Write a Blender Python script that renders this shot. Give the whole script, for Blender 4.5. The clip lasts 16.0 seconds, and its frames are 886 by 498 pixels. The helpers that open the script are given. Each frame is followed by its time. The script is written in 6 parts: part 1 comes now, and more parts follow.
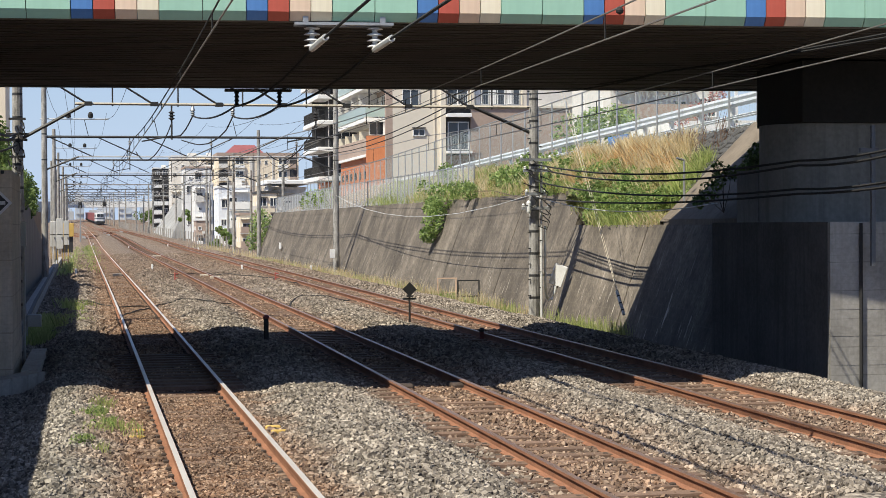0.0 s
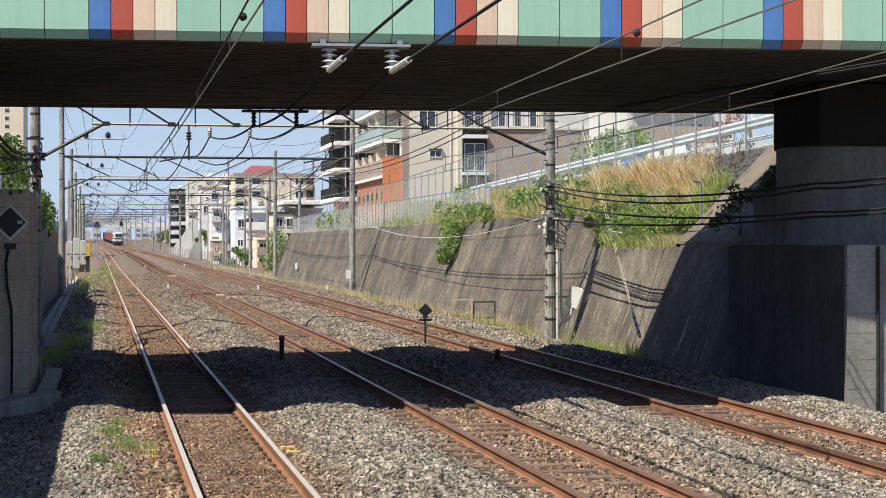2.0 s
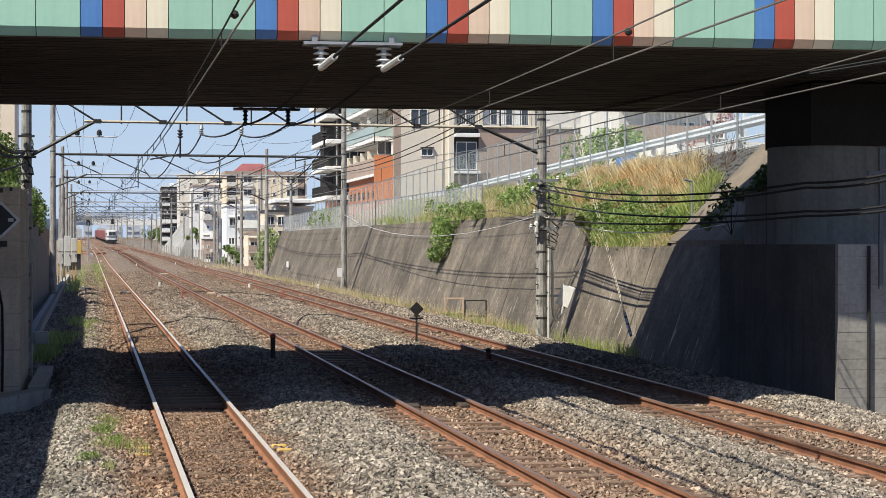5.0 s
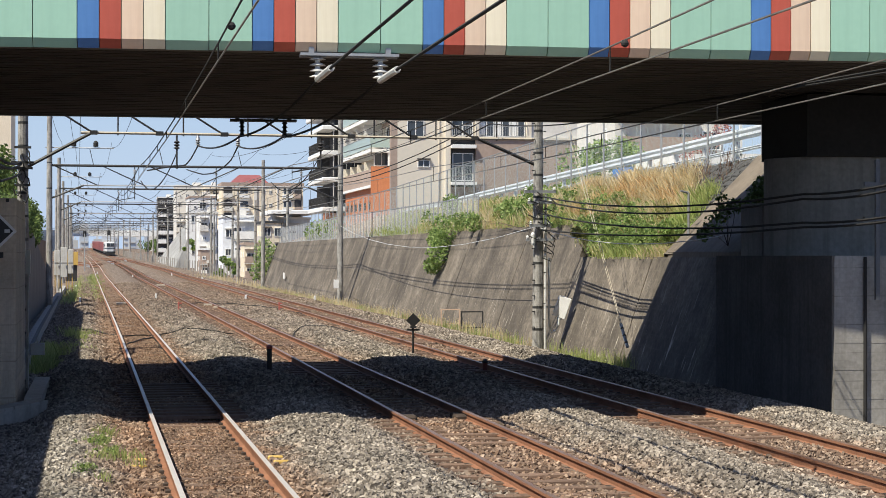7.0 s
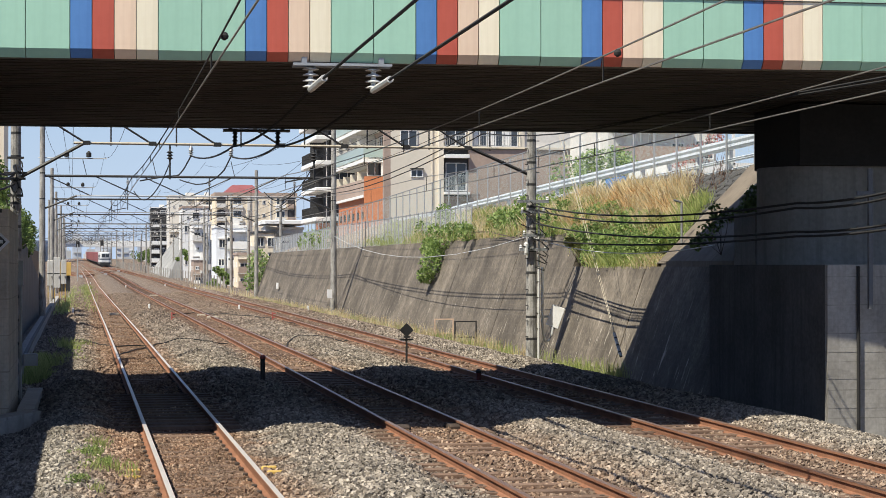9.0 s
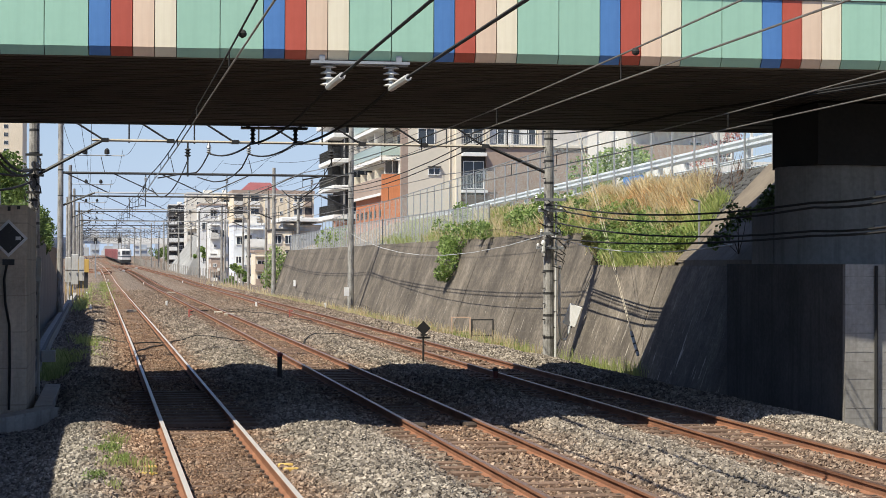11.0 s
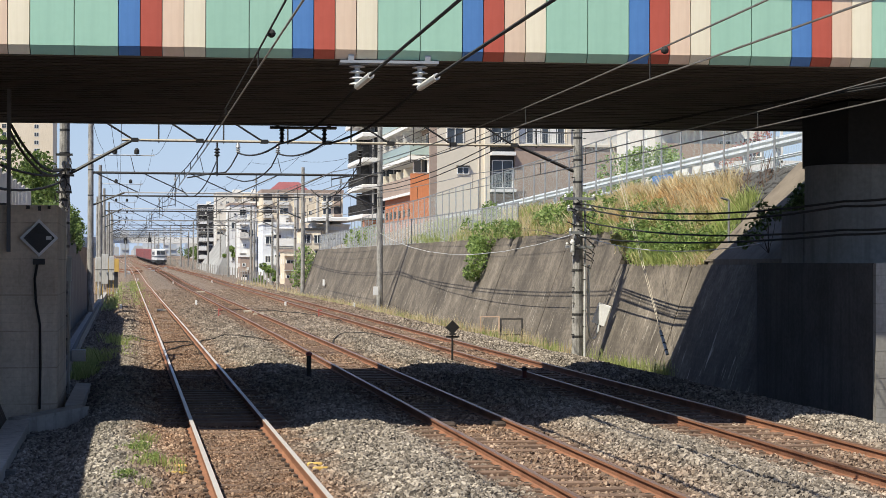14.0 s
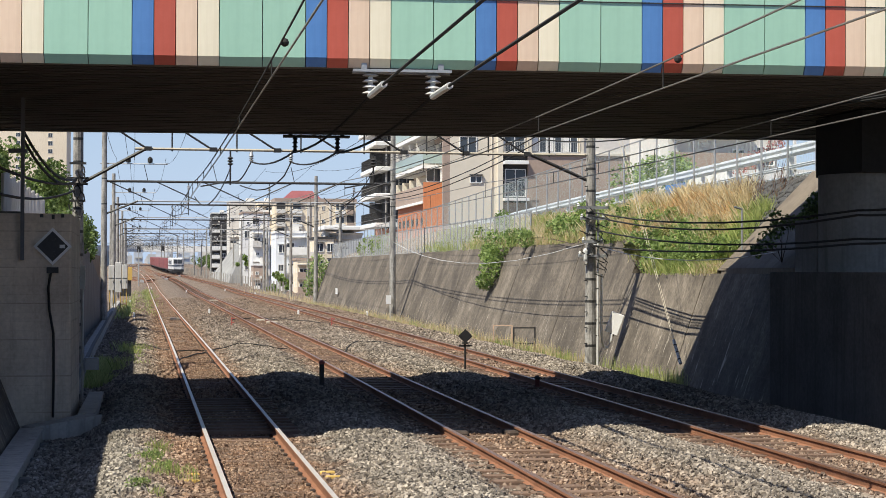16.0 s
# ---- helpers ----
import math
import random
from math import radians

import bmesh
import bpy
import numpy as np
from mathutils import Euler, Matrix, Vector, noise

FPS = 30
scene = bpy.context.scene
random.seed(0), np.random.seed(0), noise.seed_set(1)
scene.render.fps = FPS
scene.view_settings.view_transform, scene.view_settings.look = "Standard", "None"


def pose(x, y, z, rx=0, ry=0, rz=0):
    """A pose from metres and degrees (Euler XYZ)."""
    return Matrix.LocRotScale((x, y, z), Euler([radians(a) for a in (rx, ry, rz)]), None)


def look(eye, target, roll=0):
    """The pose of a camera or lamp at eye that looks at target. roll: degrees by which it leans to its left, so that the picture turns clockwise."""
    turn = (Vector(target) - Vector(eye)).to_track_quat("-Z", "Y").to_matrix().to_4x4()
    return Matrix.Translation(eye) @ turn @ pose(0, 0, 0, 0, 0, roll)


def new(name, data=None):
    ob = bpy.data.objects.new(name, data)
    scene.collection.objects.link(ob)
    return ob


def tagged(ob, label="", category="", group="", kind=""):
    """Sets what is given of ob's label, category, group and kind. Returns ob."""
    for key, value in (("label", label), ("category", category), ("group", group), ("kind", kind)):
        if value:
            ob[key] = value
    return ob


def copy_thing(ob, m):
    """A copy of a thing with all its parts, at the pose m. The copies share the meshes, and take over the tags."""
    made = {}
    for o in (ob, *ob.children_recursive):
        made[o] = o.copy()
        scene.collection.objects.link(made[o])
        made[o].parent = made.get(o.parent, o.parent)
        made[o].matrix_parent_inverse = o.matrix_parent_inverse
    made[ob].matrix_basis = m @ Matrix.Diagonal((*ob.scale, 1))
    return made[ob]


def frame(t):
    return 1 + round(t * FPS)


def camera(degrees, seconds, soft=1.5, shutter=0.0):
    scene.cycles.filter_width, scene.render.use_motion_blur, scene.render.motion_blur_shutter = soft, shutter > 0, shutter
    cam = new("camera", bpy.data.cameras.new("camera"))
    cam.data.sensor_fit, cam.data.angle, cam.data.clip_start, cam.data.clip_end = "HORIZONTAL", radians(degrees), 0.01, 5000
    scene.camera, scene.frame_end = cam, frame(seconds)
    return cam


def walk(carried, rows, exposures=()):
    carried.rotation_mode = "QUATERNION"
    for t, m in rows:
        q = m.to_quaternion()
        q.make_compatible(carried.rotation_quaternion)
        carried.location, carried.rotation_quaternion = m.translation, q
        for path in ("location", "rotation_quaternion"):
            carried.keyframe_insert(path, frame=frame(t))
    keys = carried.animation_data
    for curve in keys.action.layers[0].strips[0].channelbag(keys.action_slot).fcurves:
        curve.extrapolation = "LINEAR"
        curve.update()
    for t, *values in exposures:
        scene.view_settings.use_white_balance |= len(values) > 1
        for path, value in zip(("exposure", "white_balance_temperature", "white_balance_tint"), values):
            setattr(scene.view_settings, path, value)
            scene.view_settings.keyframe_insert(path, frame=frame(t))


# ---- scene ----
import functools

cam = camera(28.4, 16.0, 0.8)
EYE = 2.45
# seconds, yaw, pitch, roll of the camera held by hand at one spot
ROWS = [
    (0, -11.546, -0.799, 0.300),
    (0.5, -11.498, -0.772, 0.005),
    (1, -11.437, -0.782, -0.112),
    (1.5, -11.230, -0.277, -0.062),
    (2, -11.019, -0.101, 0.041),
    (2.5, -11.077, -0.175, 0.050),
    (3, -11.171, -0.237, 0.067),
    (5.5, -11.340, -0.105, -0.117),
    (6, -11.457, -0.046, -0.072),
    (6.5, -11.497, 0.075, -0.045),
    (7, -11.413, 0.220, -0.091),
    (7.5, -11.507, 0.337, -0.119),
    (8, -11.567, 0.409, -0.101),
    (8.5, -11.602, 0.497, -0.081),
    (9, -11.631, 0.538, 0.020),
    (9.5, -11.494, 0.478, -0.010),
    (10, -11.197, 0.526, -0.312),
    (12.5, -10.814, 0.390, 0.068),
    (13, -10.655, 0.532, -0.045),
    (13.5, -10.308, 0.514, -0.133),
    (14, -10.125, 0.449, -0.139),
    (14.5, -9.930, 0.424, -0.153),
    (15, -9.899, 0.458, -0.186),
    (15.5, -9.783, 0.566, -0.260),
    (16, -9.703, 0.735, -0.191),
]
walk(cam, [(t, pose(0, 0, EYE, 90 + pitch, roll, yaw)) for t, yaw, pitch, roll in ROWS])

# ---- light ----
SUN_WAY = Vector((0.60, 0.35, -1.0))
world = bpy.data.worlds.new("sky")
scene.world = world
world.use_nodes = True
wn = world.node_tree.nodes
sky = wn.new("ShaderNodeTexSky")
sky.sky_type, sky.sun_disc = "NISHITA", False
sky.sun_elevation = math.atan2(1.0, math.hypot(SUN_WAY.x, SUN_WAY.y))
sky.sun_rotation = math.atan2(-SUN_WAY.x, -SUN_WAY.y)
sky.dust_density, sky.air_density, sky.ozone_density = 0.8, 1.0, 2.0
wn["Background"].inputs["Strength"].default_value = 0.070
haze = wn.new("ShaderNodeMix")
haze.data_type, haze.blend_type = "RGBA", "MULTIPLY"
haze.inputs[0].default_value, haze.inputs[7].default_value = 1.0, (0.91, 0.96, 1.14, 1)
world.node_tree.links.new(sky.outputs[0], haze.inputs[6])
coord = wn.new("ShaderNodeTexCoord")
split = wn.new("ShaderNodeSeparateXYZ")
world.node_tree.links.new(coord.outputs["Generated"], split.inputs[0])
low = wn.new("ShaderNodeMapRange")
low.inputs[1].default_value, low.inputs[2].default_value = 0.0, 0.18
low.inputs[3].default_value, low.inputs[4].default_value = 0.95, 0.0
world.node_tree.links.new(split.outputs[2], low.inputs[0])
air = wn.new("ShaderNodeMix")
air.data_type = "RGBA"
air.inputs[7].default_value = (4.85, 6.2, 8.4, 1)
world.node_tree.links.new(low.outputs[0], air.inputs[0])
world.node_tree.links.new(haze.outputs[2], air.inputs[6])
world.node_tree.links.new(air.outputs[2], wn["Background"].inputs["Color"])
sun = new("sun", bpy.data.lights.new("sun", "SUN"))
sun.data.energy, sun.data.angle, sun.data.color = 4.65, radians(0.5), (1.0, 0.94, 0.79)
sun.matrix_world = look((0, 0, 60), Vector((0, 0, 60)) + SUN_WAY)
scene.view_settings.exposure = 0.66


# ---- materials ----
def node_mat(name):
    m = bpy.data.materials.new(name)
    m.use_nodes = True
    nt = m.node_tree
    return m, nt, nt.nodes["Principled BSDF"]


def ramp(nt, fac, stops):
    r = nt.nodes.new("ShaderNodeValToRGB")
    els = r.color_ramp.elements
    while len(els) < len(stops):
        els.new(0.5)
    for e, (p, c) in zip(els, stops):
        e.position, e.color = p, (*c, 1)
    nt.links.new(fac, r.inputs[0])
    return r.outputs[0]


def mix(nt, fac, a, b, mode="MIX"):
    n = nt.nodes.new("ShaderNodeMix")
    n.data_type, n.blend_type = "RGBA", mode
    for sock, v in ((n.inputs[0], fac), (n.inputs[6], a), (n.inputs[7], b)):
        if isinstance(v, (int, float)):
            sock.default_value = v
        elif isinstance(v, tuple):
            sock.default_value = (*v, 1)
        else:
            nt.links.new(v, sock)
    return n.outputs[2]


def noise_tex(nt, vec, scale, detail=4.0, rough=0.6):
    n = nt.nodes.new("ShaderNodeTexNoise")
    n.inputs["Scale"].default_value, n.inputs["Detail"].default_value, n.inputs["Roughness"].default_value = scale, detail, rough
    nt.links.new(vec, n.inputs["Vector"])
    return n.outputs[0]


def coords(nt, scale=(1, 1, 1)):
    c = nt.nodes.new("ShaderNodeTexCoord")
    mp = nt.nodes.new("ShaderNodeMapping")
    mp.inputs["Scale"].default_value = scale
    nt.links.new(c.outputs["Object"], mp.inputs[0])
    return mp.outputs[0]


def math_node(nt, op, a, b=0.5):
    n = nt.nodes.new("ShaderNodeMath")
    n.operation = op
    for i, v in ((0, a), (1, b)):
        if isinstance(v, (int, float)):
            n.inputs[i].default_value = v
        else:
            nt.links.new(v, n.inputs[i])
    return n.outputs[0]


def surf(name, dark, light, rough=0.8, big=0.6, fine=25.0, bump=0.15, metal=0.0, streak=None, streak_amount=0.6,
         streak_scale=(6, 6, 0.35), rand=0.0):
    """A surface that varies at two scales, with streaks run down it where wanted and some change from piece to piece."""
    m, nt, bs = node_mat(name)
    v = coords(nt)
    a, b = noise_tex(nt, v, big, 5), noise_tex(nt, v, fine, 3)
    f = math_node(nt, "ADD", math_node(nt, "MULTIPLY", a, 0.6), math_node(nt, "MULTIPLY", b, 0.4))
    col = ramp(nt, f, [(0.32, dark), (0.66, light)])
    if streak:
        s = noise_tex(nt, coords(nt, streak_scale), 1.0, 4, 0.65)
        sm = ramp(nt, s, [(0.48, (0, 0, 0)), (0.68, (1, 1, 1))])
        col = mix(nt, math_node(nt, "MULTIPLY", sm, streak_amount), col, streak)
    if rand:
        oi = nt.nodes.new("ShaderNodeObjectInfo")
        k = ramp(nt, oi.outputs["Random"], [(0.0, (1 - rand,) * 3), (1.0, (1, 1, 1))])
        col = mix(nt, 1.0, col, k, "MULTIPLY")
    nt.links.new(col, bs.inputs["Base Color"])
    bs.inputs["Roughness"].default_value, bs.inputs["Metallic"].default_value = rough, metal
    if bump:
        bn = nt.nodes.new("ShaderNodeBump")
        bn.inputs["Strength"].default_value, bn.inputs["Distance"].default_value = bump, 0.03
        nt.links.new(f, bn.inputs["Height"])
        nt.links.new(bn.outputs[0], bs.inputs["Normal"])
    return m


def ballast_mat(name, stones):
    """Grey crushed stone, stained with brown brake dust and rust along the rails."""
    m, nt, bs = node_mat(name)
    v = coords(nt)
    if stones:
        g = nt.nodes.new("ShaderNodeNewGeometry")
        cell = g.outputs["Random Per Island"]
    else:
        vo = nt.nodes.new("ShaderNodeTexVoronoi")
        vo.inputs["Scale"].default_value = 13.0
        nt.links.new(v, vo.inputs["Vector"])
        sp = nt.nodes.new("ShaderNodeSeparateColor")
        nt.links.new(vo.outputs["Color"], sp.inputs[0])
        cell = sp.outputs[0]
        bn = nt.nodes.new("ShaderNodeBump")
        bn.inputs["Strength"].default_value, bn.inputs["Distance"].default_value = 0.9, 0.05
        nt.links.new(math_node(nt, "SUBTRACT", 1.0, vo.outputs["Distance"]), bn.inputs["Height"])
        nt.links.new(bn.outputs[0], bs.inputs["Normal"])
    # bare ground is scaled darker, painting in the shadowed gaps between stones
    k = 1.0 if stones else 0.74
    grey = ramp(nt, cell, [(0.0, (0.075, 0.066, 0.056)), (0.5, (0.20, 0.177, 0.147)), (1.0, (0.39, 0.35, 0.295))])
    brown = ramp(nt, cell, [(0.0, (0.085, 0.045, 0.025)), (0.6, (0.22, 0.125, 0.074)), (1.0, (0.38, 0.25, 0.165))])
    sx = nt.nodes.new("ShaderNodeSeparateXYZ")
    nt.links.new(v, sx.inputs[0])
    fx = math_node(nt, "DIVIDE", math_node(nt, "ADD", sx.outputs[0], 2.0), 14.0)
    wob = math_node(nt, "MULTIPLY", math_node(nt, "SUBTRACT", noise_tex(nt, v, 0.8, 5, 0.7), 0.5), 0.10)
    fx = math_node(nt, "ADD", fx, wob)
    k0, k1 = (0.0,) * 3, (1.0,) * 3
    band = ramp(nt, fx, [(0.13, k0), (0.185, (0.95,) * 3), (0.295, (0.95,) * 3), (0.345, (0.1,) * 3), (0.43, (0.1,) * 3),
                         (0.485, (0.85,) * 3), (0.565, (0.85,) * 3), (0.63, (0.15,) * 3), (0.71, (0.15,) * 3), (0.75, (0.75,) * 3),
                         (0.85, (0.75,) * 3), (0.90, (0.1,) * 3)])
    far = nt.nodes.new("ShaderNodeMapRange")
    far.inputs["From Min"].default_value, far.inputs["From Max"].default_value = 28.0, 105.0
    far.inputs["To Min"].default_value, far.inputs["To Max"].default_value = 0.0, 0.55
    nt.links.new(sx.outputs[1], far.inputs[0])
    fac = math_node(nt, "MAXIMUM", band, far.outputs[0])
    fac = math_node(nt, "MULTIPLY", fac, ramp(nt, noise_tex(nt, v, 1.7, 4, 0.7), [(0.25, (0.55,) * 3), (0.6, k1)]))
    col = mix(nt, fac, grey, brown)
    patch = ramp(nt, noise_tex(nt, coords(nt, (1.0, 0.35, 1.0)), 0.9, 6, 0.75), [(0.30, (0.72 * k,) * 3), (0.55, (1.08 * k,) * 3), (0.72, (1.32 * k,) * 3)])
    clod = ramp(nt, noise_tex(nt, coords(nt, (1.0, 0.25, 1.0)), 3.5, 5, 0.8), [(0.34, (0.62,) * 3), (0.5, (1.0,) * 3), (0.66, (1.4,) * 3)])
    col = mix(nt, 0.75, col, clod, "MULTIPLY")
    nt.links.new(mix(nt, 1.0, col, patch, "MULTIPLY"), bs.inputs["Base Color"])
    bs.inputs["Roughness"].default_value = 0.95
    return m


def leaf_mat(name, dark, light, rough=0.6):
    m, nt, bs = node_mat(name)
    g = nt.nodes.new("ShaderNodeNewGeometry")
    c = ramp(nt, g.outputs["Random Per Island"], [(0.0, dark), (1.0, light)])
    c = mix(nt, 1.0, c, ramp(nt, noise_tex(nt, coords(nt), 1.1, 3), [(0.3, (0.72,) * 3), (0.65, (1, 1, 1))]), "MULTIPLY")
    nt.links.new(c, bs.inputs["Base Color"])
    bs.inputs["Roughness"].default_value = rough
    tr = nt.nodes.new("ShaderNodeBsdfTranslucent")
    ms = nt.nodes.new("ShaderNodeMixShader")
    ms.inputs[0].default_value = 0.5
    nt.links.new(c, tr.inputs[0])
    nt.links.new(bs.outputs[0], ms.inputs[1])
    nt.links.new(tr.outputs[0], ms.inputs[2])
    nt.links.new(ms.outputs[0], nt.nodes["Material Output"].inputs[0])
    return m


def glass_mat(name, col, rough=0.08):
    m, nt, bs = node_mat(name)
    bs.inputs["Base Color"].default_value = (*col, 1)
    bs.inputs["Roughness"].default_value, bs.inputs["IOR"].default_value = rough, 1.5
    return m


def mesh_fence_mat(name, col, open_part):
    """Thin wire mesh: wires too fine to build one by one, with the gaps between them see-through."""
    m, nt, bs = node_mat(name)
    bs.inputs["Base Color"].default_value, bs.inputs["Roughness"].default_value = (*col, 1), 0.5
    v = coords(nt)
    sx = nt.nodes.new("ShaderNodeSeparateXYZ")
    nt.links.new(v, sx.inputs[0])
    lines = None
    for axis, per in ((1, 9.0), (2, 30.0)):
        if axis == 2 and open_part < 0.8:
            continue
        w = math_node(nt, "GREATER_THAN", math_node(nt, "FRACT", math_node(nt, "MULTIPLY", sx.outputs[axis], per)), open_part)
        lines = w if lines is None else math_node(nt, "MAXIMUM", lines, w)
    nt.links.new(lines, bs.inputs["Alpha"])
    return m


def board_mat(name, dark, light, stain, per):
    """Board-marked concrete: patches, a stain that runs down it and the level lines left by the boards."""
    m, nt, bs = node_mat(name)
    v = coords(nt)
    f = math_node(nt, "ADD", math_node(nt, "MULTIPLY", noise_tex(nt, v, 0.9, 6, 0.65), 0.65), math_node(nt, "MULTIPLY", noise_tex(nt, v, 14, 3), 0.35))
    col = ramp(nt, f, [(0.34, dark), (0.64, light)])
    run = ramp(nt, noise_tex(nt, coords(nt, (3.5, 3.5, 0.3)), 1.0, 5, 0.7), [(0.46, (0,) * 3), (0.68, (1,) * 3)])
    col = mix(nt, math_node(nt, "MULTIPLY", run, 0.55), col, stain)
    sx = nt.nodes.new("ShaderNodeSeparateXYZ")
    nt.links.new(v, sx.inputs[0])
    for rate, wide, amount in ((per, 0.035, 0.55), (per * 4, 0.08, 0.18)):
        wob = math_node(nt, "MULTIPLY", noise_tex(nt, v, 0.6, 2), 0.03)
        line = math_node(nt, "LESS_THAN", math_node(nt, "FRACT", math_node(nt, "MULTIPLY", math_node(nt, "ADD", sx.outputs[2], wob), rate)), wide)
        broken = math_node(nt, "MULTIPLY", line, ramp(nt, noise_tex(nt, v, 2.2, 3), [(0.35, (0.2,) * 3), (0.6, (1,) * 3)]))
        col = mix(nt, math_node(nt, "MULTIPLY", broken, amount), col, stain)
    nt.links.new(col, bs.inputs["Base Color"])
    bs.inputs["Roughness"].default_value = 0.92
    bn = nt.nodes.new("ShaderNodeBump")
    bn.inputs["Strength"].default_value, bn.inputs["Distance"].default_value = 0.25, 0.03
    nt.links.new(f, bn.inputs["Height"])
    nt.links.new(bn.outputs[0], bs.inputs["Normal"])
    return m


def stained_wall_mat():
    """Old poured concrete: brown-grey patches, dark run-off from the top, pale lime drips lower down and faint pour lines."""
    m, nt, bs = node_mat("weathered_retaining_concrete")
    v = coords(nt)
    a, b = noise_tex(nt, v, 0.35, 6, 0.65), noise_tex(nt, v, 9.0, 4)
    f = math_node(nt, "ADD", math_node(nt, "MULTIPLY", a, 0.65), math_node(nt, "MULTIPLY", b, 0.35))
    col = ramp(nt, f, [(0.34, (0.055, 0.046, 0.037)), (0.50, (0.113, 0.095, 0.076)), (0.66, (0.235, 0.200, 0.160))])
    dark = ramp(nt, noise_tex(nt, coords(nt, (0.5, 1.6, 0.16)), 1.0, 5, 0.7), [(0.50, (0,) * 3), (0.66, (1,) * 3)])
    col = mix(nt, math_node(nt, "MULTIPLY", dark, 0.4), col, (0.048, 0.041, 0.034))
    blot = ramp(nt, noise_tex(nt, coords(nt, (1.0, 1.0, 0.7)), 1.5, 6, 0.7), [(0.36, (0.66,) * 3), (0.52, (1.0,) * 3), (0.66, (1.35,) * 3)])
    col = mix(nt, 0.85, col, blot, "MULTIPLY")
    sx = nt.nodes.new("ShaderNodeSeparateXYZ")
    nt.links.new(v, sx.inputs[0])
    low = nt.nodes.new("ShaderNodeMapRange")
    for name, val in (("From Min", 2.2), ("From Max", 0.4), ("To Min", 0.10), ("To Max", 1.0)):
        low.inputs[name].default_value = val
    nt.links.new(sx.outputs[2], low.inputs[0])
    drip = ramp(nt, noise_tex(nt, coords(nt, (1.5, 5.5, 0.8)), 1.0, 5, 0.7), [(0.605, (0,) * 3), (0.665, (1,) * 3)])
    col = mix(nt, math_node(nt, "MULTIPLY", drip, low.outputs[0]), col, (0.46, 0.41, 0.35))
    run = ramp(nt, noise_tex(nt, coords(nt, (2.0, 7.0, 0.12)), 1.0, 4, 0.65), [(0.56, (0,) * 3), (0.68, (1,) * 3)])
    col = mix(nt, math_node(nt, "MULTIPLY", run, 0.08), col, (0.25, 0.22, 0.185))
    wob = math_node(nt, "MULTIPLY", noise_tex(nt, v, 0.2, 2), 0.10)
    lift = math_node(nt, "FRACT", math_node(nt, "MULTIPLY", math_node(nt, "ADD", sx.outputs[2], wob), 3.3))
    line = math_node(nt, "MULTIPLY", math_node(nt, "LESS_THAN", lift, 0.06), 0.14)
    col = mix(nt, line, col, (0.22, 0.19, 0.16))
    nt.links.new(col, bs.inputs["Base Color"])
    bs.inputs["Roughness"].default_value = 0.92
    bn = nt.nodes.new("ShaderNodeBump")
    bn.inputs["Strength"].default_value, bn.inputs["Distance"].default_value = 0.3, 0.03
    nt.links.new(f, bn.inputs["Height"])
    nt.links.new(bn.outputs[0], bs.inputs["Normal"])
    return m


BALLAST = ballast_mat("ballast", False)
STONES = ballast_mat("ballast_stones", True)
RUST = surf("rusty_rail_steel", (0.13, 0.053, 0.028), (0.30, 0.14, 0.078), 0.85, 1.5, 40, 0.1)
RAILTOP = surf("worn_rail_head", (0.62, 0.57, 0.53), (0.80, 0.75, 0.70), 0.48, 0.8, 30, 0.02, 0.55)
RAILTOP_DULL = surf("dull_rail_head", (0.24, 0.14, 0.10), (0.38, 0.25, 0.185), 0.36, 0.8, 30, 0.02, 0.6)
SLEEPER = surf("concrete_sleeper", (0.10, 0.060, 0.040), (0.22, 0.140, 0.098), 0.9, 3, 30, 0.2, rand=0.3)
CLIP = surf("rail_clip_steel", (0.025, 0.017, 0.013), (0.06, 0.04, 0.03), 0.8, 5, 30, 0.0)
CONC = surf("bridge_concrete", (0.10, 0.095, 0.09), (0.19, 0.18, 0.165), 0.9, 0.7, 12, 0.1, streak=(0.05, 0.047, 0.043), streak_amount=0.5)
CONC_LIGHT = surf("pale_concrete", (0.27, 0.255, 0.235), (0.41, 0.39, 0.36), 0.9, 1.2, 18, 0.15, streak=(0.13, 0.12, 0.11), streak_amount=0.6)
# paler than the other trough concrete, to paint in light on its front
TROUGHC = surf("lit_trough_concrete", (0.36, 0.325, 0.28), (0.54, 0.50, 0.44), 0.9, 1.5, 18, 0.15, streak=(0.20, 0.18, 0.155), streak_amount=0.5)
CONC_DARK = surf("dark_concrete", (0.040, 0.040, 0.039), (0.115, 0.112, 0.106), 0.92, 0.7, 14, 0.15, streak=(0.035, 0.033, 0.031), streak_amount=0.6)
CONC_PIER = surf("grey_pier_concrete", (0.17, 0.17, 0.165), (0.29, 0.286, 0.275), 0.9, 0.7, 12, 0.1, streak=(0.13, 0.125, 0.12), streak_amount=0.5, streak_scale=(5, 5, 0.4))
WALLC = stained_wall_mat()
# base colour lowered to carry the shadow on the west wall
WALLC_LEFT = surf("shaded_left_wall_concrete", (0.09, 0.085, 0.077), (0.18, 0.17, 0.155), 0.92, 0.5, 10, 0.15, streak=(0.08, 0.075, 0.07))
SOFFIT = surf("dark_soffit_steel", (0.030, 0.025, 0.021), (0.070, 0.058, 0.049), 0.75, 0.9, 20, 0.1, streak=(0.025, 0.02, 0.018), streak_scale=(0.3, 3, 3))
POLE = surf("pole_concrete", (0.17, 0.165, 0.15), (0.42, 0.405, 0.38), 0.9, 2.2, 25, 0.1, streak=(0.055, 0.05, 0.047), streak_amount=0.8, streak_scale=(9, 9, 1.6))
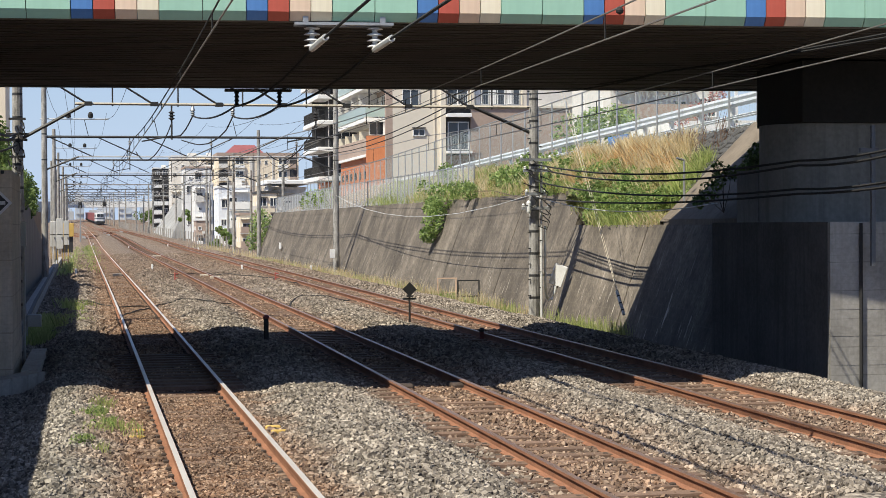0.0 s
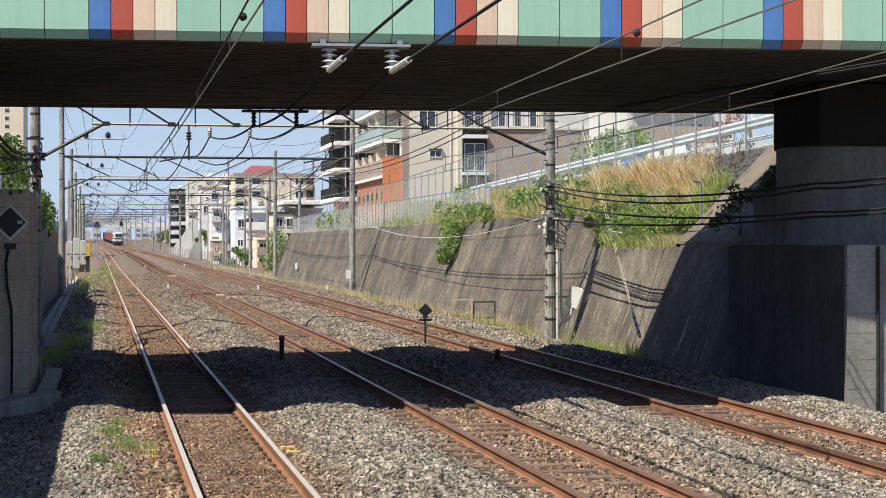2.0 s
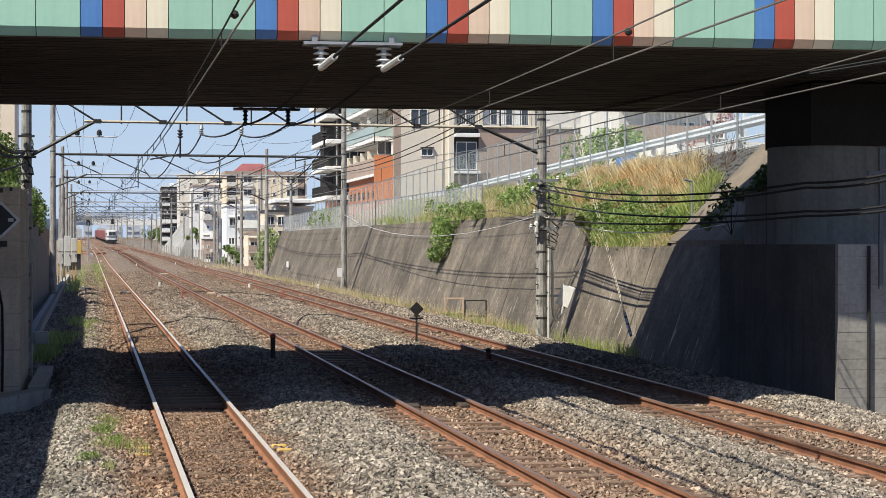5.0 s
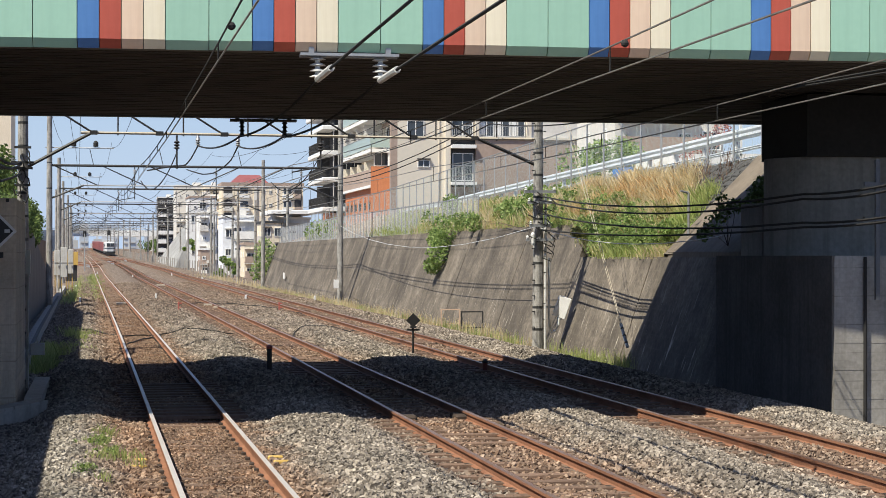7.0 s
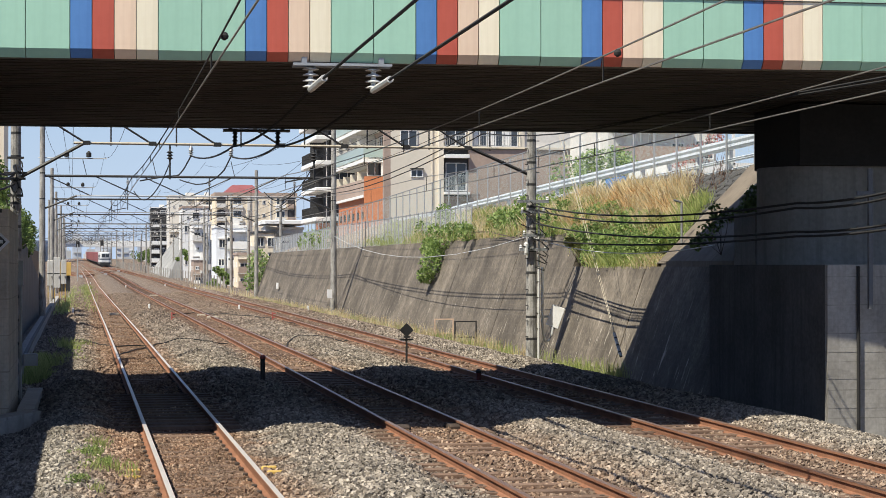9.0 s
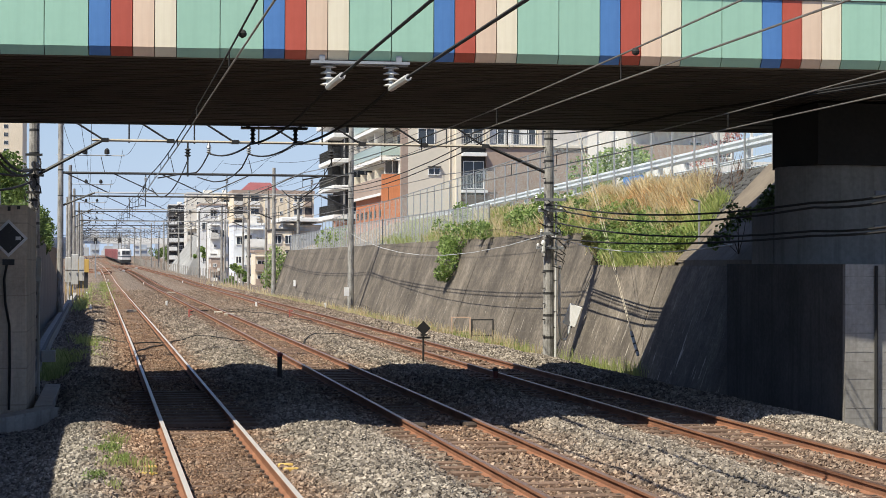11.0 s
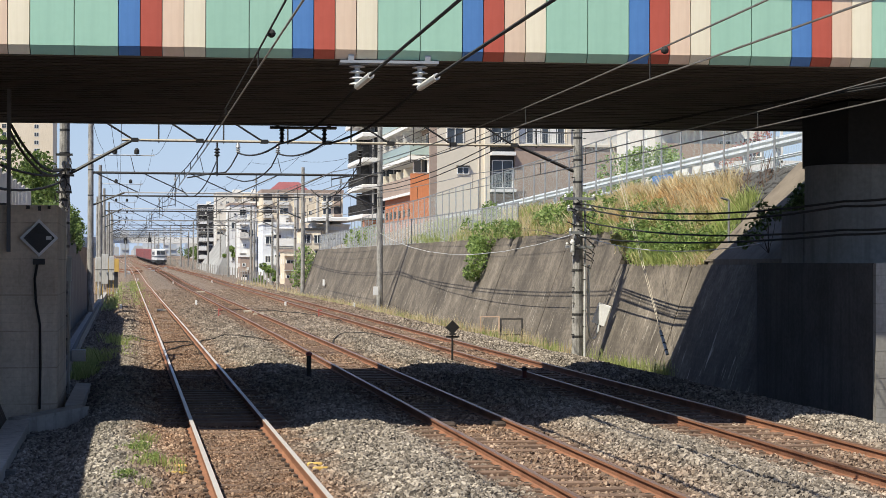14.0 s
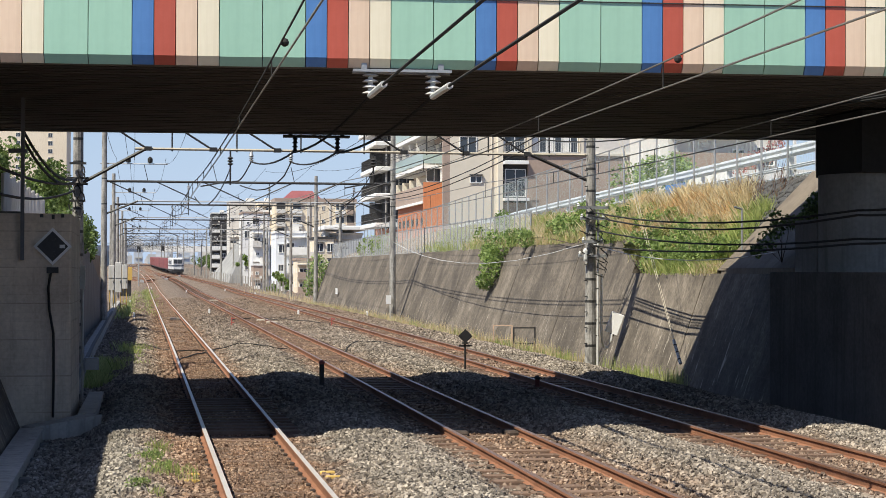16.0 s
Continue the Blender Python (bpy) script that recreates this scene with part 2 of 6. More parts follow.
STEEL = surf("galvanised_steel", (0.30, 0.31, 0.32), (0.46, 0.47, 0.48), 0.5, 2, 30, 0.05, 0.6)
STEEL_DARK = surf("dark_painted_steel", (0.016, 0.016, 0.017), (0.040, 0.039, 0.038), 0.6, 2, 30, 0.05)
POSTGREY = surf("dull_blue_grey_steel", (0.07, 0.075, 0.085), (0.12, 0.125, 0.135), 0.6, 2, 30, 0.05)
BEAM = surf("gantry_beam_paint", (0.40, 0.36, 0.28), (0.55, 0.50, 0.41), 0.6, 2, 25, 0.05, streak=(0.25, 0.16, 0.10), streak_amount=0.4)
WIRE = surf("dark_wire", (0.010, 0.010, 0.010), (0.022, 0.021, 0.020), 0.85, 3, 30, 0.0)
COPPER = surf("contact_wire_copper", (0.16, 0.15, 0.14), (0.32, 0.30, 0.28), 0.4, 3, 30, 0.0, 0.5)
PORC = surf("white_insulator", (0.50, 0.51, 0.50), (0.68, 0.68, 0.66), 0.3, 4, 30, 0.0)
WHITE = surf("white_paint", (0.66, 0.66, 0.65), (0.82, 0.82, 0.81), 0.5, 1.5, 20, 0.03)
RAILPAINT = surf("pale_blue_white_rail_paint", (0.50, 0.54, 0.60), (0.64, 0.68, 0.73), 0.45, 0.8, 12, 0.03, streak=(0.40, 0.38, 0.34), streak_amount=0.35)
TANPAINT = surf("tan_rusty_frame_paint", (0.50, 0.34, 0.24), (0.66, 0.48, 0.36), 0.7, 3, 20, 0.05)
OLDWHITE = surf("weathered_white_paint", (0.44, 0.44, 0.42), (0.66, 0.65, 0.62), 0.7, 1.5, 14, 0.05, streak=(0.36, 0.30, 0.22), streak_amount=0.5)
BLACK = surf("black_paint", (0.012, 0.012, 0.013), (0.03, 0.03, 0.03), 0.5, 2, 20, 0.0)
DULLRED = surf("dull_dark_red_paint", (0.10, 0.022, 0.018), (0.18, 0.05, 0.04), 0.7, 2, 20, 0.0)
RED = surf("red_paint", (0.32, 0.07, 0.055), (0.45, 0.12, 0.10), 0.55, 2, 20, 0.0)
YELLOW = surf("yellow_paint", (0.46, 0.29, 0.07), (0.62, 0.42, 0.12), 0.55, 2, 20, 0.0)
PANELS = {
    "green": surf("mint_green_panel", (0.33, 0.56, 0.43), (0.38, 0.62, 0.48), 0.45, 0.8, 8, 0.02, streak=(0.28, 0.48, 0.37), streak_amount=0.3, rand=0.06),
    "blue": surf("blue_panel", (0.075, 0.20, 0.47), (0.10, 0.25, 0.55), 0.45, 0.8, 8, 0.02, streak=(0.05, 0.13, 0.36), streak_amount=0.3, rand=0.06),
    "red": surf("brick_red_panel", (0.46, 0.085, 0.05), (0.54, 0.115, 0.075), 0.45, 0.8, 8, 0.02, streak=(0.36, 0.07, 0.045), streak_amount=0.3, rand=0.06),
    "tan": surf("tan_panel", (0.76, 0.56, 0.41), (0.84, 0.65, 0.49), 0.45, 0.8, 8, 0.02, streak=(0.58, 0.41, 0.29), streak_amount=0.3, rand=0.06),
    "cream": surf("cream_panel", (0.82, 0.74, 0.55), (0.90, 0.82, 0.64), 0.45, 0.8, 8, 0.02, streak=(0.66, 0.56, 0.4), streak_amount=0.3, rand=0.06),
}
EARTH = surf("dry_earth", (0.13, 0.095, 0.062), (0.27, 0.20, 0.13), 0.95, 0.8, 15, 0.3)
ASPHALT = surf("asphalt", (0.04, 0.04, 0.042), (0.07, 0.07, 0.07), 0.9, 1, 40, 0.2)
GREEN_LEAF = leaf_mat("bush_leaves", (0.10, 0.185, 0.045), (0.46, 0.58, 0.20))
TREE_LEAF = leaf_mat("tree_leaves", (0.06, 0.105, 0.028), (0.23, 0.32, 0.09))
GRASS_GREEN = leaf_mat("green_grass", (0.24, 0.34, 0.08), (0.62, 0.65, 0.27))
BUSH_OLIVE = leaf_mat("olive_scrub_leaves", (0.16, 0.18, 0.05), (0.58, 0.55, 0.22))
GRASS_TAN = leaf_mat("tan_dead_grass", (0.50, 0.31, 0.14), (0.92, 0.68, 0.37))
STALK = leaf_mat("dead_stalk_brown", (0.14, 0.08, 0.055), (0.36, 0.22, 0.15))
BLOOM = leaf_mat("pink_bloom", (0.30, 0.10, 0.09), (0.75, 0.36, 0.34))
GRASS_DRY = leaf_mat("dry_grass", (0.62, 0.48, 0.25), (0.97, 0.86, 0.58))
BARK = surf("bark", (0.05, 0.035, 0.025), (0.11, 0.08, 0.06), 0.95, 3, 20, 0.3)
BRICKO = surf("orange_brick_tile", (0.40, 0.145, 0.065), (0.52, 0.20, 0.095), 0.8, 0.6, 6, 0.05, streak=(0.34, 0.12, 0.06), streak_amount=0.4)
BEIGE = surf("beige_render", (0.60, 0.55, 0.46), (0.68, 0.62, 0.53), 0.85, 0.15, 3, 0.02)
BROWNW = surf("brown_tile", (0.29, 0.22, 0.18), (0.40, 0.31, 0.26), 0.8, 0.2, 4, 0.03)
PALEBLUE = surf("pale_blue_white_render", (0.62, 0.66, 0.72), (0.76, 0.79, 0.84), 0.8, 0.3, 4, 0.02, streak=(0.45, 0.46, 0.48), streak_amount=0.4)
# cream and grey render are lightened to stand in for haze on far walls
CREAMW = surf("cream_render", (0.66, 0.57, 0.44), (0.79, 0.70, 0.56), 0.85, 0.1, 3, 0.02, streak=(0.48, 0.40, 0.30), streak_amount=0.4)
GREYW = surf("grey_render", (0.52, 0.50, 0.47), (0.68, 0.66, 0.62), 0.85, 0.2, 3, 0.02)
CREAMP = surf("cream_partition_paint", (0.70, 0.63, 0.50), (0.80, 0.73, 0.60), 0.8, 0.5, 6, 0.02)
DARKW = surf("charcoal_wall", (0.022, 0.022, 0.025), (0.045, 0.045, 0.048), 0.7, 0.3, 4, 0.02)
ROOFRED = surf("red_roof_paint", (0.20, 0.06, 0.062), (0.28, 0.09, 0.092), 0.6, 0.3, 4, 0.02)
GLASS = glass_mat("window_glass", (0.05, 0.06, 0.075))
BALGLASS = glass_mat("frosted_balcony_glass", (0.33, 0.42, 0.41), 0.3)
MESH_GREEN = mesh_fence_mat("green_grey_wire_mesh", (0.42, 0.50, 0.47), 0.92)
MESH_GREY = mesh_fence_mat("grey_wire_mesh", (0.60, 0.62, 0.62), 0.66)
# wall colours with the distance haze mixed in, as there is no volume
HAZY = [surf("haze_tinted_far_wall", tuple(0.8 * v for v in c), c, 0.9, 0.1, 1.0, 0.0) for c in ((0.52, 0.56, 0.62), (0.42, 0.47, 0.54), (0.60, 0.60, 0.60), (0.46, 0.47, 0.48))]
SLOPE_FAR = surf("grey_far_slope", (0.20, 0.20, 0.20), (0.38, 0.38, 0.37), 0.9, 0.25, 3, 0.05, streak=(0.12, 0.12, 0.115), streak_amount=0.7, streak_scale=(0.5, 0.5, 0.1))
CONTAINER = surf("maroon_container_paint", (0.20, 0.045, 0.05), (0.30, 0.085, 0.085), 0.6, 0.6, 8, 0.02, rand=0.35)
LOCO_WHITE = surf("loco_white_paint", (0.55, 0.56, 0.57), (0.70, 0.71, 0.72), 0.4, 1, 10, 0.0)
LOCO_BLUE = surf("loco_grey_blue_paint", (0.06, 0.075, 0.10), (0.10, 0.12, 0.15), 0.4, 1, 10, 0.0)


# ---- building helpers ----
class Mesh:
    """Collects faces and links them as one mesh object."""

    def __init__(self):
        self.v, self.f = [], []

    def quad(self, *pts):
        n = len(self.v)
        self.v += [tuple(p) for p in pts]
        self.f.append(tuple(range(n, n + len(pts))))
        return self

    def box(self, x0, x1, y0, y1, z0, z1, c=0.0):
        """A box; c chamfers its upright and top edges."""
        if c:
            return self.prism([(x0 + c, y0), (x1 - c, y0), (x1, y0 + c), (x1, y1 - c), (x1 - c, y1), (x0 + c, y1), (x0, y1 - c), (x0, y0 + c)], z0, z1, c)
        return self.prism([(x0, y0), (x1, y0), (x1, y1), (x0, y1)], z0, z1)

    def prism(self, poly, z0, z1, top_in=0.0):
        n, k = len(self.v), len(poly)
        self.v += [(x, y, z0) for x, y in poly]
        levels = [(z1, 0.0)] if not top_in else [(z1 - top_in, 0.0), (z1, top_in)]
        cx, cy = sum(p[0] for p in poly) / k, sum(p[1] for p in poly) / k
        for z, inset in levels:
            for x, y in poly:
                r = math.hypot(x - cx, y - cy) or 1
                s = max(0.0, 1 - inset / r)
                self.v.append((cx + (x - cx) * s, cy + (y - cy) * s, z))
        self.f.append(tuple(range(n + k - 1, n - 1, -1)))
        for lv in range(len(levels)):
            a = n + lv * k
            self.f += [(a + i, a + (i + 1) % k, a + k + (i + 1) % k, a + k + i) for i in range(k)]
        self.f.append(tuple(range(n + len(levels) * k, n + (len(levels) + 1) * k)))
        return self

    def sweep(self, profile, line, cap=True):
        """A profile of (side, up) pairs carried along a line of (x, y, z) that runs mainly along y."""
        n, k = len(self.v), len(profile)
        for x, y, z in line:
            self.v += [(x + s, y, z + u) for s, u in profile]
        for j in range(len(line) - 1):
            a = n + j * k
            self.f += [(a + i, a + k + i, a + k + (i + 1) % k, a + (i + 1) % k) for i in range(k)]
        if cap:
            self.f.append(tuple(n + i for i in range(k)))
            self.f.append(tuple(n + (len(line) - 1) * k + i for i in range(k - 1, -1, -1)))
        return self

    def tube(self, pts, r, sides=6, r_end=None):
        pts = [Vector(p) for p in pts]
        n = len(self.v)
        for j, p in enumerate(pts):
            d = (pts[min(j + 1, len(pts) - 1)] - pts[max(j - 1, 0)]).normalized()
            a = d.cross(Vector((0, 0, 1)) if abs(d.z) < 0.9 else Vector((1, 0, 0))).normalized()
            b = d.cross(a)
            rr = r if r_end is None else r + (r_end - r) * j / (len(pts) - 1)
            for i in range(sides):
                t = 2 * math.pi * i / sides
                self.v.append(tuple(p + (a * math.cos(t) + b * math.sin(t)) * rr))
        for j in range(len(pts) - 1):
            o = n + j * sides
            self.f += [(o + i, o + (i + 1) % sides, o + sides + (i + 1) % sides, o + sides + i) for i in range(sides)]
        self.f.append(tuple(n + i for i in range(sides - 1, -1, -1)))
        self.f.append(tuple(n + (len(pts) - 1) * sides + i for i in range(sides)))
        return self

    def lathe(self, origin, rings, sides=10):
        """Rings of (radius, height) turned round an upright axis."""
        x, y, z = origin
        n = len(self.v)
        for r, h in rings:
            self.v += [(x + r * math.cos(2 * math.pi * i / sides), y + r * math.sin(2 * math.pi * i / sides), z + h) for i in range(sides)]
        for j in range(len(rings) - 1):
            o = n + j * sides
            self.f += [(o + i, o + (i + 1) % sides, o + sides + (i + 1) % sides, o + sides + i) for i in range(sides)]
        self.f.append(tuple(n + i for i in range(sides - 1, -1, -1)))
        self.f.append(tuple(n + (len(rings) - 1) * sides + i for i in range(sides)))
        return self

    def data(self, name, mat):
        me = bpy.data.meshes.new(name)
        me.from_pydata(self.v, [], self.f)
        me.materials.append(mat)
        me.validate()
        return me

    def make(self, name, mat, parent=None, label="", category="", group="", kind="", at=None):
        ob = new(name, self.data(name, mat))
        if parent:
            ob.parent = parent
        if at:
            ob.matrix_basis = at
        return tagged(ob, label, category, group, kind)


def thing(name, label, category, group="", at=(0, 0, 0), turn=0.0):
    ob = new(name)
    ob.empty_display_size = 0.2
    ob.matrix_basis = pose(*at, 0, 0, turn)
    return tagged(ob, label, category, group)


def raw_mesh(name, verts, faces, mat, **tags):
    """One mesh from numpy arrays of corners and of equal-sided faces."""
    me = bpy.data.meshes.new(name)
    me.vertices.add(len(verts))
    me.vertices.foreach_set("co", np.asarray(verts, np.float32).ravel())
    k = faces.shape[1]
    me.loops.add(faces.size)
    me.loops.foreach_set("vertex_index", faces.astype(np.int32).ravel())
    me.polygons.add(len(faces))
    me.polygons.foreach_set("loop_start", np.arange(0, faces.size, k, dtype=np.int32))
    me.polygons.foreach_set("loop_total", np.full(len(faces), k, np.int32))
    me.polygons.foreach_set("use_smooth", np.zeros(len(faces), bool))
    me.update(calc_edges=True)
    me.materials.append(mat)
    return tagged(new(name, me), **tags)


RNG = np.random.default_rng(7)


# ---- the ground and the line of the tracks ----
def smooth(a, b, t):
    u = min(1.0, max(0.0, (t - a) / (b - a)))
    return u * u * (3 - 2 * u)


def rise(y):
    """The line climbs gently past 200 m."""
    s = max(0.0, y - 200.0)
    return 0.00915 * s * s / (s + 34.0)


TRACK_POINTS = (
    ((-50, 1.5), (12, 1.5), (60, 1.5), (110, 1.42), (250, 1.2), (335, 0.7), (433, -0.4), (560, -2.8), (700, -5.5), (900, -9.0), (1200, -16)),
    ((-50, 5.0), (12, 5.18), (50, 5.43), (100, 5.62), (150, 5.8), (250, 6.0), (335, 5.2), (433, 3.0), (560, 0.6), (700, -1.6), (900, -5.0), (1200, -12)),
    ((-50, 8.3), (12, 9.06), (50, 9.52), (100, 10.1), (150, 10.66), (250, 11.25), (310, 9.95), (370, 8.6), (410, 7.5), (462, 5.95), (500, 5.3), (550, 4.5), (700, 2.4), (900, -1.0), (1200, -8)),
)


def track_x(k, y):
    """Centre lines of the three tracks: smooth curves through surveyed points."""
    pts = TRACK_POINTS[k]
    i = max(1, min(len(pts) - 3, sum(1 for q in pts if q[0] <= y) - 1))
    (ya, xa), (y0, x0), (y1, x1), (yb, xb) = pts[i - 1:i + 3]
    u, h = (y - y0) / (y1 - y0), y1 - y0
    m0, m1 = (x1 - xa) / (y1 - ya) * h, (xb - x0) / (yb - y0) * h
    return x0 * (2 * u ** 3 - 3 * u * u + 1) + m0 * (u ** 3 - 2 * u * u + u) + x1 * (3 * u * u - 2 * u ** 3) + m1 * (u ** 3 - u * u)


LINE_Y = [12.0 + 2 * i for i in range(20)] + [52 + 8 * i for i in range(25)] + [260 + 15 * i for i in range(43)]


def ballast_height(x, y):
    """Ballast heaped between the tracks, level under the rails, falling away at both sides."""
    z = -0.02
    for k in range(3):
        d = abs(x - track_x(k, y))
        z = min(z, -0.155 + 0.14 * smooth(0.95, 1.7, d))
    if x < track_x(0, y):
        d = track_x(0, y) - x
        z = -0.155 + 0.12 * smooth(0.9, 1.5, d) - 0.35 * smooth(1.8, 2.7, d)
    if x > track_x(2, y):
        d = x - track_x(2, y)
        z = -0.155 + 0.13 * smooth(0.95, 1.5, d) - 0.30 * smooth(1.9, 3.4, d)
    return z


def bumpy(x, y):
    n = noise.noise(Vector((x * 0.9, y * 0.45, 0.3))) * 0.05 + noise.noise(Vector((x * 3, y * 3, 4.1))) * 0.015
    return n


def build_ground():
    xs = [-900, -200, -60, -20, -6, -3.2, -2.4] + [-2.0 + 0.25 * i for i in range(61)] + [13.6, 15, 20, 40, 90, 300, 900]
    ys = [-300, -60, 0, 12] + [14 + 0.5 * i for i in range(100)] + [64 + 4 * i for i in range(50)] + [270 + 20 * i for i in range(30)] + [900, 1200, 2000, 4500]
    nx = len(xs)
    verts, faces = [], []
    for y in ys:
        for x in xs:
            near = 0 < y < 150 and -2.2 < x < 13
            z = ballast_height(x, y) + (bumpy(x, y) if near else 0) if -3 < x < 16 else -0.45
            verts.append((x, y, z + rise(min(y, 900.0))))
    for j in range(len(ys) - 1):
        for i in range(nx - 1):
            a = j * nx + i
            faces.append((a, a + 1, a + nx + 1, a + nx))
    ob = raw_mesh("ground", np.array(verts), np.array(faces), BALLAST, label="grey crushed stone ballast stained brown along the rails",
                  category="ballast ground", kind="structure")
    ob.data.polygons.foreach_set("use_smooth", np.ones(len(faces), bool))


def build_stones():
    """Loose stones of the ballast where the camera is nearest."""
    cube = np.array([(-1, -1, -1), (1, -1, -1), (1, 1, -1), (-1, 1, -1), (-1, -1, 1), (1, -1, 1), (1, 1, 1), (-1, 1, 1)], float) * 0.5
    quads = np.array([(0, 3, 2, 1), (4, 5, 6, 7), (0, 1, 5, 4), (1, 2, 6, 5), (2, 3, 7, 6), (3, 0, 4, 7)])
    pts, sizes = [], []
    for y0, y1, per, size in ((14.8, 31, 470, 0.039), (31, 62, 215, 0.047), (62, 160, 40, 0.052)):
        n = int((y1 - y0) * 14.0 * per)
        x, y = RNG.uniform(-1.6, 12.4, n), y0 + (y1 - y0) * RNG.uniform(0, 1, n) ** (1.0 if y0 < 60 else 1.7)
        for k in range(3):
            cx = np.interp(y, [10, 20, 30, 45, 62, 80, 100, 120, 140, 160], [track_x(k, q) for q in (10, 20, 30, 45, 62, 80, 100, 120, 140, 160)])
            keep = np.abs(np.abs(x - cx) - 0.565) > 0.10
            if not k:
                keep &= (np.abs(x - cx) > 1.1) | (y < 28.6) | (y > 35.4) | (RNG.uniform(0, 1, len(x)) < 0.45)
            if k:
                keep &= (np.abs(x - cx) > 1.0) | (RNG.uniform(0, 1, len(x)) < 0.45)
            x, y = x[keep], y[keep]
        pts.append(np.stack([x, y], 1))
        sizes.append(RNG.uniform(0.55, 1.25, len(x)) * size)
    pts, sizes = np.concatenate(pts), np.concatenate(sizes)
    sizes = np.where(np.abs(pts[:, 0] - 1.5) < 0.5, sizes * 0.62, sizes)
    z = np.array([ballast_height(a, b) + bumpy(a, b) + rise(b) for a, b in pts])
    n = len(pts)
    shape = cube[None] * RNG.uniform(0.62, 1.15, (n, 1, 3)) + RNG.normal(0, 0.13, (n, 8, 3))
    ang = RNG.uniform(0, 6.28, (3, n))
    for i, (p, q) in enumerate(((0, 1), (1, 2), (0, 2))):
        c, s = np.cos(ang[i])[:, None], np.sin(ang[i])[:, None]
        a, b = shape[:, :, p].copy(), shape[:, :, q].copy()
        shape[:, :, p], shape[:, :, q] = a * c - b * s, a * s + b * c
    v = shape * sizes[:, None, None]
    v[:, :, 0] += pts[:, 0:1]
    v[:, :, 1] += pts[:, 1:2]
    v[:, :, 2] += (z + sizes * 0.27)[:, None]
    f = (quads[None] + (np.arange(n) * 8)[:, None, None]).reshape(-1, 4)
    raw_mesh("ballast_stones", v.reshape(-1, 3), f, STONES, label="loose angular grey and brown ballast stones", category="ballast", kind="stuff")


RAIL = [(-0.06, -0.15), (0.06, -0.15), (0.06, -0.138), (0.012, -0.118), (0.010, -0.045), (0.033, -0.036), (0.033, -0.006), (-0.033, -0.006),
        (-0.033, -0.036), (-0.010, -0.045), (-0.012, -0.118), (-0.06, -0.138)]
RAIL_HEAD = [(-0.031, -0.006), (0.031, -0.006), (0.027, 0.0), (-0.027, 0.0)]


def track_line(k, side=0.0):
    return [(track_x(k, y) + side, y, rise(y)) for y in LINE_Y]


def build_track(k, label, shiny):
    tr = thing("railway_track", label, "railway track", "parallel tracks")
    for side in (-0.565, 0.565):
        rail = Mesh().sweep(RAIL, track_line(k, side)).make("rail", RUST, tr)
        Mesh().sweep(RAIL_HEAD, track_line(k, side)).make("rail_head", RAILTOP if shiny else RAILTOP_DULL, rail, "polished running surface" if shiny else "brown running surface")
    # fastening clips on both sides of each rail
    m = Mesh()
    y = 13.0
    while y < 110:
        c = track_x(k, y)
        for side in (-0.565, 0.565):
            for e in (-1, 1):
                x = c + side + e * 0.085
                m.box(x - 0.032, x + 0.032, y - 0.035, y + 0.035, -0.16, -0.118, 0.012)
        y += 0.585
    tagged(m.make("rail_clip_rest", CLIP, tr, "dark rusty rail fastening clips"), kind="stuff")
    return tr


def build_sleepers(tracks):
    m = Mesh().prism([(-1.0, -0.115), (1.0, -0.115), (1.0, 0.115), (-1.0, 0.115)], -0.19, -0.135, 0.02)
    me = m.data("sleeper", SLEEPER)
    rest = Mesh()
    for k, tr in enumerate(tracks):
        y = 13.0
        while y < 400:
            if y < 100:
                ob = new("sleeper", me)
                ob.parent = tr
                lift = 0.010 if k else (0.03 if 28.2 < y < 35.5 else -0.02 if y < 45 else -0.06)
                ob.matrix_basis = pose(track_x(k, y), y, lift + float(RNG.normal(0, 0.004)), 0, 0, float(RNG.normal(0, 0.4)))
            else:
                c = track_x(k, y)
                rest.box(c - 1.0, c + 1.0, y - 0.115, y + 0.115, -0.22 + rise(y), -0.135 + rise(y) - (0.0 if k else 0.05))
            y += 0.585
        if rest.v:
            tagged(rest.make("far_sleeper_rest", SLEEPER, tr), kind="stuff")
            rest = Mesh()


build_ground()
TRACKS = [build_track(0, "railway track with bright worn rails in brown ballast", True),
          build_track(1, "rusty railway track with brown rails", False),
          build_track(2, "rusty railway track beside the retaining wall", False)]


# ---- the road bridge ----
BR_TURN = -3.56
BR_NEAR, BR_FAR, BR_Z = 25.15, 37.9, 5.41


